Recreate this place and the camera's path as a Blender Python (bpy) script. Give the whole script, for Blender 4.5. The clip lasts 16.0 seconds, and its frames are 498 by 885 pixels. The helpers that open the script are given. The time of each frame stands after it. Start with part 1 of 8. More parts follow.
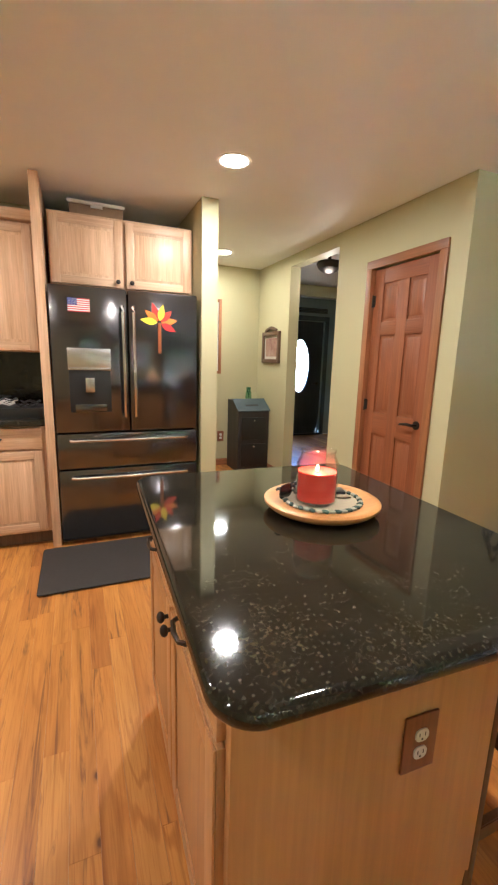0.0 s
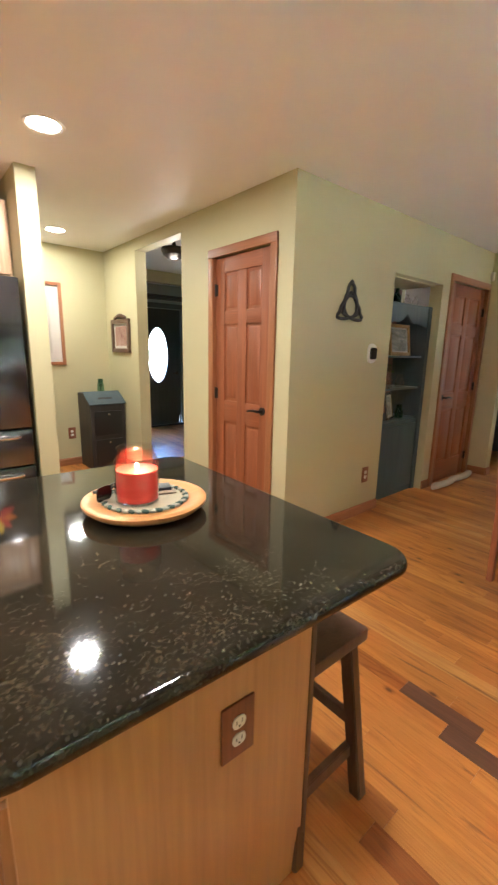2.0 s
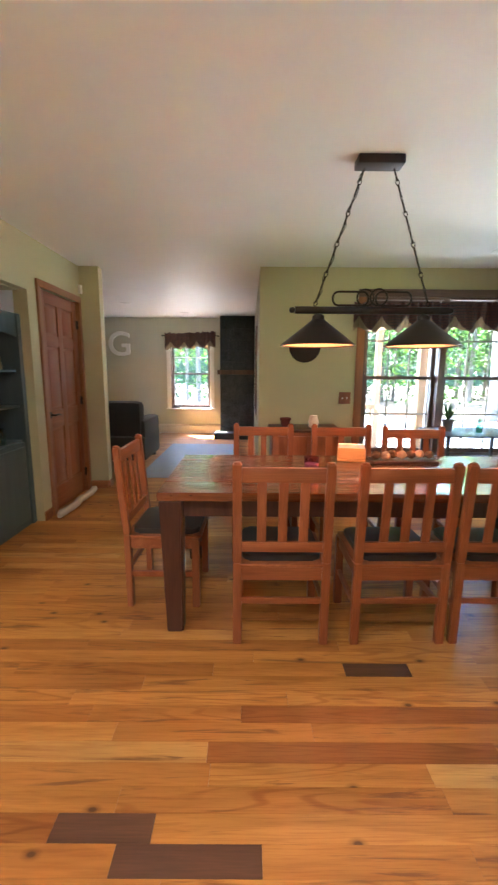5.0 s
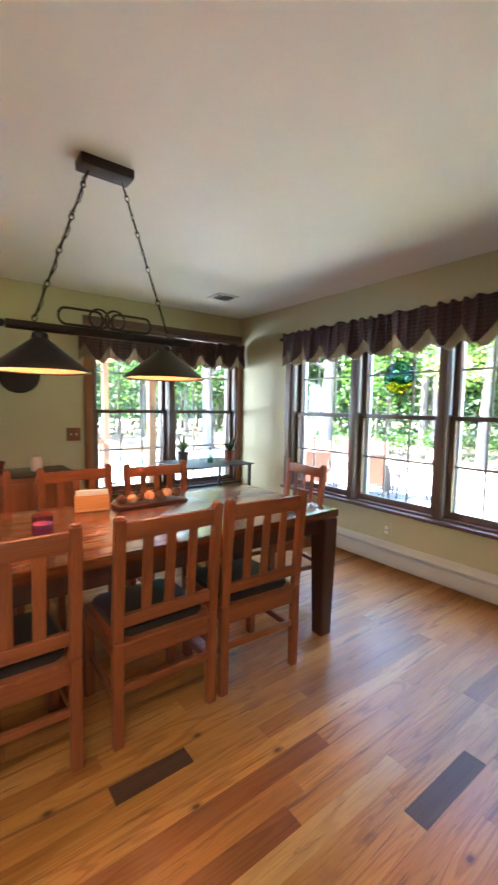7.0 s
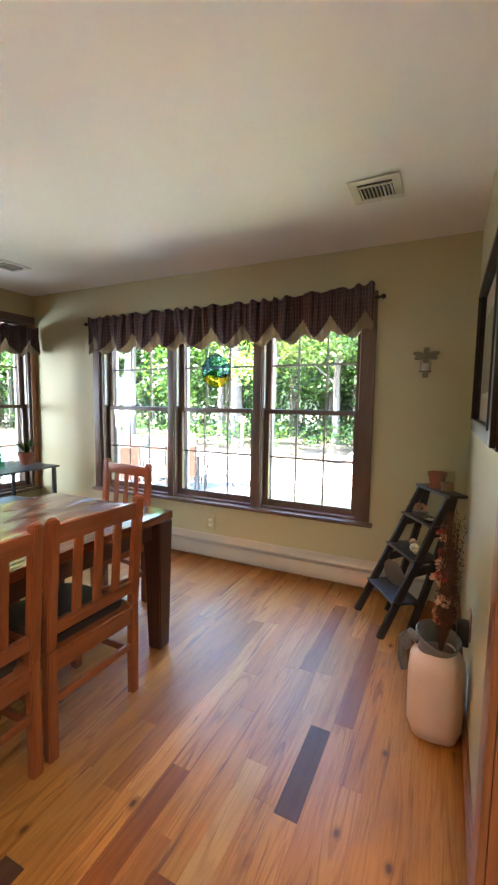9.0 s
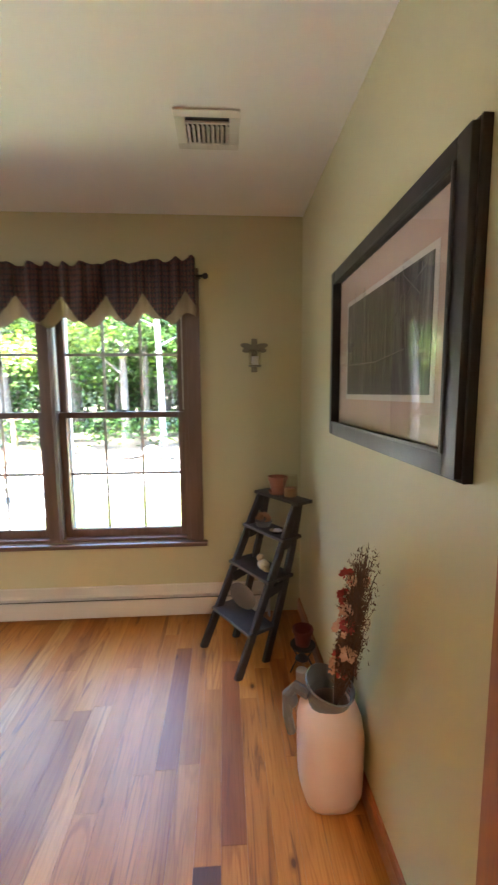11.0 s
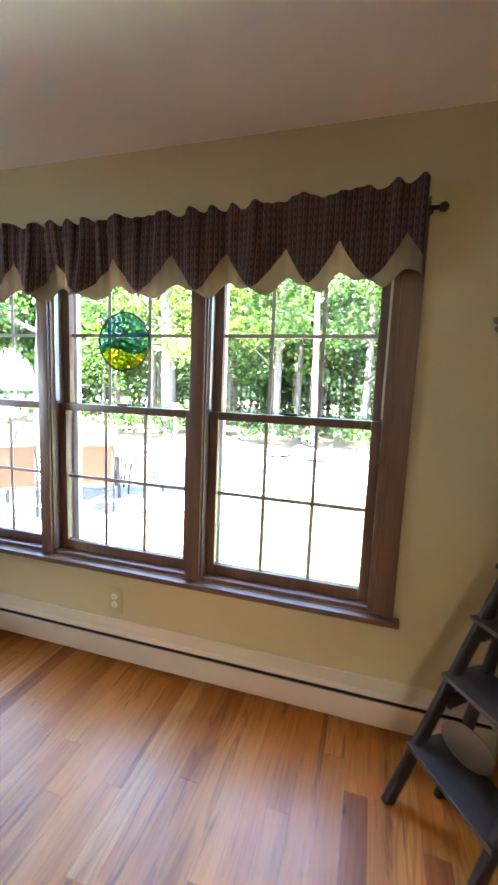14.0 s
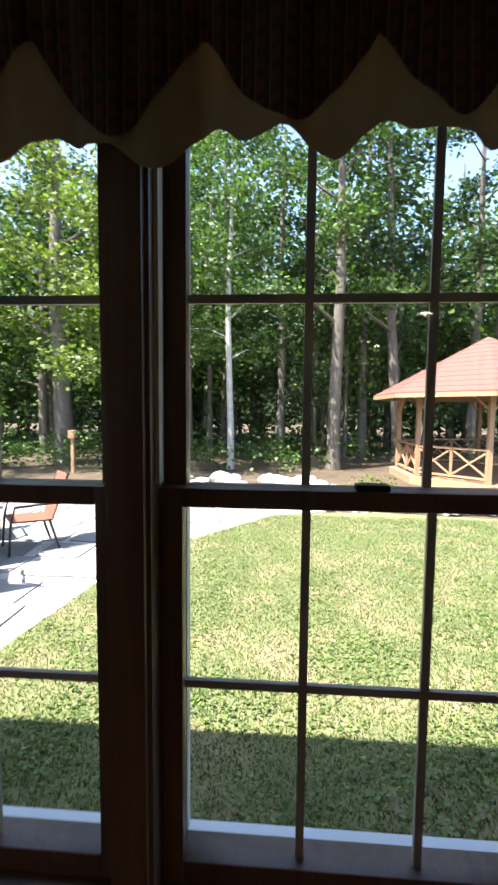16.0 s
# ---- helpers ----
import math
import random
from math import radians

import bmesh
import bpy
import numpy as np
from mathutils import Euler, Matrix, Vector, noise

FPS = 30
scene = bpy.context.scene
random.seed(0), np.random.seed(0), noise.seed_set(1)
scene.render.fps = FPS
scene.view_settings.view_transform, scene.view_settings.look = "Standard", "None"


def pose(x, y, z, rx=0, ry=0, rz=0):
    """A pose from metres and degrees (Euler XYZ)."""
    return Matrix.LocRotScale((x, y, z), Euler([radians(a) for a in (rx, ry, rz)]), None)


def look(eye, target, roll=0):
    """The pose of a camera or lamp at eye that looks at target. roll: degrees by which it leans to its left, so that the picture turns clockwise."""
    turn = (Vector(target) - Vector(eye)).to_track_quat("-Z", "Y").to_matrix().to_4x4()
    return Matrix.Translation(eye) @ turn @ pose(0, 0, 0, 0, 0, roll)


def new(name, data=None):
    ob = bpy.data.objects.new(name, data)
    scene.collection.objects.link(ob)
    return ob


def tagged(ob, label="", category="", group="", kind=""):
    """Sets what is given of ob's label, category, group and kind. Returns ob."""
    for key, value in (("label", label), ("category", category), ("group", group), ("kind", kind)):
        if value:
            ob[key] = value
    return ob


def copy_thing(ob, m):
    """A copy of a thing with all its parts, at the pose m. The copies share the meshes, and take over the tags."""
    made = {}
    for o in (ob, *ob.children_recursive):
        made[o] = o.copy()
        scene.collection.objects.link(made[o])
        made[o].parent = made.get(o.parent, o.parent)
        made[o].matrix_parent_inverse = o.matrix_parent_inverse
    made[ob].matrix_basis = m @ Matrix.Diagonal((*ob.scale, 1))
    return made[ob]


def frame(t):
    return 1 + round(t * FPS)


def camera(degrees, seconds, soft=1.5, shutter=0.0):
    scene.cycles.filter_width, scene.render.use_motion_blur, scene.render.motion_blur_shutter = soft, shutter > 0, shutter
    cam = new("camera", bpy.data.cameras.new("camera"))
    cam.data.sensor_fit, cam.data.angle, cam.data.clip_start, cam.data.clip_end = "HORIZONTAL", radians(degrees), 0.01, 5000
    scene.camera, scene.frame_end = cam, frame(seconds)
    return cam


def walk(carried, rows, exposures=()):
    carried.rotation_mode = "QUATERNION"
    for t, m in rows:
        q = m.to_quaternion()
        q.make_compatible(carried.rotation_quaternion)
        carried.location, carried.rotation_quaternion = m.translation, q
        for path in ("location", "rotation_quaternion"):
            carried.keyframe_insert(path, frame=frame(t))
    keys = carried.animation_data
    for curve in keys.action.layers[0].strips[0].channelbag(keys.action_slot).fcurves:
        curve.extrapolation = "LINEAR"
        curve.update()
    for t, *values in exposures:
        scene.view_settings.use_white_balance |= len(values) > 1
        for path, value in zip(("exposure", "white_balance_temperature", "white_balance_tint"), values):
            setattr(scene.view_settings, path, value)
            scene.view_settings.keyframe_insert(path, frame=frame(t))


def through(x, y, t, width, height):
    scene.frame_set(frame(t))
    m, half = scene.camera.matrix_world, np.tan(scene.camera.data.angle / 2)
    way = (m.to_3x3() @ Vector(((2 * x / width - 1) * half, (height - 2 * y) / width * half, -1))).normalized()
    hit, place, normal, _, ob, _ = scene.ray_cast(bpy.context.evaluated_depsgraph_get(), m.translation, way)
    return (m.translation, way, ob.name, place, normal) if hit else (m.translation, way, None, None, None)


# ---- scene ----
cam = camera(62.3, 16.0, 2.2, 0.3)
PATH = [
    (0, (0.241, 0.498, 1.348), (0.999, 2.307, 0.955), 1.6),
    (0.5, (0.231, 0.502, 1.344), (1.046, 2.283, 0.939), 1.5),
    (1, (0.272, 0.487, 1.346), (1.22, 2.198, 0.929), 1.2),
    (1.5, (0.32, 0.475, 1.35), (1.427, 2.083, 0.916), 1.0),
    (2, (0.401, 0.465, 1.357), (1.671, 1.949, 0.926), 1.1),
    (2.5, (0.51, 0.466, 1.36), (1.92, 1.832, 0.977), 1.2),
    (3, (0.622, 0.455, 1.357), (2.167, 1.675, 1.003), 1.4),
    (3.5, (0.704, 0.435, 1.354), (2.385, 1.465, 1.018), 1.6),
    (4, (0.743, 0.441, 1.342), (2.57, 1.18, 1.002), 2.1),
    (4.2, (0.758, 0.469, 1.341), (2.647, 1.039, 1.014), 1.7),
    (6.4, (1.083, 0.608, 1.362), (2.921, -0.141, 1.119), 1.2),
    (6.5, (1.101, 0.569, 1.337), (2.918, -0.24, 1.124), 1.2),
    (7, (1.212, 0.552, 1.349), (2.804, -0.648, 1.179), 0.9),
    (7.5, (1.292, 0.542, 1.356), (2.613, -0.949, 1.175), 0.9),
    (8, (1.315, 0.546, 1.356), (2.403, -1.122, 1.165), 1.5),
    (10.4, (1.671, 0.225, 1.38), (2.168, -1.696, 1.129), 0.1),
    (10.5, (1.677, 0.188, 1.398), (2.111, -1.746, 1.136), 0.3),
    (11, (1.797, 0.014, 1.415), (1.678, -1.969, 1.177), -0.4),
    (11.5, (1.869, -0.078, 1.41), (1.485, -2.022, 1.137), 0.8),
    (12, (1.877, -0.111, 1.422), (1.47, -2.048, 1.137), 1.7),
    (12.5, (1.916, -0.132, 1.408), (1.627, -2.085, 1.088), 1.4),
    (13, (1.948, -0.285, 1.388), (1.936, -2.262, 1.083), 1.5),
    (13.5, (1.979, -0.535, 1.4), (2.387, -2.468, 1.088), 3.3),
    (14, (2.081, -0.786, 1.418), (2.645, -2.688, 1.16), 2.4),
    (14.5, (2.196, -1.063, 1.436), (2.895, -2.925, 1.227), 1.0),
    (15, (2.303, -1.35, 1.45), (3.14, -3.156, 1.251), 2.2),
    (15.5, (2.464, -1.587, 1.399), (2.908, -3.534, 1.298), 3.9),
    (16, (2.598, -1.84, 1.446), (2.723, -3.831, 1.294), 0.6),
]
walk(cam, [(t, look(eye, target, roll)) for t, eye, target, roll in PATH], [(0, 6.2, 5300, 10), (2, 6.45, 5300, 10), (3.5, 6.55, 5250, 10), (4.2, 6.55, 5300, 10), (6.5, 6.05, 5450, 10), (8, 6.1, 5600, 10), (11, 6.3, 5900, 10), (12, 6.45, 5850, 10), (13.5, 6.4, 5850, 10), (14.5, 5.85, 6000, 10), (15, 5.0, 6300, 10), (15.5, 3.4, 6400, 10), (16, 2.85, 6400, 10)])

# ---- light ----
world = bpy.data.worlds.new("sky_world")
scene.world = world
world.use_nodes = True
wn = world.node_tree
sky = wn.nodes.new("ShaderNodeTexSky")
sky.sky_type = 'NISHITA'
sky.sun_disc = False
sky.sun_elevation, sky.sun_rotation = radians(61), radians(55)
wn.links.new(sky.outputs[0], wn.nodes["Background"].inputs[0])
wn.nodes["Background"].inputs[1].default_value = 0.10


def lamp(name, kind, m, energy, color, size=0.1):
    data = bpy.data.lights.new(name, kind)
    data.energy, data.color = energy, color
    if kind == 'SUN':
        data.angle = size
    elif kind == 'AREA':
        data.shape, data.size = 'DISK', size
    else:
        data.shadow_soft_size = size
    ob = new(name, data)
    ob.matrix_world = m
    return ob


# the sun stands high behind the house, so the house shades the strip of lawn under the windows
lamp("sun", 'SUN', look((9, 6.2, 20), (0, 0, 0)), 3.5, (1.0, 0.95, 0.86), radians(0.5))


# ---- materials ----
def socket(nt, value, target):
    if hasattr(value, "links"):
        nt.links.new(value, target)
    else:
        target.default_value = value


def node(nt, kind, **inputs):
    n = nt.nodes.new(kind)
    for k, v in inputs.items():
        key = int(k[1:]) if k[0] == "i" and k[1:].isdigit() else k
        socket(nt, v, n.inputs[key])
    return n


def coords(nt, scale=(1, 1, 1), rot=(0, 0, 0), world_space=False):
    if world_space:
        src = nt.nodes.new("ShaderNodeNewGeometry").outputs["Position"]
    else:
        src = nt.nodes.new("ShaderNodeTexCoord").outputs["Object"]
    m = nt.nodes.new("ShaderNodeMapping")
    nt.links.new(src, m.inputs[0])
    m.inputs["Scale"].default_value = scale
    m.inputs["Rotation"].default_value = rot
    return m.outputs[0]


def ramp(nt, fac, stops):
    r = nt.nodes.new("ShaderNodeValToRGB")
    socket(nt, fac, r.inputs[0])
    e = r.color_ramp.elements
    while len(e) < len(stops):
        e.new(0.5)
    for el, (p, c) in zip(e, stops):
        el.position, el.color = p, (*c, 1)
    return r.outputs[0]


def mix(nt, fac, a, b, kind='MIX'):
    n = nt.nodes.new("ShaderNodeMix")
    n.data_type, n.blend_type = 'RGBA', kind
    socket(nt, fac, n.inputs[0])
    for v, k in ((a, 6), (b, 7)):
        socket(nt, v if hasattr(v, "links") else (*v, 1), n.inputs[k])
    return n.outputs[2]


def shade(c, f):
    return tuple(min(1, max(0, v * f)) for v in c)


def base(name):
    m = bpy.data.materials.new(name)
    m.use_nodes = True
    return m, m.node_tree, m.node_tree.nodes["Principled BSDF"]


def noise_tex(nt, vec, scale, detail=4, rough=0.55, distort=0.0):
    n = node(nt, "ShaderNodeTexNoise", Vector=vec, Scale=scale, Detail=detail, Roughness=rough, Distortion=distort)
    return n.outputs[0]


def bump(nt, height, strength, distance=0.01):
    return node(nt, "ShaderNodeBump", Height=height, Strength=strength, Distance=distance).outputs[0]


def paint(name, color, rough=0.5, vary=0.06, scale=3.0, grain=60.0, relief=0.15, metal=0.0, coat=0.0):
    """Plain painted or moulded surface with slight mottling and fine relief."""
    m, nt, p = base(name)
    v = coords(nt, world_space=False)
    big = noise_tex(nt, v, scale, 5)
    col = mix(nt, big, shade(color, 1 - vary), shade(color, 1 + vary))
    fine = noise_tex(nt, v, grain, 3)
    col = mix(nt, fine, col, shade(color, 1 - vary * 0.7), 'MIX') if vary > 0.1 else col
    socket(nt, col, p.inputs["Base Color"])
    rr = node(nt, "ShaderNodeMapRange", Value=fine)
    rr.inputs[3].default_value, rr.inputs[4].default_value = rough - 0.06, rough + 0.06
    socket(nt, rr.outputs[0], p.inputs["Roughness"])
    p.inputs["Metallic"].default_value = metal
    p.inputs["Coat Weight"].default_value = coat
    if relief:
        socket(nt, bump(nt, fine, relief, 0.002), p.inputs["Normal"])
    return m


def wood(name, dark, light, axis=2, rough=0.4, ring=9.0, knots=0.0, per_object=0.0, coat=0.0, relief=0.12, world_space=False, island=0.0, streak=0.28, rings=0.0, ripple=0.0):
    """Wood with grain running along an axis, streaks at two scales, and knots where asked."""
    m, nt, p = base(name)
    sc = [ring] * 3
    sc[axis] = ring * 0.07
    info = nt.nodes.new("ShaderNodeObjectInfo")
    src = coords(nt, (1, 1, 1), world_space=world_space)
    off = nt.nodes.new("ShaderNodeVectorMath")
    off.operation = 'MULTIPLY_ADD'
    rnd = info.outputs["Random"]
    if island:
        rnd = nt.nodes.new("ShaderNodeNewGeometry").outputs["Random Per Island"]
        per_object = island
    nt.links.new(rnd, off.inputs[0])
    off.inputs[1].default_value = (31.0, 17.0, 23.0)
    nt.links.new(src, off.inputs[2])
    mp = nt.nodes.new("ShaderNodeMapping")
    nt.links.new(off.outputs[0], mp.inputs[0])
    mp.inputs["Scale"].default_value = sc
    broad = noise_tex(nt, mp.outputs[0], 1.0, 4, 0.6, 1.2)
    mp2 = nt.nodes.new("ShaderNodeMapping")
    nt.links.new(off.outputs[0], mp2.inputs[0])
    sc2 = [ring * 14] * 3
    sc2[axis] = ring * 0.5
    mp2.inputs["Scale"].default_value = sc2
    fine = noise_tex(nt, mp2.outputs[0], 1.0, 3, 0.6)
    mid = shade(tuple((a + b) / 2 for a, b in zip(dark, light)), 1.0)
    col = ramp(nt, broad, [(0.25, dark), (0.48, mid), (0.72, light)])
    if rings:
        sn = nt.nodes.new("ShaderNodeMath")
        sn.operation = 'MULTIPLY'
        nt.links.new(broad, sn.inputs[0])
        sn.inputs[1].default_value = 75.0
        ss = nt.nodes.new("ShaderNodeMath")
        ss.operation = 'SINE'
        nt.links.new(sn.outputs[0], ss.inputs[0])
        col = mix(nt, ramp(nt, ss.outputs[0], [(0.15, (rings,) * 3), (0.75, (0, 0, 0))]), col, shade(dark, 0.85))
    col = mix(nt, streak, col, ramp(nt, fine, [(0.3, shade(dark, 0.7)), (0.65, shade(light, 1.1))]))
    if knots:
        vo = nt.nodes.new("ShaderNodeTexVoronoi")
        mp3 = nt.nodes.new("ShaderNodeMapping")
        nt.links.new(off.outputs[0], mp3.inputs[0])
        s3 = [5.0] * 3
        s3[axis] = 2.2
        mp3.inputs["Scale"].default_value = s3
        nt.links.new(mp3.outputs[0], vo.inputs["Vector"])
        k = ramp(nt, vo.outputs["Distance"], [(0.0, (1, 1, 1)), (knots, (0.8, 0.8, 0.8)), (knots * 2.2, (0, 0, 0))])
        col = mix(nt, k, col, shade(dark, 0.32))
    if per_object:
        tint = ramp(nt, rnd, [(0.0, (1 - per_object,) * 3), (0.5, (1, 1, 1)), (1.0, (1 + per_object, 1 + per_object * 0.9, 1 + per_object * 0.7))])
        col = mix(nt, 1.0, col, tint, 'MULTIPLY')
    socket(nt, col, p.inputs["Base Color"])
    rr = node(nt, "ShaderNodeMapRange", Value=fine)
    rr.inputs[3].default_value, rr.inputs[4].default_value = rough - 0.07, rough + 0.1
    socket(nt, rr.outputs[0], p.inputs["Roughness"])
    p.inputs["Coat Weight"].default_value = coat
    p.inputs["Coat Roughness"].default_value = 0.12
    grain = bump(nt, fine, relief, 0.001)
    if ripple:
        wavy = node(nt, "ShaderNodeBump", Height=broad, Strength=ripple, Distance=0.02)
        nt.links.new(grain, wavy.inputs["Normal"])
        nt.links.new(wavy.outputs[0], p.inputs["Coat Normal"])
        grain = wavy.outputs[0]
    socket(nt, grain, p.inputs["Normal"])
    return m


def floor_wood(name, joined=False):
    """Varnished natural oak strip: honey boards with darker and pinker ones among them, arched grain, mineral streaks and knots."""
    m, nt, p = base(name)
    if joined:
        rnd = nt.nodes.new("ShaderNodeNewGeometry").outputs["Random Per Island"]
    else:
        rnd = nt.nodes.new("ShaderNodeObjectInfo").outputs["Random"]

    def math_node(op, a, b):
        n = nt.nodes.new("ShaderNodeMath")
        n.operation = op
        socket(nt, a, n.inputs[0])
        socket(nt, b, n.inputs[1])
        return n.outputs[0]
    off = nt.nodes.new("ShaderNodeVectorMath")
    off.operation = 'MULTIPLY_ADD'
    nt.links.new(rnd, off.inputs[0])
    off.inputs[1].default_value = (41.0, 67.0, 29.0)
    nt.links.new(nt.nodes.new("ShaderNodeTexCoord").outputs["Object"], off.inputs[2])

    def stretched(x, y):
        mp = nt.nodes.new("ShaderNodeMapping")
        nt.links.new(off.outputs[0], mp.inputs[0])
        mp.inputs["Scale"].default_value = (x, y, x)
        return mp.outputs[0]
    tone = ramp(nt, math_node('FRACT', math_node('MULTIPLY', rnd, 7.31), 0.0), [
        (0.0, (0.28, 0.095, 0.022)), (0.06, (0.345, 0.128, 0.027)), (0.16, (0.42, 0.165, 0.033)), (0.5, (0.47, 0.196, 0.038)), (0.85, (0.51, 0.226, 0.048)), (1.0, (0.57, 0.295, 0.085))])
    # arched growth rings: bands across the board, bent by slow noise along it
    warp = noise_tex(nt, stretched(8, 0.75), 1.0, 2, 0.45, 0.2)
    bands = math_node('SINE', math_node('MULTIPLY', warp, 74.0), 0.0)
    where = noise_tex(nt, stretched(3, 0.5), 1.0, 1)
    arch = math_node('MULTIPLY', ramp(nt, bands, [(0.35, (0, 0, 0)), (0.95, (1, 1, 1))]), ramp(nt, where, [(0.46, (0.08,) * 3), (0.62, (0.6,) * 3)]))
    col = mix(nt, arch, tone, mix(nt, 1.0, tone, (0.60, 0.46, 0.36), 'MULTIPLY'))
    # slow shift of tone along each board
    slow = noise_tex(nt, stretched(9, 0.9), 1.0, 4, 0.6, 0.8)
    col = mix(nt, 1.0, col, ramp(nt, slow, [(0.28, (0.72, 0.64, 0.56)), (0.5, (1, 1, 1)), (0.72, (1.18, 1.22, 1.25))]), 'MULTIPLY')
    # fine pores
    pore = noise_tex(nt, stretched(190, 6), 1.0, 3, 0.6)
    col = mix(nt, 1.0, col, ramp(nt, pore, [(0.30, (0.80, 0.74, 0.68)), (0.52, (1, 1, 1))]), 'MULTIPLY')
    # dark mineral streaks on some boards
    streak = noise_tex(nt, stretched(26, 1.6), 1.0, 5, 0.65, 0.9)
    col = mix(nt, ramp(nt, streak, [(0.575, (0, 0, 0)), (0.66, (0.75,) * 3)]), col, (0.15, 0.055, 0.022))
    # a few knots
    vo = nt.nodes.new("ShaderNodeTexVoronoi")
    vo.voronoi_dimensions = '2D'
    nt.links.new(stretched(5.5, 3.2), vo.inputs["Vector"])
    vo.inputs["Scale"].default_value = 1.0
    sep = nt.nodes.new("ShaderNodeSeparateColor")
    nt.links.new(vo.outputs["Color"], sep.inputs[0])
    rare = math_node('GREATER_THAN', sep.outputs[0], 0.84)
    knot = math_node('MULTIPLY', rare, ramp(nt, vo.outputs["Distance"], [(0.03, (0.9,) * 3), (0.055, (0.4,) * 3), (0.11, (0, 0, 0))]))
    col = mix(nt, knot, col, (0.075, 0.026, 0.012))
    socket(nt, col, p.inputs["Base Color"])
    rr = node(nt, "ShaderNodeMapRange", Value=pore)
    rr.inputs[3].default_value, rr.inputs[4].default_value = 0.43, 0.34
    socket(nt, rr.outputs[0], p.inputs["Roughness"])
    p.inputs["Specular IOR Level"].default_value = 0.38
    p.inputs["Coat Weight"].default_value = 0.08
    p.inputs["Coat Roughness"].default_value = 0.2
    socket(nt, bump(nt, slow, 0.05, 0.004), p.inputs["Normal"])
    return m


def glass(name, tint=(1, 1, 1), gloss=1.0):
    """Thin clear pane: straight through, with a Fresnel reflection."""
    m, nt, p = base(name)
    out = nt.nodes["Material Output"]
    nt.nodes.remove(p)
    tr = node(nt, "ShaderNodeBsdfTransparent", Color=(*tint, 1))
    gl = node(nt, "ShaderNodeBsdfGlossy", Roughness=0.02)
    lw = nt.nodes.new("ShaderNodeLayerWeight")
    pw = nt.nodes.new("ShaderNodeMath")
    pw.operation = 'POWER'
    nt.links.new(lw.outputs["Facing"], pw.inputs[0])
    pw.inputs[1].default_value = 4.0
    mul = nt.nodes.new("ShaderNodeMath")
    mul.operation = 'MULTIPLY_ADD'
    nt.links.new(pw.outputs[0], mul.inputs[0])
    mul.inputs[1].default_value = 0.6
    mul.inputs[2].default_value = 0.025 * gloss
    ms = nt.nodes.new("ShaderNodeMixShader")
    nt.links.new(mul.outputs[0], ms.inputs[0])
    nt.links.new(tr.outputs[0], ms.inputs[1])
    nt.links.new(gl.outputs[0], ms.inputs[2])
    nt.links.new(ms.outputs[0], out.inputs[0])
    return m


def glow(name, color, strength):
    m, nt, p = base(name)
    p.inputs["Base Color"].default_value = (*color, 1)
    p.inputs["Emission Color"].default_value = (*color, 1)
    p.inputs["Emission Strength"].default_value = strength
    return m


def wall_paint(name, color):
    """Rolled emulsion: soft mottling, roller stipple."""
    m, nt, p = base(name)
    v = coords(nt, world_space=True)
    big = noise_tex(nt, v, 1.1, 5, 0.6)
    col = mix(nt, big, shade(color, 0.93), shade(color, 1.06))
    st = noise_tex(nt, v, 220, 2)
    socket(nt, col, p.inputs["Base Color"])
    p.inputs["Roughness"].default_value = 0.55
    socket(nt, bump(nt, st, 0.12, 0.001), p.inputs["Normal"])
    return m


def granite(name):
    """Polished black-green granite with pale and brown flecks."""
    m, nt, p = base(name)
    v = coords(nt, world_space=True)
    n1 = noise_tex(nt, v, 120, 5, 0.8)
    n2 = noise_tex(nt, v, 9, 4, 0.6)
    vo = nt.nodes.new("ShaderNodeTexVoronoi")
    nt.links.new(v, vo.inputs["Vector"])
    vo.inputs["Scale"].default_value = 125
    col = ramp(nt, n1, [(0.36, (0.007, 0.006, 0.005)), (0.54, (0.021, 0.018, 0.013)), (0.68, (0.055, 0.046, 0.032)), (0.80, (0.17, 0.15, 0.11))])
    cloud = ramp(nt, n2, [(0.4, (0.6, 0.62, 0.58)), (0.7, (1.6, 1.55, 1.3))])
    col = mix(nt, 1.0, col, cloud, 'MULTIPLY')
    fleck = ramp(nt, vo.outputs["Color"], [(0.60, (0, 0, 0)), (0.85, (0.19, 0.19, 0.19))])
    spot = ramp(nt, vo.outputs["Distance"], [(0.2, (1, 1, 1)), (0.42, (0, 0, 0))])
    col = mix(nt, mix(nt, 1.0, fleck, spot, 'MULTIPLY'), col, (0.20, 0.18, 0.13))
    socket(nt, col, p.inputs["Base Color"])
    p.inputs["Roughness"].default_value = 0.055
    p.inputs["IOR"].default_value = 1.5
    return m


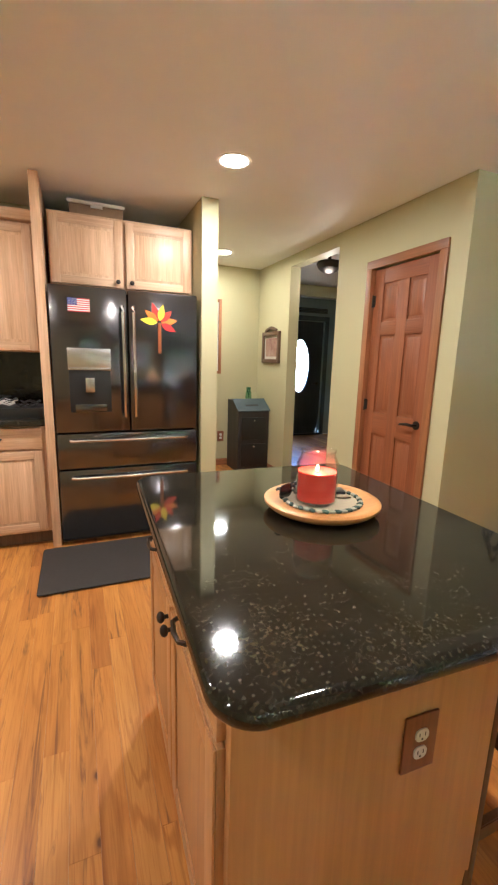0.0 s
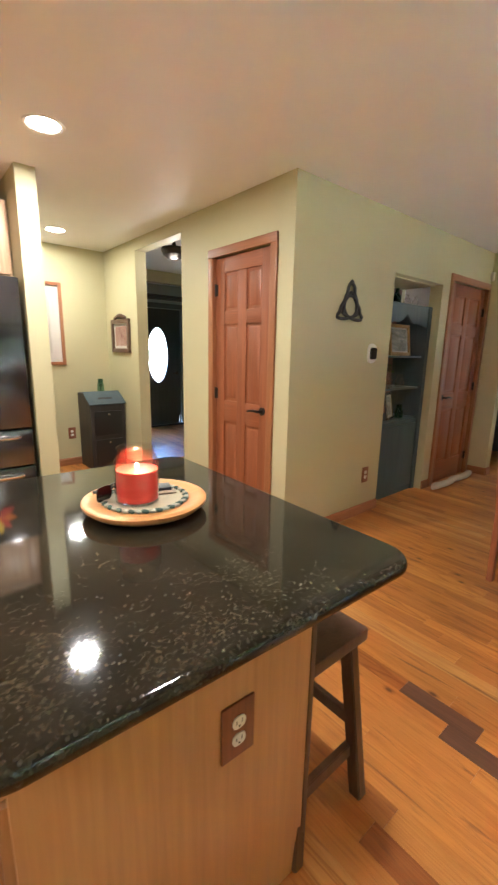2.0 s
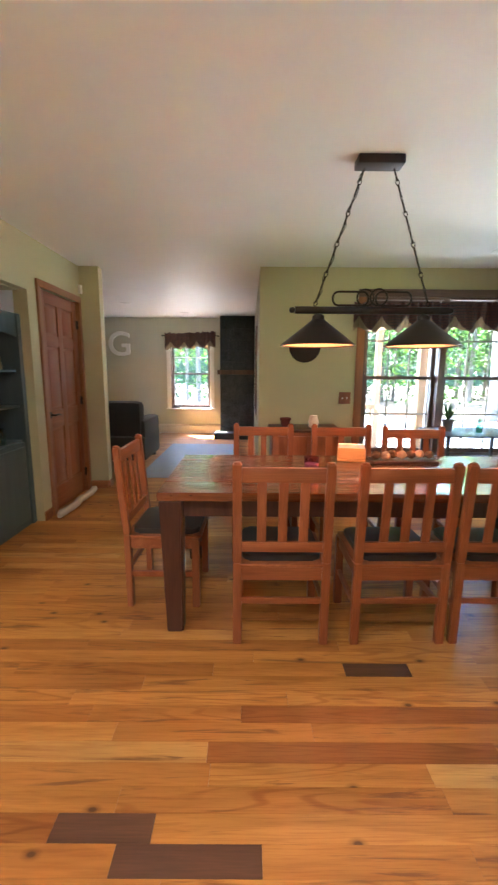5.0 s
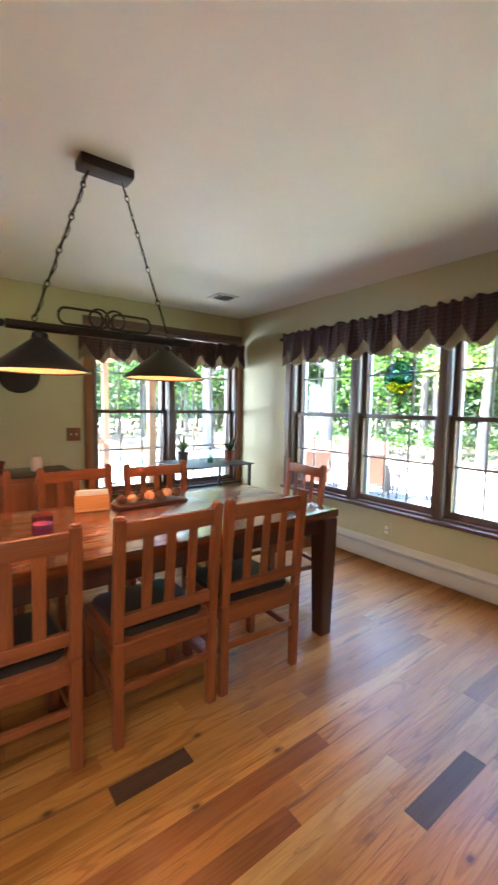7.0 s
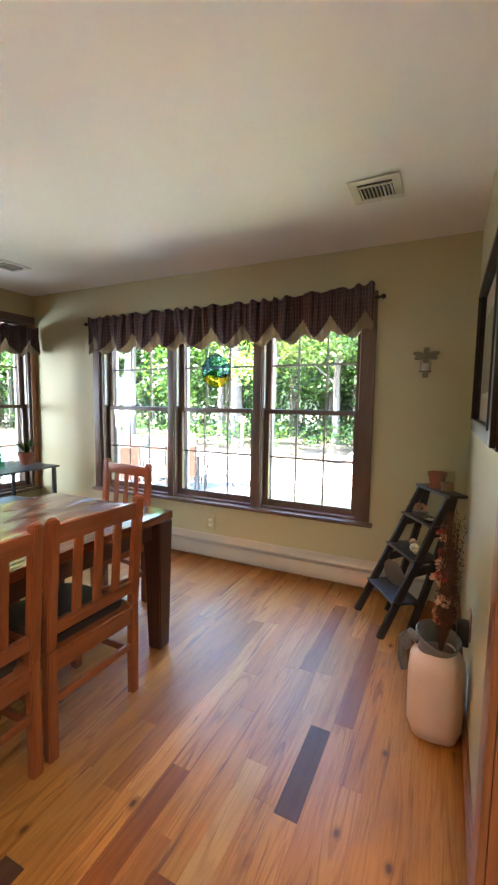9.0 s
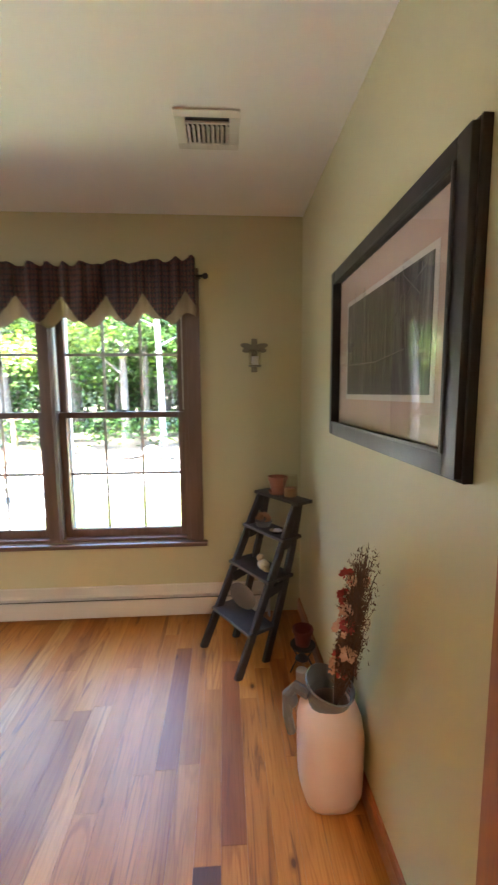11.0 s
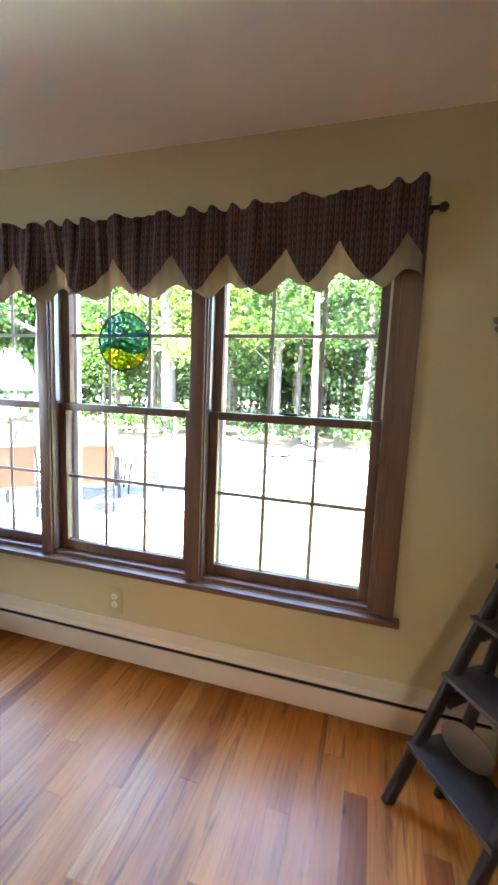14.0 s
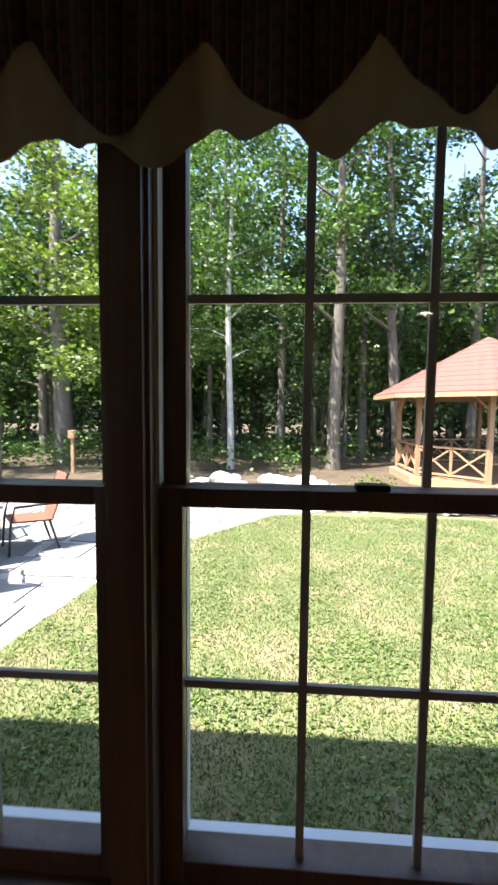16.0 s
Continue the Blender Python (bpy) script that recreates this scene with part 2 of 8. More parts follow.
def plaid(name):
    """Wine and charcoal check with thin tan lines."""
    m, nt, p = base(name)
    src = nt.nodes.new("ShaderNodeTexCoord").outputs["UV"]
    sep = nt.nodes.new("ShaderNodeSeparateXYZ")
    nt.links.new(src, sep.inputs[0])

    def stripe(axis, period, width):
        a = nt.nodes.new("ShaderNodeMath")
        a.operation = 'MULTIPLY'
        nt.links.new(sep.outputs[axis], a.inputs[0])
        a.inputs[1].default_value = 1 / period
        f = nt.nodes.new("ShaderNodeMath")
        f.operation = 'FRACT'
        nt.links.new(a.outputs[0], f.inputs[0])
        c = nt.nodes.new("ShaderNodeMath")
        c.operation = 'LESS_THAN'
        nt.links.new(f.outputs[0], c.inputs[0])
        c.inputs[1].default_value = width
        return c.outputs[0]
    col = mix(nt, stripe(0, 0.03, 0.45), (0.22, 0.085, 0.08), (0.06, 0.052, 0.062))
    col = mix(nt, stripe(1, 0.03, 0.4), col, (0.08, 0.06, 0.075))
    col = mix(nt, stripe(0, 0.03, 0.12), col, (0.30, 0.21, 0.14))
    weave = noise_tex(nt, src, 900, 2)
    col = mix(nt, 0.25, col, ramp(nt, weave, [(0.3, (0.01, 0.01, 0.01)), (0.7, (0.12, 0.09, 0.08))]))
    socket(nt, col, p.inputs["Base Color"])
    p.inputs["Roughness"].default_value = 0.9
    p.inputs["Sheen Weight"].default_value = 0.2
    socket(nt, bump(nt, weave, 0.2, 0.001), p.inputs["Normal"])
    return m


def cloth(name, color, rough=0.9, through=0.0):
    m, nt, p = base(name)
    v = coords(nt)
    n = noise_tex(nt, v, 350, 2)
    b = noise_tex(nt, v, 6, 4)
    col = mix(nt, b, shade(color, 0.8), shade(color, 1.15))
    col = mix(nt, n, col, shade(color, 0.75))
    socket(nt, col, p.inputs["Base Color"])
    p.inputs["Roughness"].default_value = rough
    p.inputs["Sheen Weight"].default_value = 0.09
    if through:
        p.inputs["Transmission Weight"].default_value = 0.0
        out = nt.nodes["Material Output"]
        tl = nt.nodes.new("ShaderNodeBsdfTranslucent")
        socket(nt, col, tl.inputs[0])
        ms = nt.nodes.new("ShaderNodeMixShader")
        ms.inputs[0].default_value = through
        nt.links.new(p.outputs[0], ms.inputs[1])
        nt.links.new(tl.outputs[0], ms.inputs[2])
        nt.links.new(ms.outputs[0], out.inputs[0])
    socket(nt, bump(nt, n, 0.3, 0.001), p.inputs["Normal"])
    return m


def leaf_mat(name, dark, light):
    m, nt, p = base(name)
    geo = nt.nodes.new("ShaderNodeNewGeometry")
    col = ramp(nt, geo.outputs["Random Per Island"], [(0.0, dark), (0.7, light), (1.0, shade(light, 1.5))])
    v = coords(nt, world_space=True)
    col = mix(nt, noise_tex(nt, v, 0.5, 3), mix(nt, 1.0, col, (0.6, 0.65, 0.6), 'MULTIPLY'), col)
    socket(nt, col, p.inputs["Base Color"])
    p.inputs["Roughness"].default_value = 0.55
    out = nt.nodes["Material Output"]
    tl = nt.nodes.new("ShaderNodeBsdfTranslucent")
    socket(nt, mix(nt, 1.0, col, (1.1, 1.25, 0.6), 'MULTIPLY'), tl.inputs[0])
    ms = nt.nodes.new("ShaderNodeMixShader")
    ms.inputs[0].default_value = 0.4
    nt.links.new(p.outputs[0], ms.inputs[1])
    nt.links.new(tl.outputs[0], ms.inputs[2])
    nt.links.new(ms.outputs[0], out.inputs[0])
    return m


def ground_mat(name, stops, scale, fine=60.0, rough=0.9, relief=0.6):
    m, nt, p = base(name)
    v = coords(nt, world_space=True)
    a = noise_tex(nt, v, scale, 6, 0.65)
    b = noise_tex(nt, v, fine, 3, 0.6)
    col = ramp(nt, a, stops)
    col = mix(nt, 0.35, col, ramp(nt, b, [(0.3, shade(stops[0][1], 0.5)), (0.7, shade(stops[-1][1], 1.3))]))
    socket(nt, col, p.inputs["Base Color"])
    p.inputs["Roughness"].default_value = rough
    socket(nt, bump(nt, b, relief, 0.02), p.inputs["Normal"])
    return m


WALL = wall_paint("sage_wall_paint", (0.485, 0.45, 0.265))
LIVWALL = wall_paint("grey_sage_wall_paint", (0.50, 0.49, 0.38))
# Sage darkened to grey green: the vestibule's shade is put into this colour.
FOYER = wall_paint("foyer_wall_shade", (0.30, 0.36, 0.36))
CEIL = wall_paint("white_ceiling_paint", (0.80, 0.79, 0.77))
FLOORW = floor_wood("oak_floor_boards")
FLOORD = wood("dark_walnut_floor_boards", (0.055, 0.022, 0.012), (0.14, 0.06, 0.03), axis=1, rough=0.5, ring=16, per_object=0.1, relief=0.03)
SUBFLOOR = paint("floor_joint", (0.30, 0.13, 0.045), 0.6)
WINW = wood("dark_stained_window_wood", (0.085, 0.050, 0.036), (0.175, 0.108, 0.078), axis=2, rough=0.4, ring=12)
WINX = wood("dark_stained_window_rail", (0.085, 0.050, 0.036), (0.175, 0.108, 0.078), axis=0, rough=0.4, ring=12)
TRIM = wood("stained_oak_trim", (0.20, 0.075, 0.028), (0.36, 0.15, 0.06), axis=2, rough=0.35, ring=12)
TRIMX = wood("stained_oak_trim_x", (0.20, 0.075, 0.028), (0.36, 0.15, 0.06), axis=0, rough=0.35, ring=12)
TRIMY = wood("stained_oak_trim_y", (0.20, 0.075, 0.028), (0.36, 0.15, 0.06), axis=1, rough=0.35, ring=12)
DOORW = wood("red_brown_door_wood", (0.17, 0.05, 0.018), (0.31, 0.105, 0.04), axis=2, rough=0.45, ring=8, coat=0.0)
DOORR = wood("red_brown_rail_wood", (0.17, 0.05, 0.018), (0.31, 0.105, 0.04), axis=0, rough=0.45, ring=8, coat=0.0)
HICK = wood("pale_hickory_cabinet", (0.42, 0.24, 0.13), (0.68, 0.47, 0.30), axis=2, rough=0.38, ring=9, per_object=0.12)
HICKX = wood("pale_hickory_rail", (0.42, 0.24, 0.13), (0.68, 0.47, 0.30), axis=0, rough=0.38, ring=9, per_object=0.1)
MAPLE = wood("maple_island_panel", (0.47, 0.225, 0.075), (0.57, 0.30, 0.115), axis=2, rough=0.4, ring=5)
CHAIRW = wood("red_chair_wood", (0.17, 0.045, 0.016), (0.33, 0.105, 0.036), axis=2, rough=0.33, ring=14, per_object=0.12, coat=0.2)
CHAIRH = wood("red_chair_rail_wood", (0.17, 0.045, 0.016), (0.33, 0.105, 0.036), axis=1, rough=0.33, ring=14, per_object=0.12, coat=0.2)
TABLEW = wood("live_edge_table_boards", (0.07, 0.02, 0.01), (0.26, 0.09, 0.035), axis=1, rough=0.14, ring=10, knots=0.05, per_object=0.2, coat=0.6, relief=0.12, ripple=0.5)
TABLEL = wood("dark_table_leg_wood", (0.035, 0.014, 0.01), (0.09, 0.035, 0.02), axis=2, rough=0.35, ring=12)
STOOLW = wood("dark_stool_wood", (0.05, 0.026, 0.014), (0.15, 0.08, 0.045), axis=2, rough=0.4, ring=14)
PLATE = wood("bamboo_tray_wood", (0.50, 0.21, 0.06), (0.70, 0.36, 0.12), axis=0, rough=0.35, ring=10)
BLACKW = wood("black_painted_wood", (0.012, 0.010, 0.010), (0.04, 0.032, 0.03), axis=2, rough=0.45, ring=12)
TEALW = wood("slate_blue_painted_wood", (0.045, 0.07, 0.085), (0.075, 0.105, 0.12), axis=2, rough=0.5, ring=10)
OUTW = wood("cedar_outdoor_wood", (0.26, 0.14, 0.075), (0.42, 0.26, 0.15), axis=2, rough=0.7, ring=9)
GRANITE = granite("black_granite")
FRIDGE = paint("black_stainless_steel", (0.15, 0.145, 0.15), 0.15, 0.04, 6, 200, 0.02, metal=0.95)
STEEL = paint("brushed_steel", (0.62, 0.6, 0.57), 0.25, 0.04, 10, 150, 0.05, metal=1.0)
BRONZE = paint("oil_rubbed_bronze", (0.045, 0.036, 0.03), 0.42, 0.2, 30, 120, 0.1, metal=0.7)
IRON = paint("black_iron", (0.03, 0.028, 0.027), 0.5, 0.2, 25, 140, 0.3, metal=0.5)
WHITEP = paint("white_plastic", (0.78, 0.77, 0.72), 0.4)
BLACKP = paint("black_plastic", (0.015, 0.015, 0.016), 0.35)
WOODPLATE = wood("brown_wood_cover_plate", (0.16, 0.055, 0.025), (0.27, 0.10, 0.045), axis=2, rough=0.35)
HEATER = paint("cream_enamel_heater", (0.62, 0.58, 0.50), 0.4, 0.05)
VENTM = paint("white_vent_metal", (0.62, 0.60, 0.55), 0.45, 0.06)
RUBBER = paint("dark_brown_rubber_mat", (0.028, 0.022, 0.018), 0.75, 0.15, 8, 90, 0.5)
PLAID = plaid("wine_plaid_cloth")
CREAM = cloth("cream_lining_cloth", (0.37, 0.29, 0.20), through=0.12)
DARKCLOTH = cloth("dark_seat_leather", (0.03, 0.024, 0.022), 0.5)
SOFA = cloth("dark_charcoal_upholstery", (0.035, 0.035, 0.038))
RUG = cloth("pale_blue_rug", (0.30, 0.36, 0.48))
PANE = glass("window_glass")
JARG = glass("clear_jar_glass", (0.97, 0.96, 0.95), 1.6)
GREENG = glass("green_bottle_glass", (0.55, 0.75, 0.66), 1.6)
PICG = glass("picture_glass", (1, 1, 1), 4.0)
CERAMIC = paint("cream_stoneware", (0.68, 0.50, 0.40), 0.42, 0.08, 5, 40, 0.2)
GREYC = paint("grey_glazed_rim", (0.16, 0.15, 0.14), 0.4, 0.15, 12, 60, 0.3)
TERRA = paint("terracotta", (0.30, 0.11, 0.06), 0.75, 0.15, 8, 80, 0.3)
REDPOT = paint("dark_red_pot", (0.14, 0.025, 0.02), 0.5, 0.15)
WAX = paint("red_candle_wax", (0.62, 0.055, 0.04), 0.35, 0.1, 8)
PAPER = paint("off_white_mount_board", (0.62, 0.60, 0.56), 0.8, 0.04)
PINKMAT = paint("dusty_pink_mount_board", (0.50, 0.38, 0.32), 0.85, 0.04)
LAMPG = glow("warm_lamp_lens", (1.0, 0.86, 0.66), 4)
BULB = glow("warm_bulb", (1.0, 0.5, 0.2), 2)
FLAME = glow("candle_flame", (1.0, 0.62, 0.2), 6)
LAWN = ground_mat("lawn_soil_and_grass", [(0.34, (0.055, 0.085, 0.022)), (0.50, (0.10, 0.125, 0.036)), (0.60, (0.17, 0.145, 0.075)), (0.72, (0.26, 0.20, 0.12))], 1.9)
FOREST = ground_mat("leaf_litter", [(0.3, (0.035, 0.026, 0.015)), (0.7, (0.12, 0.085, 0.05))], 2.5)
FLAG = ground_mat("pale_bluestone", [(0.3, (0.15, 0.15, 0.15)), (0.7, (0.25, 0.245, 0.235))], 2.0, 45, 0.8, 0.3)
STONE = ground_mat("field_stone", [(0.3, (0.28, 0.26, 0.23)), (0.7, (0.52, 0.50, 0.46))], 5.0, 40, 0.85, 0.5)
BARK = ground_mat("grey_brown_bark", [(0.3, (0.07, 0.055, 0.042)), (0.7, (0.19, 0.16, 0.13))], 9.0, 60, 0.9, 0.9)
PALEBARK = ground_mat("pale_birch_bark", [(0.3, (0.25, 0.23, 0.20)), (0.7, (0.5, 0.48, 0.44))], 9.0, 60, 0.9, 0.7)
LEAF = leaf_mat("green_leaves", (0.024, 0.054, 0.012), (0.088, 0.155, 0.030))
LEAFY = leaf_mat("yellow_green_leaves", (0.05, 0.085, 0.012), (0.16, 0.21, 0.035))
LEAFD = leaf_mat("deep_green_leaves", (0.014, 0.034, 0.010), (0.050, 0.095, 0.024))
GRASS = leaf_mat("grass_blades", (0.06, 0.10, 0.02), (0.13, 0.18, 0.045))
SHINGLE = paint("red_brown_shingle", (0.19, 0.07, 0.055), 0.85, 0.25, 6, 40, 0.5)


# ---- mesh helpers ----
def box(bm, x0, y0, z0, x1, y1, z1, bevel=0.0):
    r = bmesh.ops.create_cube(bm, size=1.0, matrix=Matrix.Translation(((x0 + x1) / 2, (y0 + y1) / 2, (z0 + z1) / 2)) @ Matrix.Diagonal((abs(x1 - x0), abs(y1 - y0), abs(z1 - z0), 1)))
    if bevel:
        es = list({e for v in r["verts"] for e in v.link_edges})
        bmesh.ops.bevel(bm, geom=es, offset=bevel, segments=2, affect='EDGES', profile=0.6)
    return bm


def bar(bm, a, b, w, d=None, bevel=0.0, taper=1.0):
    """A squared or tapering bar between two points."""
    a, b = Vector(a), Vector(b)
    d = d or w
    z = (b - a).normalized()
    ref = Vector((0, 0, 1)) if abs(z.z) < 0.9 else Vector((0, 1, 0))
    x = ref.cross(z).normalized()
    y = z.cross(x)
    vs = []
    for p, f in ((a, 1.0), (b, taper)):
        for sx, sy in ((-1, -1), (1, -1), (1, 1), (-1, 1)):
            vs.append(bm.verts.new(p + x * sx * w / 2 * f + y * sy * d / 2 * f))
    fs = [bm.faces.new(vs[3::-1]), bm.faces.new(vs[4:])]
    for i in range(4):
        fs.append(bm.faces.new((vs[i], vs[(i + 1) % 4], vs[4 + (i + 1) % 4], vs[4 + i])))
    if bevel:
        es = list({e for f in fs for e in f.edges})
        bmesh.ops.bevel(bm, geom=es, offset=bevel, segments=2, affect='EDGES')
    return bm


def rod(bm, a, b, r, n=12, r2=None):
    a, b = Vector(a), Vector(b)
    q = (b - a).to_track_quat('Z', 'Y').to_matrix().to_4x4()
    bmesh.ops.create_cone(bm, cap_ends=True, segments=n, radius1=r, radius2=r if r2 is None else r2, depth=(b - a).length, matrix=Matrix.Translation((a + b) / 2) @ q)
    return bm


def tube(bm, pts, r, n=8, closed=False):
    """A round tube through points; r may be a list."""
    pts = [Vector(p) for p in pts]
    rs = r if isinstance(r, (list, tuple)) else [r] * len(pts)
    rings = []
    up = Vector((0.13, 0.21, 0.97))
    for i, p in enumerate(pts):
        if closed:
            t = pts[(i + 1) % len(pts)] - pts[i - 1]
        else:
            t = pts[min(i + 1, len(pts) - 1)] - pts[max(i - 1, 0)]
        t.normalize()
        x = up.cross(t)
        x = x.normalized() if x.length > 1e-4 else Vector((1, 0, 0))
        y = t.cross(x)
        rings.append([bm.verts.new(p + (x * math.cos(k * math.tau / n) + y * math.sin(k * math.tau / n)) * rs[i]) for k in range(n)])
    m = len(rings)
    for i in range(m if closed else m - 1):
        a, b = rings[i], rings[(i + 1) % m]
        for k in range(n):
            bm.faces.new((a[k], a[(k + 1) % n], b[(k + 1) % n], b[k]))
    if not closed:
        bm.faces.new(rings[0][::-1])
        bm.faces.new(rings[-1])
    return bm


def lathe(bm, prof, n=28, at=(0, 0, 0)):
    """A turned shape from (radius, z) pairs."""
    at = Vector(at)
    rings = []
    for r, z in prof:
        if r < 1e-5:
            rings.append([bm.verts.new(at + Vector((0, 0, z)))])
        else:
            rings.append([bm.verts.new(at + Vector((r * math.cos(k * math.tau / n), r * math.sin(k * math.tau / n), z))) for k in range(n)])
    for a, b in zip(rings, rings[1:]):
        for k in range(n):
            if len(a) == 1 and len(b) == 1:
                continue
            if len(a) == 1:
                bm.faces.new((a[0], b[(k + 1) % n], b[k]))
            elif len(b) == 1:
                bm.faces.new((a[k], a[(k + 1) % n], b[0]))
            else:
                bm.faces.new((a[k], a[(k + 1) % n], b[(k + 1) % n], b[k]))
    return bm


def slab(bm, outline, z0, z1, bevel=0.0):
    """A prism over an outline of (x, y)."""
    a = [bm.verts.new((x, y, z0)) for x, y in outline]
    b = [bm.verts.new((x, y, z1)) for x, y in outline]
    n = len(a)
    fs = [bm.faces.new(a[::-1]), bm.faces.new(b)]
    for i in range(n):
        bm.faces.new((a[i], a[(i + 1) % n], b[(i + 1) % n], b[i]))
    if bevel:
        es = list({e for f in fs for e in f.edges})
        bmesh.ops.bevel(bm, geom=es, offset=bevel, segments=3, affect='EDGES', profile=0.5)
    return bm


def rounded(x0, y0, x1, y1, r, n=7):
    pts = []
    for cx, cy, s in ((x1 - r, y1 - r, 0), (x0 + r, y1 - r, 1), (x0 + r, y0 + r, 2), (x1 - r, y0 + r, 3)):
        for i in range(n + 1):
            a = (s + i / n) * math.pi / 2
            pts.append((cx + r * math.cos(a), cy + r * math.sin(a)))
    return pts


def blob(bm, c, r, sx=1, sy=1, sz=1, rough=0.0, sub=2):
    res = bmesh.ops.create_icosphere(bm, subdivisions=sub, radius=1.0)
    for v in res["verts"]:
        k = 1 + rough * noise.noise(v.co * 2.3 + Vector(c) * 7)
        v.co = Vector(c) + Vector((v.co.x * r * sx, v.co.y * r * sy, v.co.z * r * sz)) * k
    return bm


def mesh_of(name, bm, material, smooth=30):
    me = bpy.data.meshes.new(name)
    bmesh.ops.recalc_face_normals(bm, faces=bm.faces)
    if smooth:
        lim = radians(smooth)
        for f in bm.faces:
            f.smooth = True
        for e in bm.edges:
            if len(e.link_faces) == 2 and e.calc_face_angle(0) > lim:
                e.smooth = False
    bm.to_mesh(me)
    bm.free()
    me.materials.append(material)
    return me


def part(name, bm, material, parent, label="", smooth=30):
    ob = new(name, mesh_of(name, bm, material, smooth))
    ob.parent = parent
    if label:
        ob["label"] = label
    return ob


def solid(name, bm, material, label="", category="", group="", kind="", smooth=30, at=None):
    ob = new(name, mesh_of(name, bm, material, smooth))
    if at is not None:
        ob.matrix_basis = at
    return tagged(ob, label, category, group, kind)


def thing(name, at, label, category, group="", kind=""):
    ob = new(name)
    ob.empty_display_size = 0.1
    ob.matrix_basis = at if isinstance(at, Matrix) else Matrix.Translation(at)
    return tagged(ob, label, category, group, kind)


def B():
    return bmesh.new()


def BX(*a, **k):
    return box(bmesh.new(), *a, **k)


# ---- large structure ----
H = 2.44
GROUND = -0.45


def wall(name, axis, p0, p1, a0, a1, openings=(), material=None, z0=0.0, z1=H, label="sage green painted plaster wall"):
    """A wall slab from p0 to p1 in depth, along the axis from a0 to a1, with openings (a, b, low, high) cut through."""
    bm = B()
    cuts = sorted({a0, a1, *[v for o in openings for v in o[:2]]})
    for u, v in zip(cuts, cuts[1:]):
        holes = sorted((o[2], o[3]) for o in openings if o[0] <= u + 1e-6 and o[1] >= v - 1e-6)
        z = z0
        for lo, hi in holes + [(z1, z1)]:
            if lo > z + 1e-6:
                if axis == "x":
                    box(bm, u, p0, z, v, p1, lo)
                else:
                    box(bm, p0, u, z, p1, v, lo)
            z = hi
    return solid(name, bm, material or WALL, label, "wall", kind="structure", smooth=0)


WY = -2.52      # inner face of the window wall
EX = 5.47       # inner face of the dining end wall
PX = 1.32       # face of the wall with the large picture
NX, NY = 2.40, 2.40
WINS = [(2.006, 2.842), (2.853, 3.693), (3.698, 4.549)]
wall("wall_south", "x", WY - 0.16, WY, 1.17, EX + 0.16, [(2.006, 4.549, 0.496, 2.078)], z0=-0.45, z1=2.9)
wall("wall_picture", "y", PX - 0.12, PX, WY, -0.53)
wall("wall_kitchen_south", "x", -0.76, -0.64, -2.6, PX - 0.12, [(-0.1, 1.0, 1.05, 2.0)])
wall("wall_kitchen_west", "y", -2.72, -2.6, -0.76, 4.4)
wall("wall_kitchen_north", "x", 4.28, 4.40, -2.6, 1.10)
wall("wall_fridge_end", "y", 1.10, 1.22, 3.50, 5.44)
wall("wall_hall_end", "x", 5.44, 5.56, 1.10, 2.52)
wall("wall_hall_east", "y", NX, NX + 0.12, 2.52, 5.44, [(2.60, 3.26, 0, 2.06), (3.74, 4.63, 0, 2.33)])
wall("wall_niche", "x", NY, NY + 0.12, NX, 5.62, [(3.575, 4.40, 0.0, 2.0), (4.60, 5.42, 0, 2.06)])
wall("wall_closet_back", "x", 3.48, 3.58, 2.52, 5.62)
wall("wall_stub", "y", 5.50, 5.62, 2.19, NY)
wall("wall_dining_end", "y", EX, EX + 0.16, WY, 0.455, [(-2.462, -0.678, 0.42, 2.15)], z0=-0.45, z1=2.9)
wall("wall_living_south", "x", 0.295, 0.455, EX + 0.16, 9.93, [(6.6, 8.9, 0.6, 2.1)], material=LIVWALL, label="grey sage painted living room wall")
wall("wall_living_east", "y", 9.77, 9.93, 0.455, 6.2, [(1.38, 2.25, 0.55, 2.02)], material=LIVWALL, label="grey sage painted living room wall")
wall("wall_living_north", "x", 6.1, 6.2, 5.62, 9.77, material=LIVWALL, label="grey sage painted living room wall")
wall("wall_living_west", "y", 5.50, 5.62, 3.58, 6.1, material=LIVWALL, label="grey sage painted living room wall")
wall("wall_foyer_header", "x", 6.00, 6.10, 2.52, 5.50, [(2.95, 4.75, 0, 2.29)])
wall("wall_foyer_front", "x", 7.10, 7.24, 2.4, 5.62, [(3.51, 4.43, 0.0, 2.05)], material=FOYER, label="foyer wall with its shade put into grey green paint")
wall("wall_foyer_west", "y", 2.40, 2.52, 5.44, 7.1, material=FOYER, label="foyer wall with its shade put into grey green paint")
wall("wall_foyer_east", "y", 5.40, 5.50, 3.58, 7.1)

solid("ceiling", BX(-2.72, -2.52, H, 9.93, 7.24, H + 0.12), CEIL, "flat off-white painted plaster ceiling", "ceiling", kind="structure", smooth=0)
# its unseen reach past the dining end wall is added to dim that window
roof = B()
box(roof, -3.2, -3.05, 2.92, 10.4, 7.7, 3.05)
solid("roof_eave", roof, BARK, "brown roof edge over the windows, extended unseen to shade the side yard", "roof", kind="structure", smooth=0)

# added fill lamps in the living room's two unseen southern windows, to brighten the room
for x in (7.175, 8.325):
    lamp("window_daylight", 'AREA', pose(x, 0.30, 1.35, -90, 0, 0), 2.6, (0.86, 0.95, 1.0), 1.0)

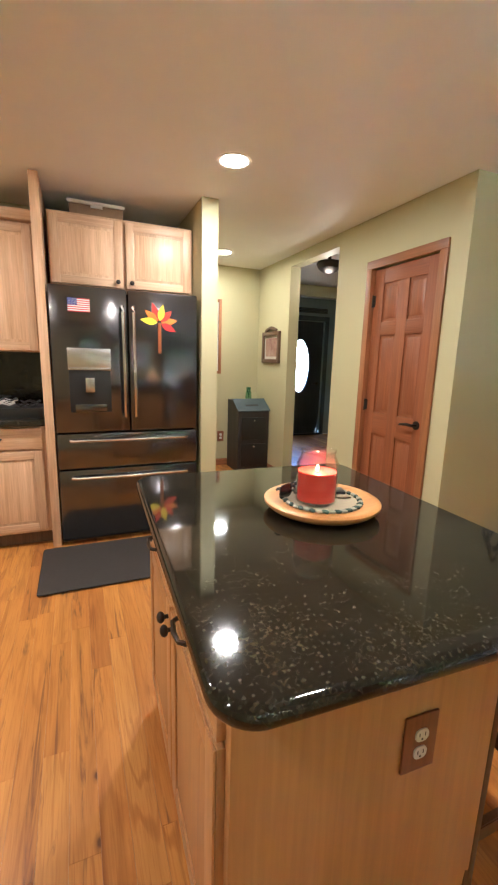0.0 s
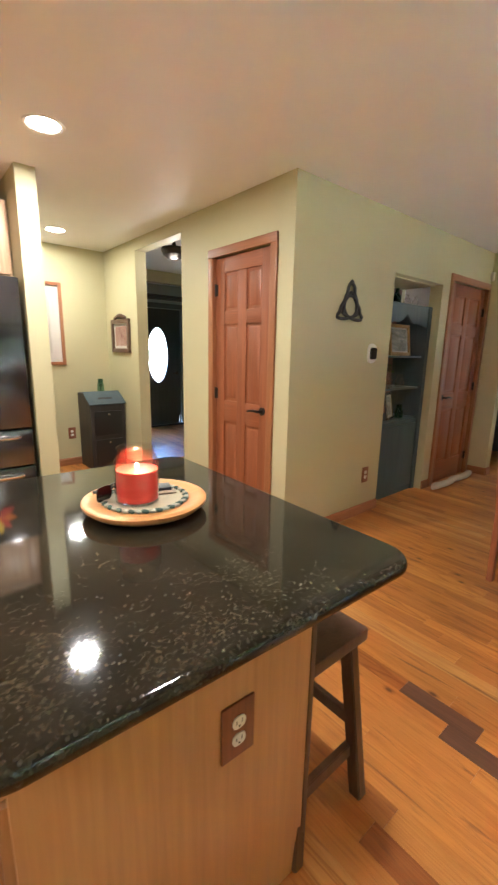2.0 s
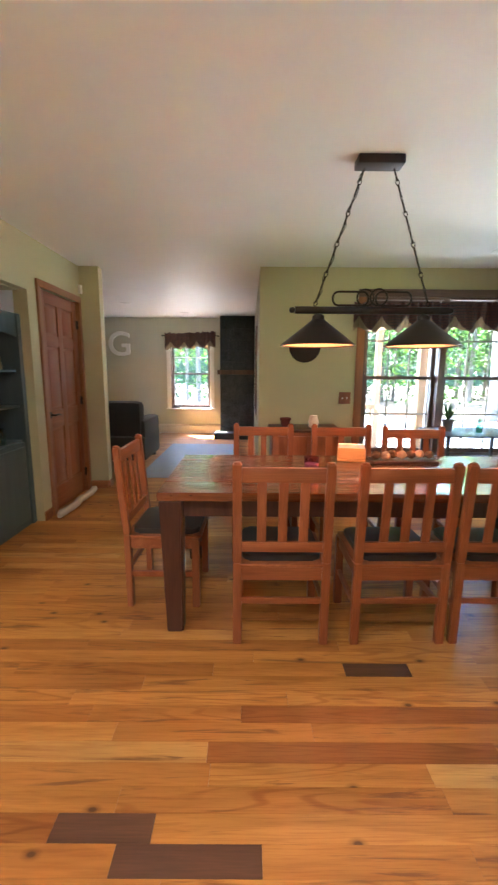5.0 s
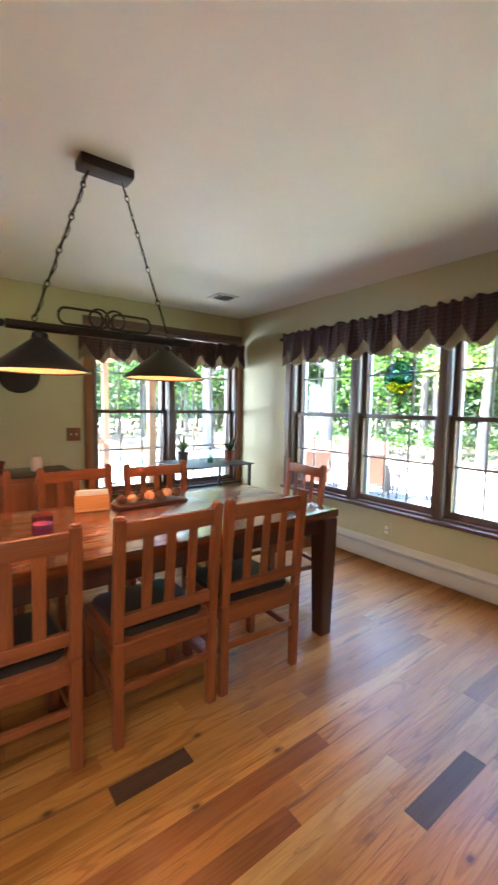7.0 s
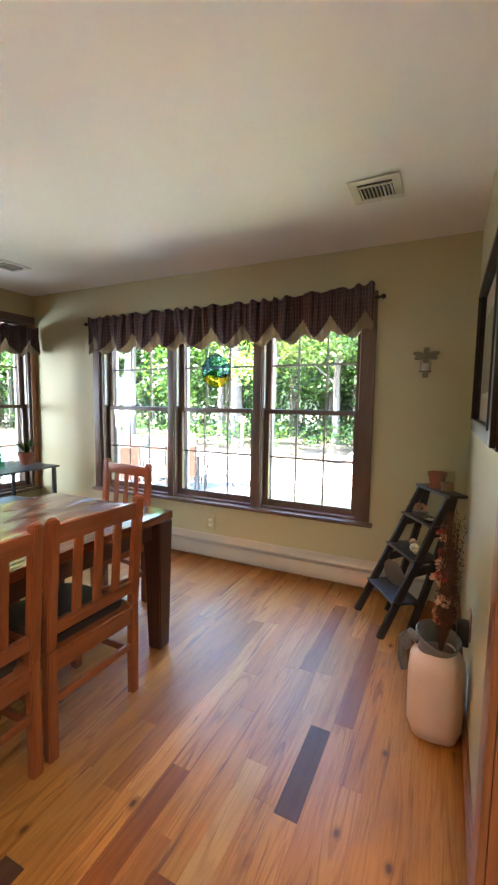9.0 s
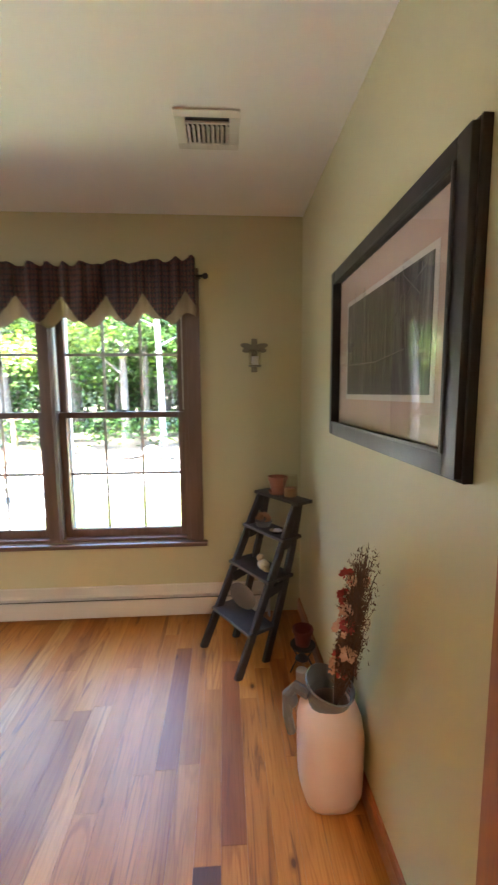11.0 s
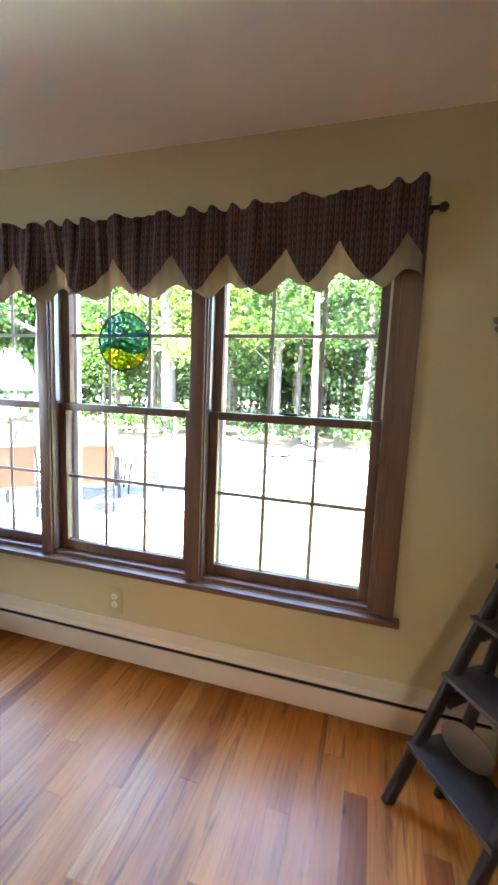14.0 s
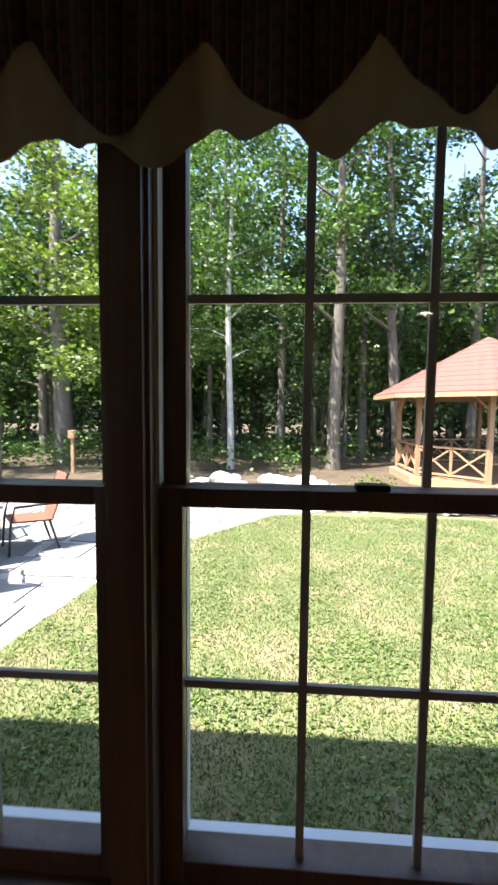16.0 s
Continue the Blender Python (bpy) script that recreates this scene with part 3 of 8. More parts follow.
# ---- windows and doors ----
def window(name, at, width, z0, z1, casing=True, label="brown wooden double-hung window with white grilles", columns=3, rows=2):
    """A double-hung window. Local x runs along the wall, y points into the room, y = 0 is the wall's face; the glass lies 0.08 behind."""
    w = thing(name, at, label, "window", kind="structure")
    d0, d1 = -0.135, -0.045
    f = 0.035
    fr = B()
    box(fr, 0, -0.16, z0, f, 0, z1, 0.002)
    box(fr, width - f, -0.16, z0, width, 0, z1, 0.002)
    box(fr, f, -0.16, z1 - f, width - f, 0, z1, 0.002)
    box(fr, f, -0.16, z0, width - f, -0.005, z0 + 0.02, 0.002)
    part("window_frame", fr, WINW, w)
    mid = (z0 + z1) / 2
    for k, (a, b, y) in enumerate(((z0 + 0.02, mid + 0.018, -0.07), (mid - 0.018, z1 - f, -0.105))):
        s = 0.042
        sash = B()
        box(sash, f, y - 0.017, a, f + s, y + 0.017, b, 0.003)
        box(sash, width - f - s, y - 0.017, a, width - f, y + 0.017, b, 0.003)
        box(sash, f + s, y - 0.017, a, width - f - s, y + 0.017, a + (0.05 if k == 0 else 0.036), 0.003)
        box(sash, f + s, y - 0.017, b - 0.036, width - f - s, y + 0.017, b, 0.003)
        so = part("sash", sash, WINW, w)
        x0, x1 = f + s, width - f - s
        za, zb = a + (0.05 if k == 0 else 0.036), b - 0.036
        part("pane", BX(x0 - 0.004, y - 0.002, za - 0.004, x1 + 0.004, y + 0.002, zb + 0.004), PANE, so).visible_shadow = False
        for i in range(1, columns):
            x = x0 + (x1 - x0) * i / columns
            part("muntin", BX(x - 0.008, y - 0.012, za, x + 0.008, y - 0.004, zb), MUNTIN, so)
        for i in range(1, rows):
            z = za + (zb - za) * i / rows
            part("muntin", BX(x0, y - 0.013, z - 0.008, x1, y - 0.003, z + 0.008), MUNTIN, so)
    for x in (f + 0.0005, width - f - 0.0085):
        part("jamb_liner", BX(x, -0.05, mid + 0.03, x + 0.008, -0.022, z1 - f - 0.001), LINER, w, "pale vinyl jamb liner")
    outer_frame = B()
    box(outer_frame, -0.004, -0.205, z0 - 0.03, width + 0.004, -0.162, z0 - 0.002, 0.004)
    for x in (-0.004, width - f - 0.028):
        box(outer_frame, x, -0.195, z0 - 0.002, x + f + 0.032, -0.162, z1, 0.004)
    part("outer_frame", outer_frame, OUTERW, w, "white vinyl outer frame and sill")
    latch = B()
    box(latch, width / 2 - 0.03, -0.07, mid + 0.02, width / 2 + 0.03, -0.045, mid + 0.032, 0.003)
    part("sash_lock", latch, BRONZE, w)
    return w


OUTERW = paint("white_vinyl_frame", (0.74, 0.75, 0.74), 0.45)
LINER = paint("pale_vinyl", (0.55, 0.52, 0.45), 0.45)
MUNTIN = paint("taupe_grille", (0.30, 0.26, 0.22), 0.5)
for i, (a, b) in enumerate(WINS):
    window("window_%d" % (i + 1), pose(a, WY, 0, 0, 0, 0), b - a, 0.496, 2.078)
casing = thing("window_casing", (2.0, WY, 0), "red brown stained wooden casing round the triple window", "window casing", kind="structure")
for n, q in (("stile", (-0.065, 0, 0.50, 0.015, 0.02, 2.07)), ("stile", (2.54, 0, 0.50, 2.615, 0.02, 2.07)), ("head", (-0.065, 0.001, 2.07, 2.615, 0.022, 2.14)),
             ("mullion", (0.815, -0.03, 0.50, 0.88, 0.014, 2.07)), ("mullion", (1.665, -0.03, 0.50, 1.727, 0.014, 2.07)),
             ("stool", (-0.09, -0.01, 0.468, 2.64, 0.045, 0.495))):
    part(n, BX(*q, bevel=0.004), WINX if n in ("head", "stool") else WINW, casing)

FW = [(-2.462, -1.559), (-1.549, -0.678)]
for i, (a, b) in enumerate(FW):
    window("window_%d" % (i + 4), pose(EX, a, 0, 0, 0, 90), b - a, 0.42, 2.15)
casing = thing("window_casing", pose(EX, -2.462, 0, 0, 0, 90), "red brown stained wooden casing round the double window", "window casing", kind="structure")
for n, q in (("stile", (1.775, 0, 0.42, 1.86, 0.02, 2.14)), ("stile", (-0.05, 0, 0.42, 0.01, 0.02, 2.14)), ("head", (-0.05, 0.001, 2.14, 1.86, 0.022, 2.22)),
             ("mullion", (0.872, -0.03, 0.42, 0.945, 0.014, 2.14)), ("stool", (-0.05, -0.01, 0.39, 1.88, 0.05, 0.418))):
    part(n, BX(*q, bevel=0.004), WINX if n in ("head", "stool") else TRIM if n == "stile" else WINW, casing)

window("window_6", pose(9.77, 1.38, 0, 0, 0, 90), 0.87, 0.55, 2.02)
casing = thing("window_casing", pose(9.77, 1.38, 0, 0, 0, 90), "white painted casing round the living room window", "window casing", kind="structure")
for n, q in (("stile", (0.85, 0, 0.55, 0.94, 0.02, 2.09)), ("stile", (-0.07, 0, 0.55, 0.02, 0.02, 2.09)), ("head", (-0.07, 0.001, 2.0, 0.94, 0.022, 2.09)), ("stool", (-0.09, -0.04, 0.53, 0.96, 0.05, 0.55))):
    part(n, BX(*q, bevel=0.004), WHITEP, casing)
window("window_7", pose(-0.1, -0.64, 0), 1.1, 1.05, 2.0)
# windows 8 and 9 stay out of view, added to light the living room
window("window_8", pose(6.6, 0.455, 0), 1.15, 0.6, 2.1)
window("window_9", pose(7.75, 0.455, 0), 1.15, 0.6, 2.1)


def lever(parent, x, y, z, side=1, out=1):
    bm = B()
    rod(bm, (x, y, z), (x, y + 0.008 * out, z), 0.03, 20)
    rod(bm, (x, y + 0.008 * out, z), (x, y + 0.05 * out, z), 0.010, 12)
    tube(bm, [(x, y + 0.048 * out, z), (x - side * 0.04, y + 0.052 * out, z + 0.004), (x - side * 0.085, y + 0.05 * out, z), (x - side * 0.115, y + 0.046 * out, z - 0.008)], [0.011, 0.010, 0.009, 0.007])
    return part("lever_handle", bm, BRONZE, parent, "oil-rubbed bronze lever handle")


def panel_door(name, at, width, height, handle_side, label):
    """A six-panel door with casing. Local x along the wall, y out of the wall face."""
    d = thing(name, at, label, "door", kind="structure")
    y = -0.018
    part("backing", BX(0, y - 0.03, 0.005, width, y - 0.012, height), DOORW, d)
    st = 0.105
    mid = width / 2
    for a, b in ((0, st), (width - st, width)):
        part("stile", BX(a, y - 0.012, 0.005, b, y, height, bevel=0.003), DOORW, d)
    part("stile", BX(mid - 0.05, y - 0.012, 0.23, mid + 0.05, y - 0.0005, height - 0.11, bevel=0.003), DOORW, d)
    rails = [(0.005, 0.23), (0.80, 0.97), (1.56, 1.66), (height - 0.11, height)]
    for a, b in rails:
        for u, v in ((st, mid - 0.05), (mid + 0.05, width - st)) if 0.1 < a < height - 0.2 else ((st, width - st),):
            part("rail", BX(u, y - 0.012, a, v, y - 0.001, b, bevel=0.003), DOORR, d)
    for (_, a), (b, _) in zip(rails, rails[1:]):
        for u, v in ((st, mid - 0.05), (mid + 0.05, width - st)):
            bm = B()
            r = bmesh.ops.create_cube(bm, size=1, matrix=Matrix.Translation(((u + v) / 2, y - 0.010, (a + b) / 2)) @ Matrix.Diagonal((v - u - 0.03, 0.012, b - a - 0.03, 1)))
            for vv in bm.verts:
                if vv.co.y > y - 0.010:
                    vv.co.x += 0.022 * (1 if vv.co.x < (u + v) / 2 else -1)
                    vv.co.z += 0.022 * (1 if vv.co.z < (a + b) / 2 else -1)
            part("panel", bm, DOORW, d)
    cas = B()
    c = 0.062
    box(cas, -c - 0.006, 0, 0, -0.006, 0.018, height + 0.006, 0.004)
    box(cas, width + 0.006, 0, 0, width + c + 0.006, 0.018, height + 0.006, 0.004)
    part("casing", cas, TRIM, d)
    part("head_casing", BX(-c - 0.006, 0, height + 0.006, width + c + 0.006, 0.019, height + 0.006 + c, bevel=0.004), TRIMX, d)
    jamb = B()
    box(jamb, -0.02, -0.12, 0, -0.004, 0.0, height + 0.02)
    box(jamb, width + 0.004, -0.12, 0, width + 0.02, 0.0, height + 0.02)
    part("jamb", jamb, TRIM, d)
    hx = 0.07 if handle_side < 0 else width - 0.07
    lever(d, hx, y, 0.93, -1 if handle_side < 0 else 1)
    gx = width - 0.004 if handle_side < 0 else 0.004
    for z in (0.22, 1.02, 1.82):
        bm = B()
        rod(bm, (gx, -0.008, z - 0.045), (gx, -0.008, z + 0.045), 0.008, 10)
        box(bm, gx - 0.02, -0.019, z - 0.042, gx + 0.02, -0.0165, z + 0.042)
        part("hinge", bm, IRON, d)
    return d


panel_door("door_1", pose(NX, 2.61, 0, 0, 0, 90), 0.64, 2.05, -1, "closed red brown six-panel wooden pantry door")
panel_door("door_2", pose(5.41, NY, 0, 0, 0, 180), 0.80, 2.05, 1, "closed red brown six-panel wooden closet door")

fd = thing("door_3", (3.51, 7.10, 0), "dark front door with a bright oval glass", "front door", kind="structure")
bm = B()
ov = [(0.46 + 0.21 * math.cos(k * math.tau / 40), 1.265 + 0.478 * math.sin(k * math.tau / 40)) for k in range(40)]
outer = []
for k in range(40):
    a = k * math.tau / 40
    c, s = math.cos(a), math.sin(a)
    f = min(0.45 / max(abs(c), 1e-6), 1e9)
    up, dn = 2.03 - 1.27, 1.27 - 0.01
    g = (up if s > 0 else dn) / max(abs(s), 1e-6)
    t = min(f, g)
    outer.append((0.46 + c * t, 1.27 + s * t))
vo0 = [bm.verts.new((x, 0.05, z)) for x, z in outer]
vi0 = [bm.verts.new((x, 0.05, z)) for x, z in ov]
vi1 = [bm.verts.new((x, 0.09, z)) for x, z in ov]
for k in range(40):
    j = (k + 1) % 40
    bm.faces.new((vo0[k], vo0[j], vi0[j], vi0[k]))
    bm.faces.new((vi0[k], vi0[j], vi1[j], vi1[k]))
for cx, cz in ((0.01, 0.01), (0.91, 0.01), (0.01, 2.03), (0.91, 2.03)):
    near = sorted(range(40), key=lambda k: (outer[k][0] - cx) ** 2 + (outer[k][1] - cz) ** 2)[:2]
    v = bm.verts.new((cx, 0.05, cz))
    bm.faces.new((v, vo0[near[0]], vo0[near[1]]))
DKDOOR = wood("dark_front_door_wood", (0.02, 0.03, 0.035), (0.045, 0.055, 0.06), axis=2, rough=0.45)
part("leaf", bm, DKDOOR, fd)
ring = B()
tube(ring, [(x, 0.045, z) for x, z in ov], 0.018, 8, closed=True)
part("oval_moulding", ring, DKDOOR, fd)
gl = B()
vs = [gl.verts.new((x, 0.08, z)) for x, z in ov]
ws = [gl.verts.new((x, 0.084, z)) for x, z in ov]
gl.faces.new(vs)
gl.faces.new(ws[::-1])
FROST = glass("textured_door_glass", (0.85, 0.93, 1.0), 1.0)
part("oval_pane", gl, FROST, fd).visible_shadow = False
lead = B()
for s in (-1, 1):
    tube(lead, [(0.46 + s * 0.15 * math.sin(math.pi * k / 12), 0.078, 0.83 + 0.87 * k / 12) for k in range(13)], 0.006, 6)
    tube(lead, [(0.46 + s * 0.19 * (1 - k / 8), 0.078, 1.27 + 0.10 * math.sin(k)) for k in range(9)], 0.006, 6)
part("leading", lead, IRON, fd)
cas = B()
box(cas, -0.08, -0.015, 0, 0.0, 0, 2.06, 0.004)
box(cas, 0.92, -0.015, 0, 1.0, 0, 2.06, 0.004)
box(cas, -0.08, -0.016, 2.06, 1.0, 0, 2.14, 0.004)
part("casing", cas, TEALW, fd)
part("threshold", BX(0, -0.02, 0.0, 0.92, 0.13, 0.03), IRON, fd)
jm = BX(0.0, 0.052, 0.03, 0.03, 0.13, 2.05)
box(jm, 0.89, 0.052, 0.03, 0.92, 0.13, 2.05)
box(jm, 0.03, 0.052, 2.01, 0.89, 0.13, 2.05)
part("jamb", jm, DKDOOR, fd)
lever(fd, 0.84, 0.05, 0.95, 1, -1)

# ---- trims ----
def baseboard(a, b, out):
    """A wooden baseboard between two floor points, standing out from the wall."""
    bm = B()
    a, b, o = Vector((*a, 0)), Vector((*b, 0)), Vector((*out, 0))
    prof = [(0, 0), (0.014, 0), (0.014, 0.065), (0.008, 0.082), (0, 0.085)]
    ra = [bm.verts.new(a + o * d + Vector((0, 0, z))) for d, z in prof]
    rb = [bm.verts.new(b + o * d + Vector((0, 0, z))) for d, z in prof]
    n = len(prof)
    for i in range(n):
        bm.faces.new((ra[i], ra[(i + 1) % n], rb[(i + 1) % n], rb[i]))
    bm.faces.new(ra[::-1])
    bm.faces.new(rb)
    along_x = abs(b.x - a.x) > abs(b.y - a.y)
    solid("baseboard", bm, TRIMX if along_x else TRIMY, "red brown stained wooden baseboard along the wall", "baseboard", kind="structure", smooth=0)


baseboard((NX, NY), (3.575, NY), (0, -1))
baseboard((4.40, NY), (4.53, NY), (0, -1))
baseboard((5.48, NY), (5.50, NY), (0, -1))
baseboard((5.50, 2.19), (5.50, NY - 0.016), (-1, 0))
baseboard((5.50, 2.19), (5.62, 2.19), (0, -1))
baseboard((NX, NY), (NX, 2.535), (-1, 0))
baseboard((NX, 3.325), (NX, 3.74), (-1, 0))
baseboard((NX, 4.63), (NX, 5.44), (-1, 0))
baseboard((1.22, 5.44), (NX, 5.44), (0, -1))
baseboard((1.22, 3.50), (1.22, 5.44), (1, 0))
baseboard((PX, WY), (PX, -0.635), (1, 0))
baseboard((EX, -0.2), (EX, 0.455), (-1, 0))
baseboard((5.62, 0.455), (9.77, 0.455), (0, 1))
baseboard((9.77, 2.6), (9.77, 6.1), (-1, 0))
wc = thing("wall_end_casing", (PX, -0.53, 0), "red brown wooden casing at the end of the wall", "casing", kind="structure")
part("face_board", BX(0, -0.10, 0, 0.018, 0.018, H - 0.002, bevel=0.003), TRIM, wc)
part("end_board", BX(-0.12, 0.0, 0, -0.001, 0.018, H - 0.002, bevel=0.003), TRIM, wc)


def heater(at, length, label="cream enamelled baseboard heater along the wall under the window"):
    """A hydronic baseboard heater: local x along the wall, y into the room."""
    h = thing("baseboard_heater", at @ Matrix.Diagonal((1, 1, 1.1, 1)), label, "heater")
    part("back_plate", BX(0, 0, 0.0, length, 0.008, 0.19), HEATER, h)
    prof = [(0.008, 0.185), (0.055, 0.165), (0.068, 0.155), (0.068, 0.148), (0.05, 0.155), (0.008, 0.176)]
    bm = B()
    ra = [bm.verts.new((0, y, z)) for y, z in prof]
    rb = [bm.verts.new((length, y, z)) for y, z in prof]
    for i in range(len(prof)):
        j = (i + 1) % len(prof)
        bm.faces.new((ra[i], ra[j], rb[j], rb[i]))
    part("hood", bm, HEATER, h, smooth=0)
    part("front_panel", BX(0, 0.058, 0.03, length, 0.066, 0.128, bevel=0.002), HEATER, h)
    part("fin_tube", BX(0.01, 0.012, 0.05, length - 0.01, 0.05, 0.11), IRON, h)
    for x in (0, length - 0.012):
        part("end_cap", BX(x, 0.0, 0, x + 0.012, 0.071, 0.19, bevel=0.002), HEATER, h)
    return h


heater(pose(1.52, WY, 0), 3.9)
heater(pose(EX, -2.44, 0, 0, 0, 90), 2.2, "cream enamelled baseboard heater under the double window")
heater(pose(9.77, 0.9, 0, 0, 0, 90), 1.6, "white baseboard heater under the living room window")

# ---- kitchen island ----
ISLV = wood("honey_hickory_island", (0.36, 0.165, 0.06), (0.60, 0.33, 0.135), axis=2, rough=0.36, ring=9, per_object=0.12)
ISLY = wood("honey_hickory_island_rail", (0.36, 0.165, 0.06), (0.60, 0.33, 0.135), axis=1, rough=0.36, ring=9, per_object=0.1)
isl = thing("kitchen_island", pose(0.44, 1.03, 0, 0, 0, -2.2), "pale wood kitchen island with bronze pulls", "kitchen island")
IW, IL = 0.63, 0.92
part("body", BX(0.008, 0.012, 0.0, IW - 0.01, IL, 0.868, bevel=0.002), MAPLE, isl)
part("end_panel", BX(0.006, 0.0, 0.0, IW, 0.012, 0.869, bevel=0.002), MAPLE, isl)
part("corner_strip", BX(IW, -0.002, 0, IW + 0.016, 0.03, 0.869, bevel=0.002), STOOLW, isl)
part("back_panel", BX(IW - 0.01, 0.03, 0, IW, IL, 0.869), MAPLE, isl)


def raised_front(parent, name, m, w, h, horizontal=False, knob=None, pull=None, mats=None):
    """A cabinet front: local x along its width, z up, y outward; with frame and raised panel."""
    mv, mh = mats or (HICK, HICKX)
    o = part(name, BX(0, -0.018, 0, w, 0.0, h, bevel=0.003), mv, parent)
    o.matrix_basis = m
    if h > 0.2:
        st = 0.055
        for q, mm in (((0, 0, 0, st, 0.006, h), mv), ((w - st, 0, 0, w, 0.006, h), mv), ((st, 0, 0, w - st, 0.0055, st), mh), ((st, 0, h - st, w - st, 0.0055, h), mh)):
            part("rail", BX(*q, bevel=0.0025), mm, o)
        bm = B()
        box(bm, st + 0.012, -0.002, st + 0.012, w - st - 0.012, 0.005, h - st - 0.012)
        for v in bm.verts:
            if v.co.y > 0:
                v.co.x += 0.02 * (1 if v.co.x < w / 2 else -1)
                v.co.z += 0.02 * (1 if v.co.z < h / 2 else -1)
        part("panel", bm, mv, o)
    if knob:
        bm = B()
        rod(bm, (knob[0], 0.005, knob[1]), (knob[0], 0.02, knob[1]), 0.006, 10)
        blob(bm, (knob[0], 0.027, knob[1]), 0.0165, 1, 0.7, 1)
        part("knob", bm, BRONZE, o, "dark bronze knob")
    if pull:
        x, z, half = pull
        bm = B()
        tube(bm, [(x - half, 0.0, z), (x - half, 0.018, z), (x - half * 0.8, 0.03, z), (x, 0.034, z - 0.004), (x + half * 0.8, 0.03, z), (x + half, 0.018, z), (x + half, 0.0, z)], [0.007, 0.006, 0.0055, 0.006, 0.0055, 0.006, 0.007])
        part("pull", bm, BRONZE, o, "dark bronze arched pull")
    return o


# doors and drawers face -x; local x runs along -y there
def west(y, z, x=-0.010):
    return pose(x, y, z, 0, 0, 90)


for k in range(2):
    y0 = 0.03 + k * 0.445
    raised_front(isl, "drawer", west(y0, 0.70), 0.43, 0.15, pull=(0.215, 0.075, 0.045), mats=(ISLY, ISLY))
    raised_front(isl, "door", west(y0, 0.11), 0.43, 0.575, knob=(0.405 if k == 0 else 0.02, 0.535), mats=(ISLV, ISLY))
part("toe_kick", BX(0.05, 0.02, 0.0, 0.07, IL, 0.1), STOOLW, isl)

top = B()
rings = []
for k in range(9):
    # a half-round nose, from the underside to the top
    a = math.pi * (k / 8 - 0.5)
    inset = 0.017 * (1 - math.cos(a))
    rings.append([top.verts.new((x, y, 0.891 + 0.019 * math.sin(a))) for x, y in rounded(-0.445 + inset, -0.572 + inset, 0.445 - inset, 0.572 - inset, 0.075 - inset, 12)])
for lower, upper in zip(rings, rings[1:]):
    for k in range(len(lower)):
        j = (k + 1) % len(lower)
        top.faces.new((lower[k], lower[j], upper[j], upper[k]))
for cap in (top.faces.new(rings[0][::-1]), top.faces.new(rings[-1])):
    for e in cap.edges:
        e.smooth = False
solid("worktop", top, GRANITE, "polished black granite worktop on the kitchen island", "worktop", smooth=40, at=pose(0.845, 1.452, 0, 0, 0, -2.2))


def outlet(at, label, material=WOODPLATE, group="", sockets=True, face=WHITEP):
    """A wall plate with a duplex outlet: local x along the wall, y outward."""
    o = thing("outlet", at, label, "outlet", group)
    part("cover_plate", BX(-0.042, 0, -0.067, 0.042, 0.006, 0.067, bevel=0.0025), material, o)
    if sockets:
        for z in (-0.021, 0.021):
            bm = B()
            q = rounded(-0.0165, -0.0145, 0.0165, 0.0145, 0.012, 4)
            a = [bm.verts.new((x, 0.006, z + y)) for x, y in q]
            b = [bm.verts.new((x, 0.009, z + y)) for x, y in q]
            bm.faces.new(b)
            for i in range(len(q)):
                bm.faces.new((a[i], a[(i + 1) % len(q)], b[(i + 1) % len(q)], b[i]))
            s = part("socket", bm, face, o)
            sl = B()
            box(sl, -0.008, 0.0085, z - 0.002, -0.006, 0.0095, z + 0.007)
            box(sl, 0.006, 0.0085, z - 0.002, 0.008, 0.0095, z + 0.006)
            rod(sl, (0, 0.0085, z - 0.008), (0, 0.0095, z - 0.008), 0.0025, 8)
            part("slots", sl, BLACKP, s)
    return o


outlet(pose(0.852, 1.013, 0.592, 0, 0, 177.8), "white outlet in a brown wooden plate on the island end")
outlet(pose(3.37, NY, 0.345, 0, 0, 180), "white outlet in a brown wooden plate on the sage wall")
outlet(pose(3.28, WY, 0.31), "painted outlet plate on the wall under the window", WALL)
outlet(pose(1.91, 5.44, 0.38, 0, 0, 180), "outlet in a brown plate with a white plug-in", WOODPLATE)


def stool(at, label):
    s = thing("counter_stool", at, label, "stool")
    seat = BX(-0.125, 0, 0.565, 0.125, 0.46, 0.605, bevel=0.008)
    part("seat", seat, STOOLW, s)
    for x, sx in ((-0.10, -1), (0.10, 1)):
        for y, sy in ((0.05, -1), (0.41, 1)):
            bm = B()
            bar(bm, (x + sx * 0.045, y + sy * 0.05, 0.0), (x, y, 0.566), 0.036, 0.042, 0.004)
            part("leg", bm, STOOLW, s)
    for y in (0.03, 0.43):
        part("stretcher", bar(B(), (-0.13, y, 0.17), (0.13, y, 0.17), 0.022, 0.045, 0.003), STOOLW, s)
    for x in (-0.125, 0.125):
        part("stretcher", bar(B(), (x, 0.03, 0.27), (x, 0.43, 0.27), 0.022, 0.04, 0.003), STOOLW, s)
    return s


stool((1.205, 1.015, 0), "dark worn wooden counter stool beside the island")

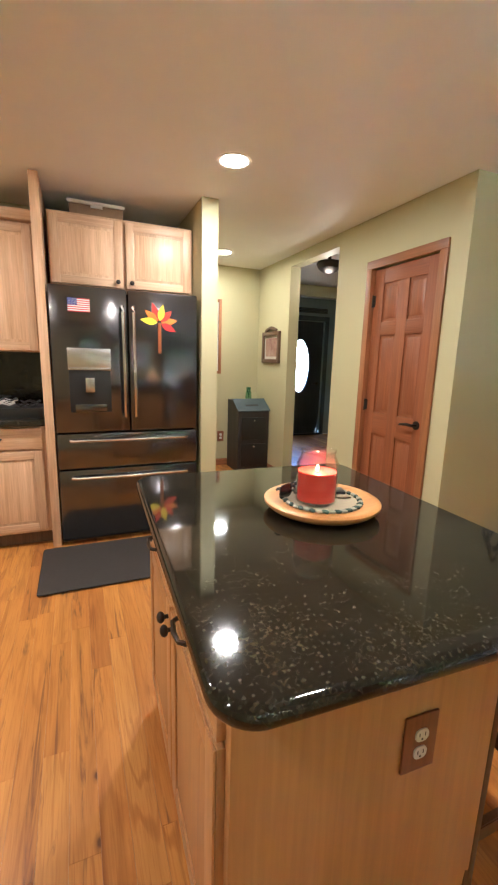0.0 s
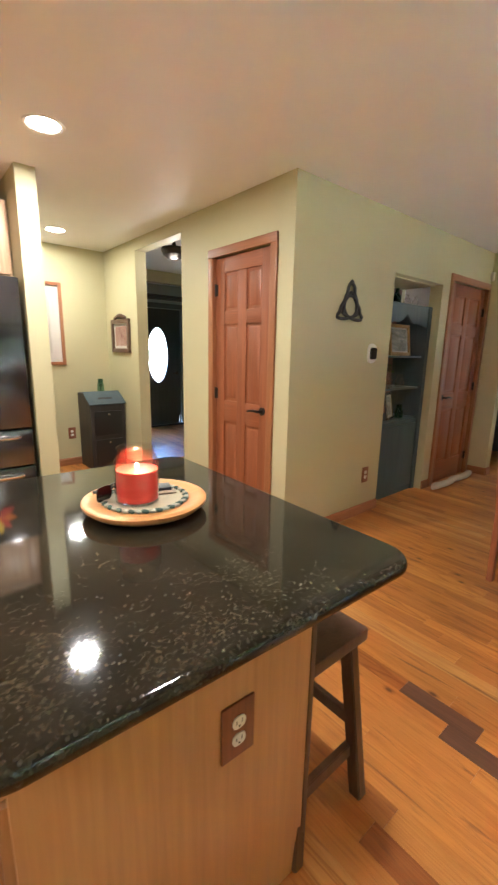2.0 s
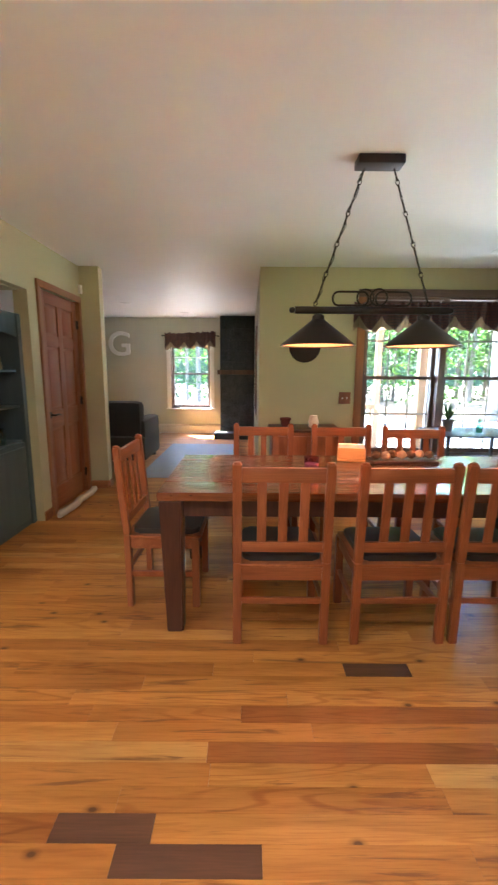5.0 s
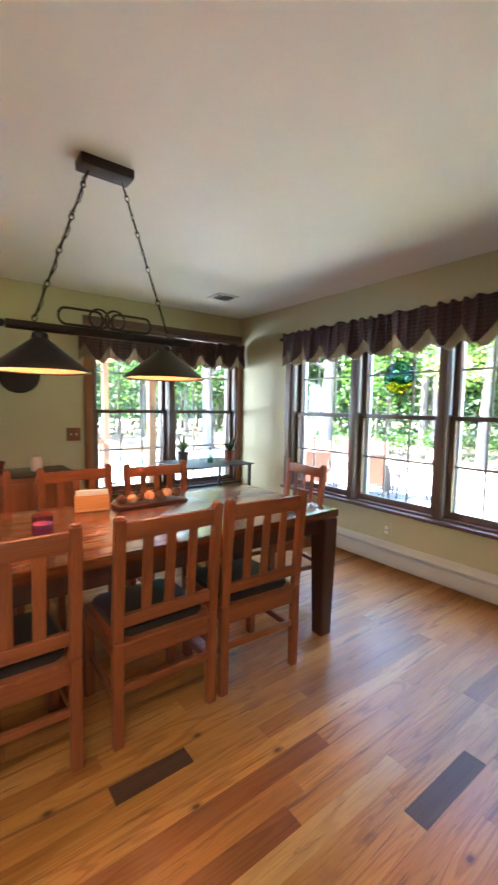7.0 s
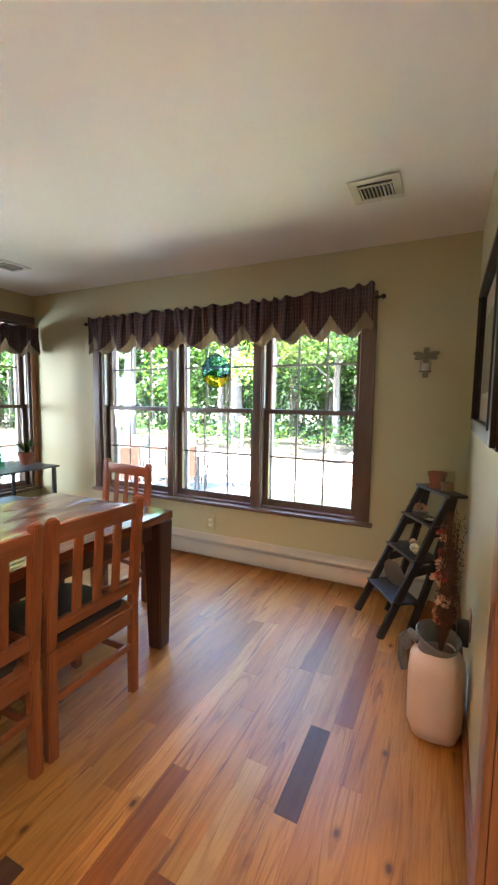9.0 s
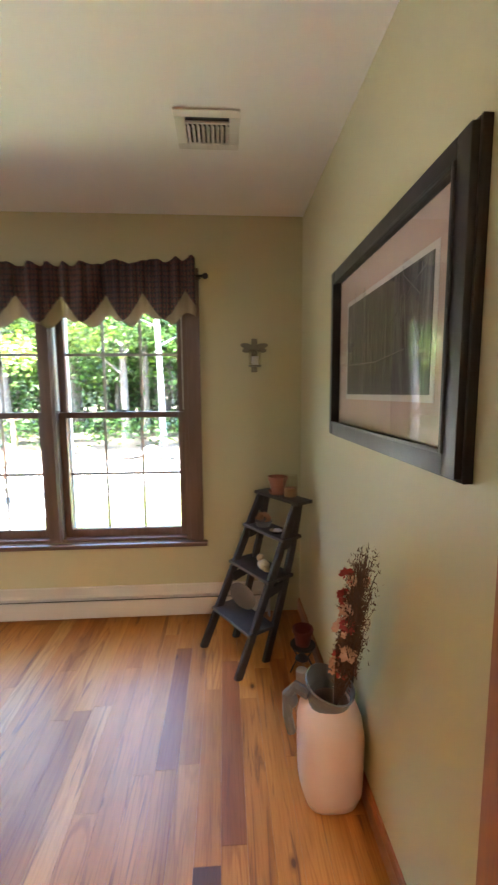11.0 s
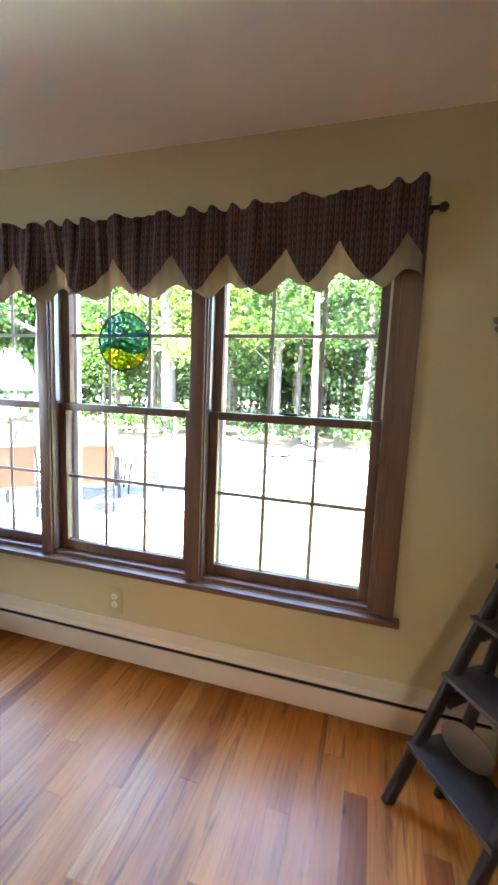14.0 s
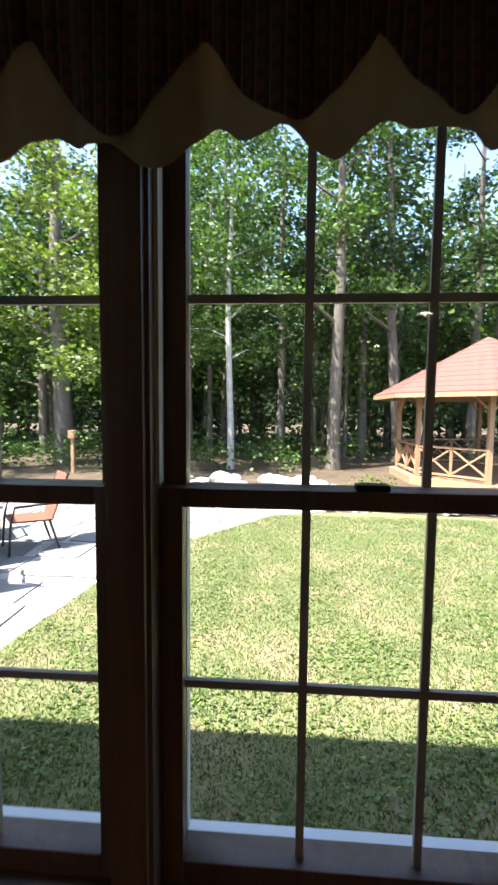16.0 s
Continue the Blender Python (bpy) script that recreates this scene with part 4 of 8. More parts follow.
# ---- dining set ----
TX0, TX1, TY0, TY1 = 2.80, 3.73, -1.32, 1.02
tb = thing("dining_table", ((TX0 + TX1) / 2, (TY0 + TY1) / 2, 0), "glossy red brown plank dining table with dark legs", "table")
hw, hl = (TX1 - TX0) / 2, (TY1 - TY0) / 2
rng = random.Random(4)
xs = [-hw, -hw + 0.20, -hw + 0.37, -hw + 0.56, -hw + 0.75, hw]
for i in range(5):
    bm = B()
    n = 26
    pts_l, pts_r = [], []
    for k in range(n + 1):
        y = -hl + 2 * hl * k / n
        wl = 0.008 * noise.noise(Vector((i * 3.1, y * 4, 1))) if i == 0 else 0.0015
        wr = 0.008 * noise.noise(Vector((9.1, y * 4, 2))) if i == 4 else -0.0015
        pts_l.append((xs[i] + wl, y))
        pts_r.append((xs[i + 1] + wr, y))
    slab(bm, pts_r + pts_l[::-1], 0.715, 0.758, 0.004)
    part("tabletop_board", bm, TABLEW, tb)
for x in (-hw + 0.06, hw - 0.06):
    part("apron", BX(x - 0.012, -hl + 0.12, 0.62, x + 0.012, hl - 0.12, 0.715), TABLEL, tb)
for y in (-hl + 0.09, hl - 0.09):
    part("apron", BX(-hw + 0.08, y - 0.012, 0.62, hw - 0.08, y + 0.012, 0.715), TABLEL, tb)
for sx in (-1, 1):
    for sy in (-1, 1):
        part("leg", bar(B(), (sx * (hw - 0.055), sy * (hl - 0.065), 0.715), (sx * (hw - 0.045), sy * (hl - 0.075), 0.0), 0.115, 0.115, 0.006, 0.72), TABLEL, tb)


def chair(at, label):
    """Back posts stand at local x = 0, the seat reaches towards +x."""
    c = thing("dining_chair", at, label, "chair", "chairs round the dining table")
    w = 0.215
    for s in (-1, 1):
        bm = B()
        bar(bm, (0.02, s * w, 0.0), (0.015, s * w, 0.44), 0.036, 0.042, 0.004)
        part("back_leg", bm, CHAIRW, c)
        bm = B()
        bar(bm, (0.015, s * w, 0.441), (-0.028, s * w, 0.935), 0.036, 0.042, 0.004)
        blob(bm, (-0.028, s * w, 0.936), 0.019, 1, 1.05, 0.5, sub=1)
        part("back_post", bm, CHAIRW, c)
        part("front_leg", bar(B(), (0.40, s * (w - 0.005), 0.0), (0.40, s * (w - 0.005), 0.415), 0.042, 0.042, 0.004), CHAIRW, c)
        part("side_stretcher", bar(B(), (0.03, s * w, 0.20), (0.40, s * (w - 0.005), 0.20), 0.018, 0.034, 0.003), CHAIRH, c)
        part("side_rail", bar(B(), (0.03, s * w, 0.385), (0.40, s * (w - 0.005), 0.385), 0.02, 0.06, 0.003), CHAIRH, c)

    def xb(z):
        return 0.015 - 0.043 * (z - 0.44) / 0.495
    bm = B()
    box(bm, xb(0.88) - 0.012, -w + 0.021, 0.845, xb(0.88) + 0.012, w - 0.021, 0.915, 0.005)
    part("top_rail", bm, CHAIRH, c)
    part("lower_rail", BX(xb(0.52) - 0.012, -w + 0.021, 0.495, xb(0.52) + 0.012, w - 0.021, 0.545, bevel=0.004), CHAIRH, c)
    part("back_rail", BX(0.006, -w + 0.021, 0.345, 0.028, w - 0.021, 0.415, bevel=0.004), CHAIRH, c)
    part("stretcher", BX(0.008, -w + 0.021, 0.22, 0.026, w - 0.021, 0.25, bevel=0.003), CHAIRH, c)
    part("front_rail", BX(0.391, -w + 0.02, 0.355, 0.411, w - 0.02, 0.415, bevel=0.003), CHAIRH, c)
    for y in (-0.1, 0.0, 0.1):
        part("slat", bar(B(), (xb(0.54), y, 0.54), (xb(0.85), y, 0.85), 0.011, 0.044, 0.003), CHAIRW, c)
    seat = B()
    slab(seat, rounded(-0.002, -w - 0.01, 0.43, w + 0.01, 0.03, 4), 0.416, 0.432, 0.004)
    part("seat", seat, CHAIRW, c)
    cu = B()
    slab(cu, rounded(0.035, -w + 0.02, 0.415, w - 0.02, 0.04, 5), 0.4325, 0.462, 0.012)
    part("seat_pad", cu, DARKCLOTH, c, "dark leather seat pad")
    return c


ch = chair(pose(2.705, 0.405, 0), "red brown wooden slat-back chair with dark seat pad")
for m in (pose(2.71, -0.18, 0, 0, 0, 1), pose(2.71, -0.68, 0, 0, 0, -2), pose(4.06, 0.45, 0, 0, 0, 180), pose(4.05, -0.165, 0, 0, 0, 181), pose(3.97, -0.70, 0, 0, 0, 178),
          pose(3.27, 1.26, 0, 0, 0, -91), pose(3.46, -1.66, 0, 0, 0, 82)):
    copy_thing(ch, m)

# ---- pendant over the table ----
# Pale lining tinted orange, so the bulb's glow is part of the colour.
LINING = paint("lining_with_orange_glow", (0.75, 0.42, 0.26), 0.5)
LX, LY = 3.20, -0.10
pl = thing("pendant_lamp", (LX, LY, H), "dark bronze two-shade billiard pendant lamp on chains", "pendant lamp")
part("canopy", BX(-0.05, -0.12, -0.045, 0.05, 0.12, 0.0, bevel=0.008), BRONZE, pl)
ZB = 1.68 - H
part("bar", (lambda b: (rod(b, (0, -0.42, ZB), (0, 0.42, ZB), 0.02, 14), blob(b, (0, 0.435, ZB), 0.017), blob(b, (0, -0.435, ZB), 0.017))[0])(B()), BRONZE, pl)
for s in (-1, 1):
    cz = B()
    a, b = Vector((0, s * 0.075, -0.045)), Vector((0, s * 0.31, ZB + 0.03))
    dirv = (b - a).normalized()
    n = 9
    for k in range(n):
        p, q = a.lerp(b, k / n), a.lerp(b, (k + 0.86) / n)
        rod(cz, p + dirv * 0.006, q, 0.005, 8)
        c = a.lerp(b, (k + 0.93) / n)
        lk = []
        for j in range(10):
            an = j * math.tau / 10
            side = Vector((1, 0, 0)) if k % 2 else dirv.cross(Vector((1, 0, 0)))
            lk.append(c + dirv * 0.015 * math.cos(an) + side * 0.010 * math.sin(an))
        tube(cz, lk, 0.0028, 6, closed=True)
    part("chain", cz, BRONZE, pl)
cord = B()
tube(cord, [(0.008 * math.sin(k * 1.9), 0.075 + 0.235 * k / 20 + 0.012 * math.sin(k * 1.3), -0.05 + (ZB + 0.08) * k / 20) for k in range(21)], 0.0025, 6)
part("cord", cord, BLACKP, pl)
for s in (-1, 1):
    sc = B()
    loop = [(0, s * (0.05 + 0.03 * math.cos(a)), ZB + 0.062 + 0.036 * math.sin(a)) for a in (math.pi * (0.5 + k / 8) for k in range(9))]
    loop += [(0, s * (0.185 + 0.03 * math.cos(a)), ZB + 0.062 + 0.036 * math.sin(a)) for a in (math.pi * (1.5 + k / 8) for k in range(9))]
    tube(sc, loop, 0.006, 8, closed=True)
    tube(sc, [(0.006 * s, s * 0.035 + 0.046 * math.cos(k * math.tau / 20), ZB + 0.068 + 0.044 * math.sin(k * math.tau / 20)) for k in range(20)], 0.005, 8, closed=True)
    part("scroll", sc, BRONZE, pl)
    y = s * 0.29
    sh = B()
    z0 = ZB - 0.01
    prof = [(0.0, z0 - 0.005), (0.02, z0 - 0.01), (0.032, z0 - 0.02), (0.034, z0 - 0.04), (0.045, z0 - 0.05), (0.2, z0 - 0.172), (0.207, z0 - 0.178), (0.205, z0 - 0.182), (0.195, z0 - 0.174), (0.044, z0 - 0.055), (0.03, z0 - 0.05)]
    lathe(sh, prof, 40, (0, y, 0))
    so = part("shade", sh, BRONZE, pl, smooth=35)
    inner = B()
    lathe(inner, [(0.043, z0 - 0.0575), (0.193, z0 - 0.176)], 40, (0, y, 0))
    part("shade_lining", inner, LINING, so, "pale shade lining with the bulb's orange glow in its colour")
    bb = B()
    blob(bb, (0, y, z0 - 0.10), 0.028, 1, 1, 1.25)
    part("bulb", bb, BULB, so, "glowing warm bulb")
    lamp("pendant_bulb", 'POINT', pose(LX, LY + y, H + z0 - 0.115), 0.5, (1.0, 0.42, 0.17), 0.03)

# ---- recessed ceiling lights ----
def downlight(x, y, power):
    d = thing("recessed_light", (x, y, H), "round white recessed ceiling light; three of the set added unseen as fill", "ceiling light", "recessed ceiling lights")
    bm = B()
    lathe(bm, [(0.075, -0.001), (0.09, -0.006), (0.098, -0.005), (0.1, 0.0)], 32)
    part("trim_ring", bm, WHITEP, d)
    bm = B()
    lathe(bm, [(0.0, -0.002), (0.07, -0.0025), (0.0755, -0.001)], 32)
    part("lens", bm, LAMPG if power else OFFL, d)
    if power:
        lamp("downlight_and_fill_lamp", 'AREA', pose(x, y, H - 0.01), power, (1.0, 0.85, 0.66), 0.14)


OFFL = paint("unlit_white_lens", (0.6, 0.6, 0.58), 0.4)
# the lights at (1.121, 0.90) and at x = -0.9 are unseen, added as fill
for x, y, p in ((1.121, 2.925, 0.36), (1.72, 4.865, 0.085), (1.121, 0.90, 0.10), (-0.9, 2.925, 0.36), (7.9, 2.6, 0), (9.0, 1.8, 0), (-0.9, 0.9, 0.16)):
    downlight(x, y, p)

# ---- fridge and cabinets ----
FX0, FX1, FYF = 0.095, 1.075, 3.53
fr = thing("refrigerator", (FX0, FYF, 0), "black stainless french-door refrigerator with ice dispenser", "refrigerator")
fw = FX1 - FX0
part("body", BX(0.005, 0.075, 0.02, fw - 0.005, 0.74, 1.77, bevel=0.004), BLACKP, fr)
m2 = fw / 2
gap = 0.004
leafL = BX(0, 0, 0.825, m2 - gap, 0.068, 1.79, bevel=0.012)
leafR = BX(m2 + gap, 0, 0.825, fw, 0.068, 1.79, bevel=0.012)
dl = part("door", leafL, FRIDGE, fr)
dr = part("door", leafR, FRIDGE, fr)
d1 = part("drawer", BX(0, 0, 0.565, fw, 0.068, 0.815, bevel=0.012), FRIDGE, fr)
d2 = part("drawer", BX(0, 0, 0.03, fw, 0.068, 0.555, bevel=0.012), FRIDGE, fr)
for s, d in ((-1, dl), (1, dr)):
    x = m2 + s * 0.035
    bm = B()
    tube(bm, [(x, 0.005, 0.93), (x, -0.03, 0.935), (x, -0.045, 0.97), (x, -0.05, 1.3), (x, -0.045, 1.64), (x, -0.03, 1.675), (x, 0.005, 1.68)], 0.012, 10)
    part("handle", bm, STEEL, d, "brushed steel bar handle")
for d, z in ((d1, 0.77), (d2, 0.505)):
    bm = B()
    tube(bm, [(0.09, 0.005, z), (0.09, -0.03, z), (0.12, -0.045, z), (fw / 2, -0.055, z), (fw - 0.12, -0.045, z), (fw - 0.09, -0.03, z), (fw - 0.09, 0.005, z)], 0.012, 10)
    part("handle", bm, STEEL, d, "brushed steel bar handle")
part("control_panel", BX(0.095, -0.006, 1.265, 0.37, 0.0005, 1.395, bevel=0.003), STEEL, dl, "pale steel dispenser control panel")
part("recess", BX(0.10, -0.003, 0.965, 0.365, 0.0005, 1.255, bevel=0.002), BLACKP, dl)
part("drip_tray", BX(0.13, -0.012, 0.97, 0.335, -0.0035, 1.02, bevel=0.003), FRIDGE, dl)
part("spout", BX(0.20, -0.02, 1.10, 0.26, -0.0035, 1.20, bevel=0.006), STEEL, dl, "steel water spout")
part("ledge", BX(0.095, -0.014, 1.25, 0.37, -0.0065, 1.266, bevel=0.002), STEEL, dl)

cab = thing("upper_cabinet", (0.11, 3.74, 1.82), "pale wood cabinet over the refrigerator, doors closed", "cabinet")
part("body", BX(0, 0.02, 0, 0.985, 0.5, 0.47, bevel=0.002), HICK, cab)
north = lambda x, z: pose(x, 0.0, z, 0, 0, 180)
raised_front(cab, "door", north(0.475, 0.01), 0.465, 0.44, knob=(0.035, 0.035))
raised_front(cab, "door", north(0.965, 0.01), 0.465, 0.44, knob=(0.43, 0.035))
sp = B()
box(sp, 0.03, 3.54, 0, 0.085, 4.28, 2.43, 0.003)
solid("tall_end_panel", sp, HICK, "tall pale wood panel beside the refrigerator", "cabinet panel")
uc = thing("upper_cabinet", (-0.62, 3.86, 1.36), "pale wood upper cabinet with a raised-panel door", "cabinet")
part("body", BX(0, 0.02, 0, 0.645, 0.42, 0.86, bevel=0.002), HICK, uc)
part("crown", BX(-0.01, -0.03, 0.86, 0.645, 0.42, 0.93, bevel=0.01), HICKX, uc)
raised_front(uc, "door", north(0.62, 0.01), 0.58, 0.83, knob=(0.54, 0.05))
bc = thing("base_cabinet", (-0.62, 3.60, 0), "pale wood base cabinet with a drawer over a door", "cabinet")
part("body", BX(0, 0.02, 0.1, 0.645, 0.66, 0.868, bevel=0.002), HICK, bc)
part("toe_kick", BX(0, 0.07, 0.0, 0.645, 0.66, 0.1), STOOLW, bc)
raised_front(bc, "drawer", north(0.62, 0.71), 0.58, 0.145, pull=(0.29, 0.075, 0.045), mats=(HICKX, HICKX))
raised_front(bc, "door", north(0.62, 0.12), 0.58, 0.575, knob=(0.30, 0.53))
bc2 = thing("base_cabinet", (-1.9, 3.60, 0), "pale wood base cabinet with a drawer over a door", "cabinet")
part("body", BX(0, 0.02, 0.1, 1.28, 0.66, 0.868, bevel=0.002), HICK, bc2)
raised_front(bc2, "door", north(1.25, 0.12), 1.2, 0.73)
solid("worktop", BX(-1.92, 3.565, 0.871, 0.028, 4.28, 0.91, bevel=0.006), GRANITE, "polished black granite worktop on the base cabinets", "worktop")
solid("backsplash", BX(-1.92, 4.268, 0.91, 0.03, 4.28, 1.36), GRANITE, "dark granite backsplash behind the worktop", "backsplash", kind="structure")
mat = B()
slab(mat, rounded(-0.03, 2.88, 1.0, 3.49, 0.02, 3), 0.0015, 0.014, 0.006)
solid("floor_mat", mat, RUBBER, "dark brown cushioned mat on the kitchen floor", "mat", at=Matrix.Translation((0, 0, 0.004)))

# ---- valances ----
def valance(at, length, zt, zb, peaks, label="", seed=0):
    """A gathered check valance over a cream lining that shows in points: local x along the wall, y into the room; peaks: where the check is drawn up."""
    v = thing("valance", at, label, "valance")
    n = int(length / 0.0085)
    rows = 14
    marks = [peaks[0] - 0.26, *peaks, peaks[-1] + 0.27]

    def swag(x):
        for a, b in zip(marks, marks[1:]):
            if a <= x <= b:
                return (x - a) / (b - a)
        return 0.5

    def fold(x, k, u):
        gather = 0.011 * math.sin(x * 62 + 2.2 * math.sin(x * 9 + seed)) + 0.006 * math.sin(x * 131 + seed)
        drape = -0.030 * math.cos(math.tau * u) * k ** 1.5 + 0.012 * math.sin(x * 21 + 2 * math.sin(x * 5 + seed)) * k
        return gather * (1 - 0.55 * k) + drape + 0.014 * noise.noise(Vector((x * 6, k, seed)))
    for cream in (1, 0):
        bm = B()
        uv = bm.loops.layers.uv.new("UVMap")
        grid = []
        for i in range(n + 1):
            x = length * i / n
            u = swag(x)
            ruffle = 0.013 * math.sin(x * 47 + 3 * math.sin(x * 8 + seed)) + 0.016 * noise.noise(Vector((x * 11, 3, seed)))
            lift = 0.04 * max(0.0, 1 - x / 0.7)
            top = zt + 0.018 + ruffle + lift
            low = zb + lift * 0.8 + 0.024 * math.cos(math.tau * u + 0.7) + 0.012 * math.cos(2 * math.tau * u) + 0.012 * noise.noise(Vector((x * 9, 8, seed)))
            if not cream:
                low = zb + lift * 0.8 - 0.004 + 0.155 * abs(2 * u - 1) ** 1.35 + 0.006 * noise.noise(Vector((x * 12, 5, seed)))
            col = []
            for j in range(rows + 1):
                k = j / rows
                z = top + (low - top) * k
                kk = (top - z) / max(0.05, top - zb)
                pinch = 0.45 if abs(z - zt + 0.035) < 0.02 else 1.0
                y = 0.082 + fold(x, kk, u) * pinch - (0.010 if cream else 0.0)
                col.append((bm.verts.new((x, y, z)), x, z))
            grid.append(col)
        for a, b in zip(grid, grid[1:]):
            for j in range(rows):
                q = (a[j], b[j], b[j + 1], a[j + 1])
                f = bm.faces.new([t[0] for t in q])
                for lp, t in zip(f.loops, q):
                    lp[uv].uv = (t[1] * 1.5, t[2])
        bmesh.ops.solidify(bm, geom=bm.faces[:], thickness=0.0015)
        part("lining" if cream else "check_panel", bm, CREAM if cream else PLAID, v, "cream pointed lining" if cream else "wine and charcoal check cloth", smooth=80)
    rd = B()
    rod(rd, (-0.05, 0.048, zt - 0.03), (length + 0.05, 0.048, zt - 0.03), 0.008, 10)
    for x in (-0.055, length + 0.055):
        blob(rd, (x, 0.048, zt - 0.03), 0.018)
    for x in (-0.02, length + 0.02):
        rod(rd, (x, 0, zt - 0.03), (x, 0.048, zt - 0.03), 0.005, 8)
    part("curtain_rod", rd, IRON, v, "black rod with ball ends")
    return v


valance(pose(1.95, WY, 0), 2.66, 2.118, 1.818, (0.06, 0.30, 0.51, 0.755, 1.0, 1.29, 1.61, 1.84, 2.12, 2.36, 2.60), "dark wine check valance with cream points over the triple window")
valance(pose(EX, -2.50, 0, 0, 0, 90), 1.96, 2.05, 1.79, (0.10, 0.36, 0.60, 0.88, 1.14, 1.40, 1.66, 1.90), "dark wine check valance over the double window", seed=2)
valance(pose(9.77, 1.27, 0, 0, 0, 90), 1.06, 2.10, 1.80, (0.12, 0.40, 0.66, 0.94), "dark valance over the living room window", seed=5)

# stained glass disc hanging in the window
sg = thing("stained_glass_disc", pose(3.258, WY - 0.04, 1.618), "round stained glass sun catcher, blue sky over yellow", "sun catcher")
GY = glass("yellow_stained_glass", (0.95, 0.72, 0.03), 0.8)
GB = glass("blue_stained_glass", (0.25, 0.48, 0.72), 0.8)
GG = glass("dark_green_stained_glass", (0.05, 0.16, 0.12), 0.8)


def disc_piece(lo, hi):
    bm = B()
    R = 0.136
    n = 24
    a, b = [], []
    for i in range(n + 1):
        x = -R + 2 * R * i / n
        lim = math.sqrt(max(0, R * R - x * x))
        zl, zh = max(-lim, min(lim, lo(x))), max(-lim, min(lim, hi(x)))
        a.append(bm.verts.new((x, 0, zl)))
        b.append(bm.verts.new((x, 0, zh)))
    for i in range(n):
        try:
            bm.faces.new((a[i], a[i + 1], b[i + 1], b[i]))
        except ValueError:
            pass
    bmesh.ops.remove_doubles(bm, verts=bm.verts[:], dist=1e-5)
    return bm


w1 = lambda x: -0.045 + 0.014 * math.sin(x * 30)
w2 = lambda x: -0.008 + 0.016 * math.sin(x * 26 + 1)
for nm, lo, hi, mm in (("yellow_piece", lambda x: -1, w1, GY), ("green_piece", w1, w2, GG), ("blue_piece", w2, lambda x: 1, GB)):
    part(nm, disc_piece(lo, hi), mm, sg)
rim = B()
tube(rim, [(0.138 * math.cos(k * math.tau / 40), 0, 0.138 * math.sin(k * math.tau / 40)) for k in range(40)], 0.004, 6, closed=True)
for a in (0.5, 1.05, 1.57, 2.1, 2.64):
    tube(rim, [(0.02 * math.cos(a), 0, 0.02 + 0.02 * math.sin(a)), (0.136 * math.cos(a), 0, 0.136 * math.sin(a))], 0.002, 5)
tube(rim, [(0, 0, 0.138), (0, 0, 0.30)], 0.001, 4)
part("lead_rim", rim, IRON, sg)


# ---- ceiling vents ----
def ceiling_vent(x0, y0, x1, y1, slats, label, along="y"):
    v = thing("ceiling_vent", ((x0 + x1) / 2, (y0 + y1) / 2, H), label, "vent")
    w, h = (x1 - x0) / 2, (y1 - y0) / 2
    fr = B()
    f = 0.04
    for q in ((-w, -h, w, -h + f), (-w, h - f, w, h), (-w, -h + f, -w + f, h - f), (w - f, -h + f, w, h - f)):
        box(fr, q[0], q[1], -0.008, q[2], q[3], 0.0, 0.003)
    part("frame", fr, VENTM, v)
    # flat black sheet stands in for the darkness of the duct
    part("backing", BX(-w + f, -h + f, -0.002, w - f, h - f, 0.0), BLACKP, v)
    for i in range(slats):
        x = -w + f + (2 * w - 2 * f) * (i + 0.5) / slats
        bm = B()
        bar(bm, (x, -h + f, -0.008), (x, h * 0.35, -0.008), 0.002, 0.016)
        for vv in bm.verts:
            vv.co.x += (vv.co.z + 0.008) * 0.8
        part("slat", bm, VENTM, v)
    part("damper", BX(-w + f, h * 0.4, -0.011, w - f, h * 0.46, -0.003), VENTM, v)
    return v


ceiling_vent(1.722, -1.86, 1.968, -1.615, 9, "white metal ceiling vent with angled slats")
ceiling_vent(4.63, -1.88, 4.86, -1.64, 9, "white metal ceiling vent near the corner")

# ---- wall sconce, picture, plug ----
sc = thing("wall_sconce", (1.61, WY, 1.64), "small dark iron and glass candle sconce on the wall", "sconce")
PEWTER = paint("grey_green_pewter", (0.20, 0.18, 0.12), 0.5, 0.2, 20)
part("back_plate", BX(-0.018, 0, -0.10, 0.018, 0.008, 0.10, bevel=0.003), PEWTER, sc)
for s in (-1, 1):
    for z, ln_, tilt in ((0.055, 0.085, 12), (0.035, 0.075, -14)):
        lf = B()
        blob(lf, (0, 0, 0), 1.0, ln_ / 2, 0.005, 0.017, 0.1)
        part("leaf", lf, PEWTER, sc, "flat pewter leaf").matrix_basis = Matrix.Translation((s * ln_ / 2, 0.014, z)) @ pose(0, 0, 0, 0, -s * tilt, 0)
sh = B()
lathe(sh, [(0.0, -0.07), (0.035, -0.07), (0.04, -0.06), (0.03, -0.06)], 16, (0, 0.06, 0))
tube(sh, [(0, 0.005, -0.08), (0, 0.03, -0.09), (0, 0.06, -0.07)], 0.005, 6)
part("arm", sh, PEWTER, sc)
cn = B()
lathe(cn, [(0.034, -0.058), (0.036, 0.03), (0.034, 0.03), (0.032, -0.058)], 20, (0, 0.06, 0))
part("glass_cup", cn, JARG, sc)
cn = B()
rod(cn, (0, 0.06, -0.06), (0, 0.06, -0.01), 0.02, 16)
part("candle", cn, PAPER, sc)


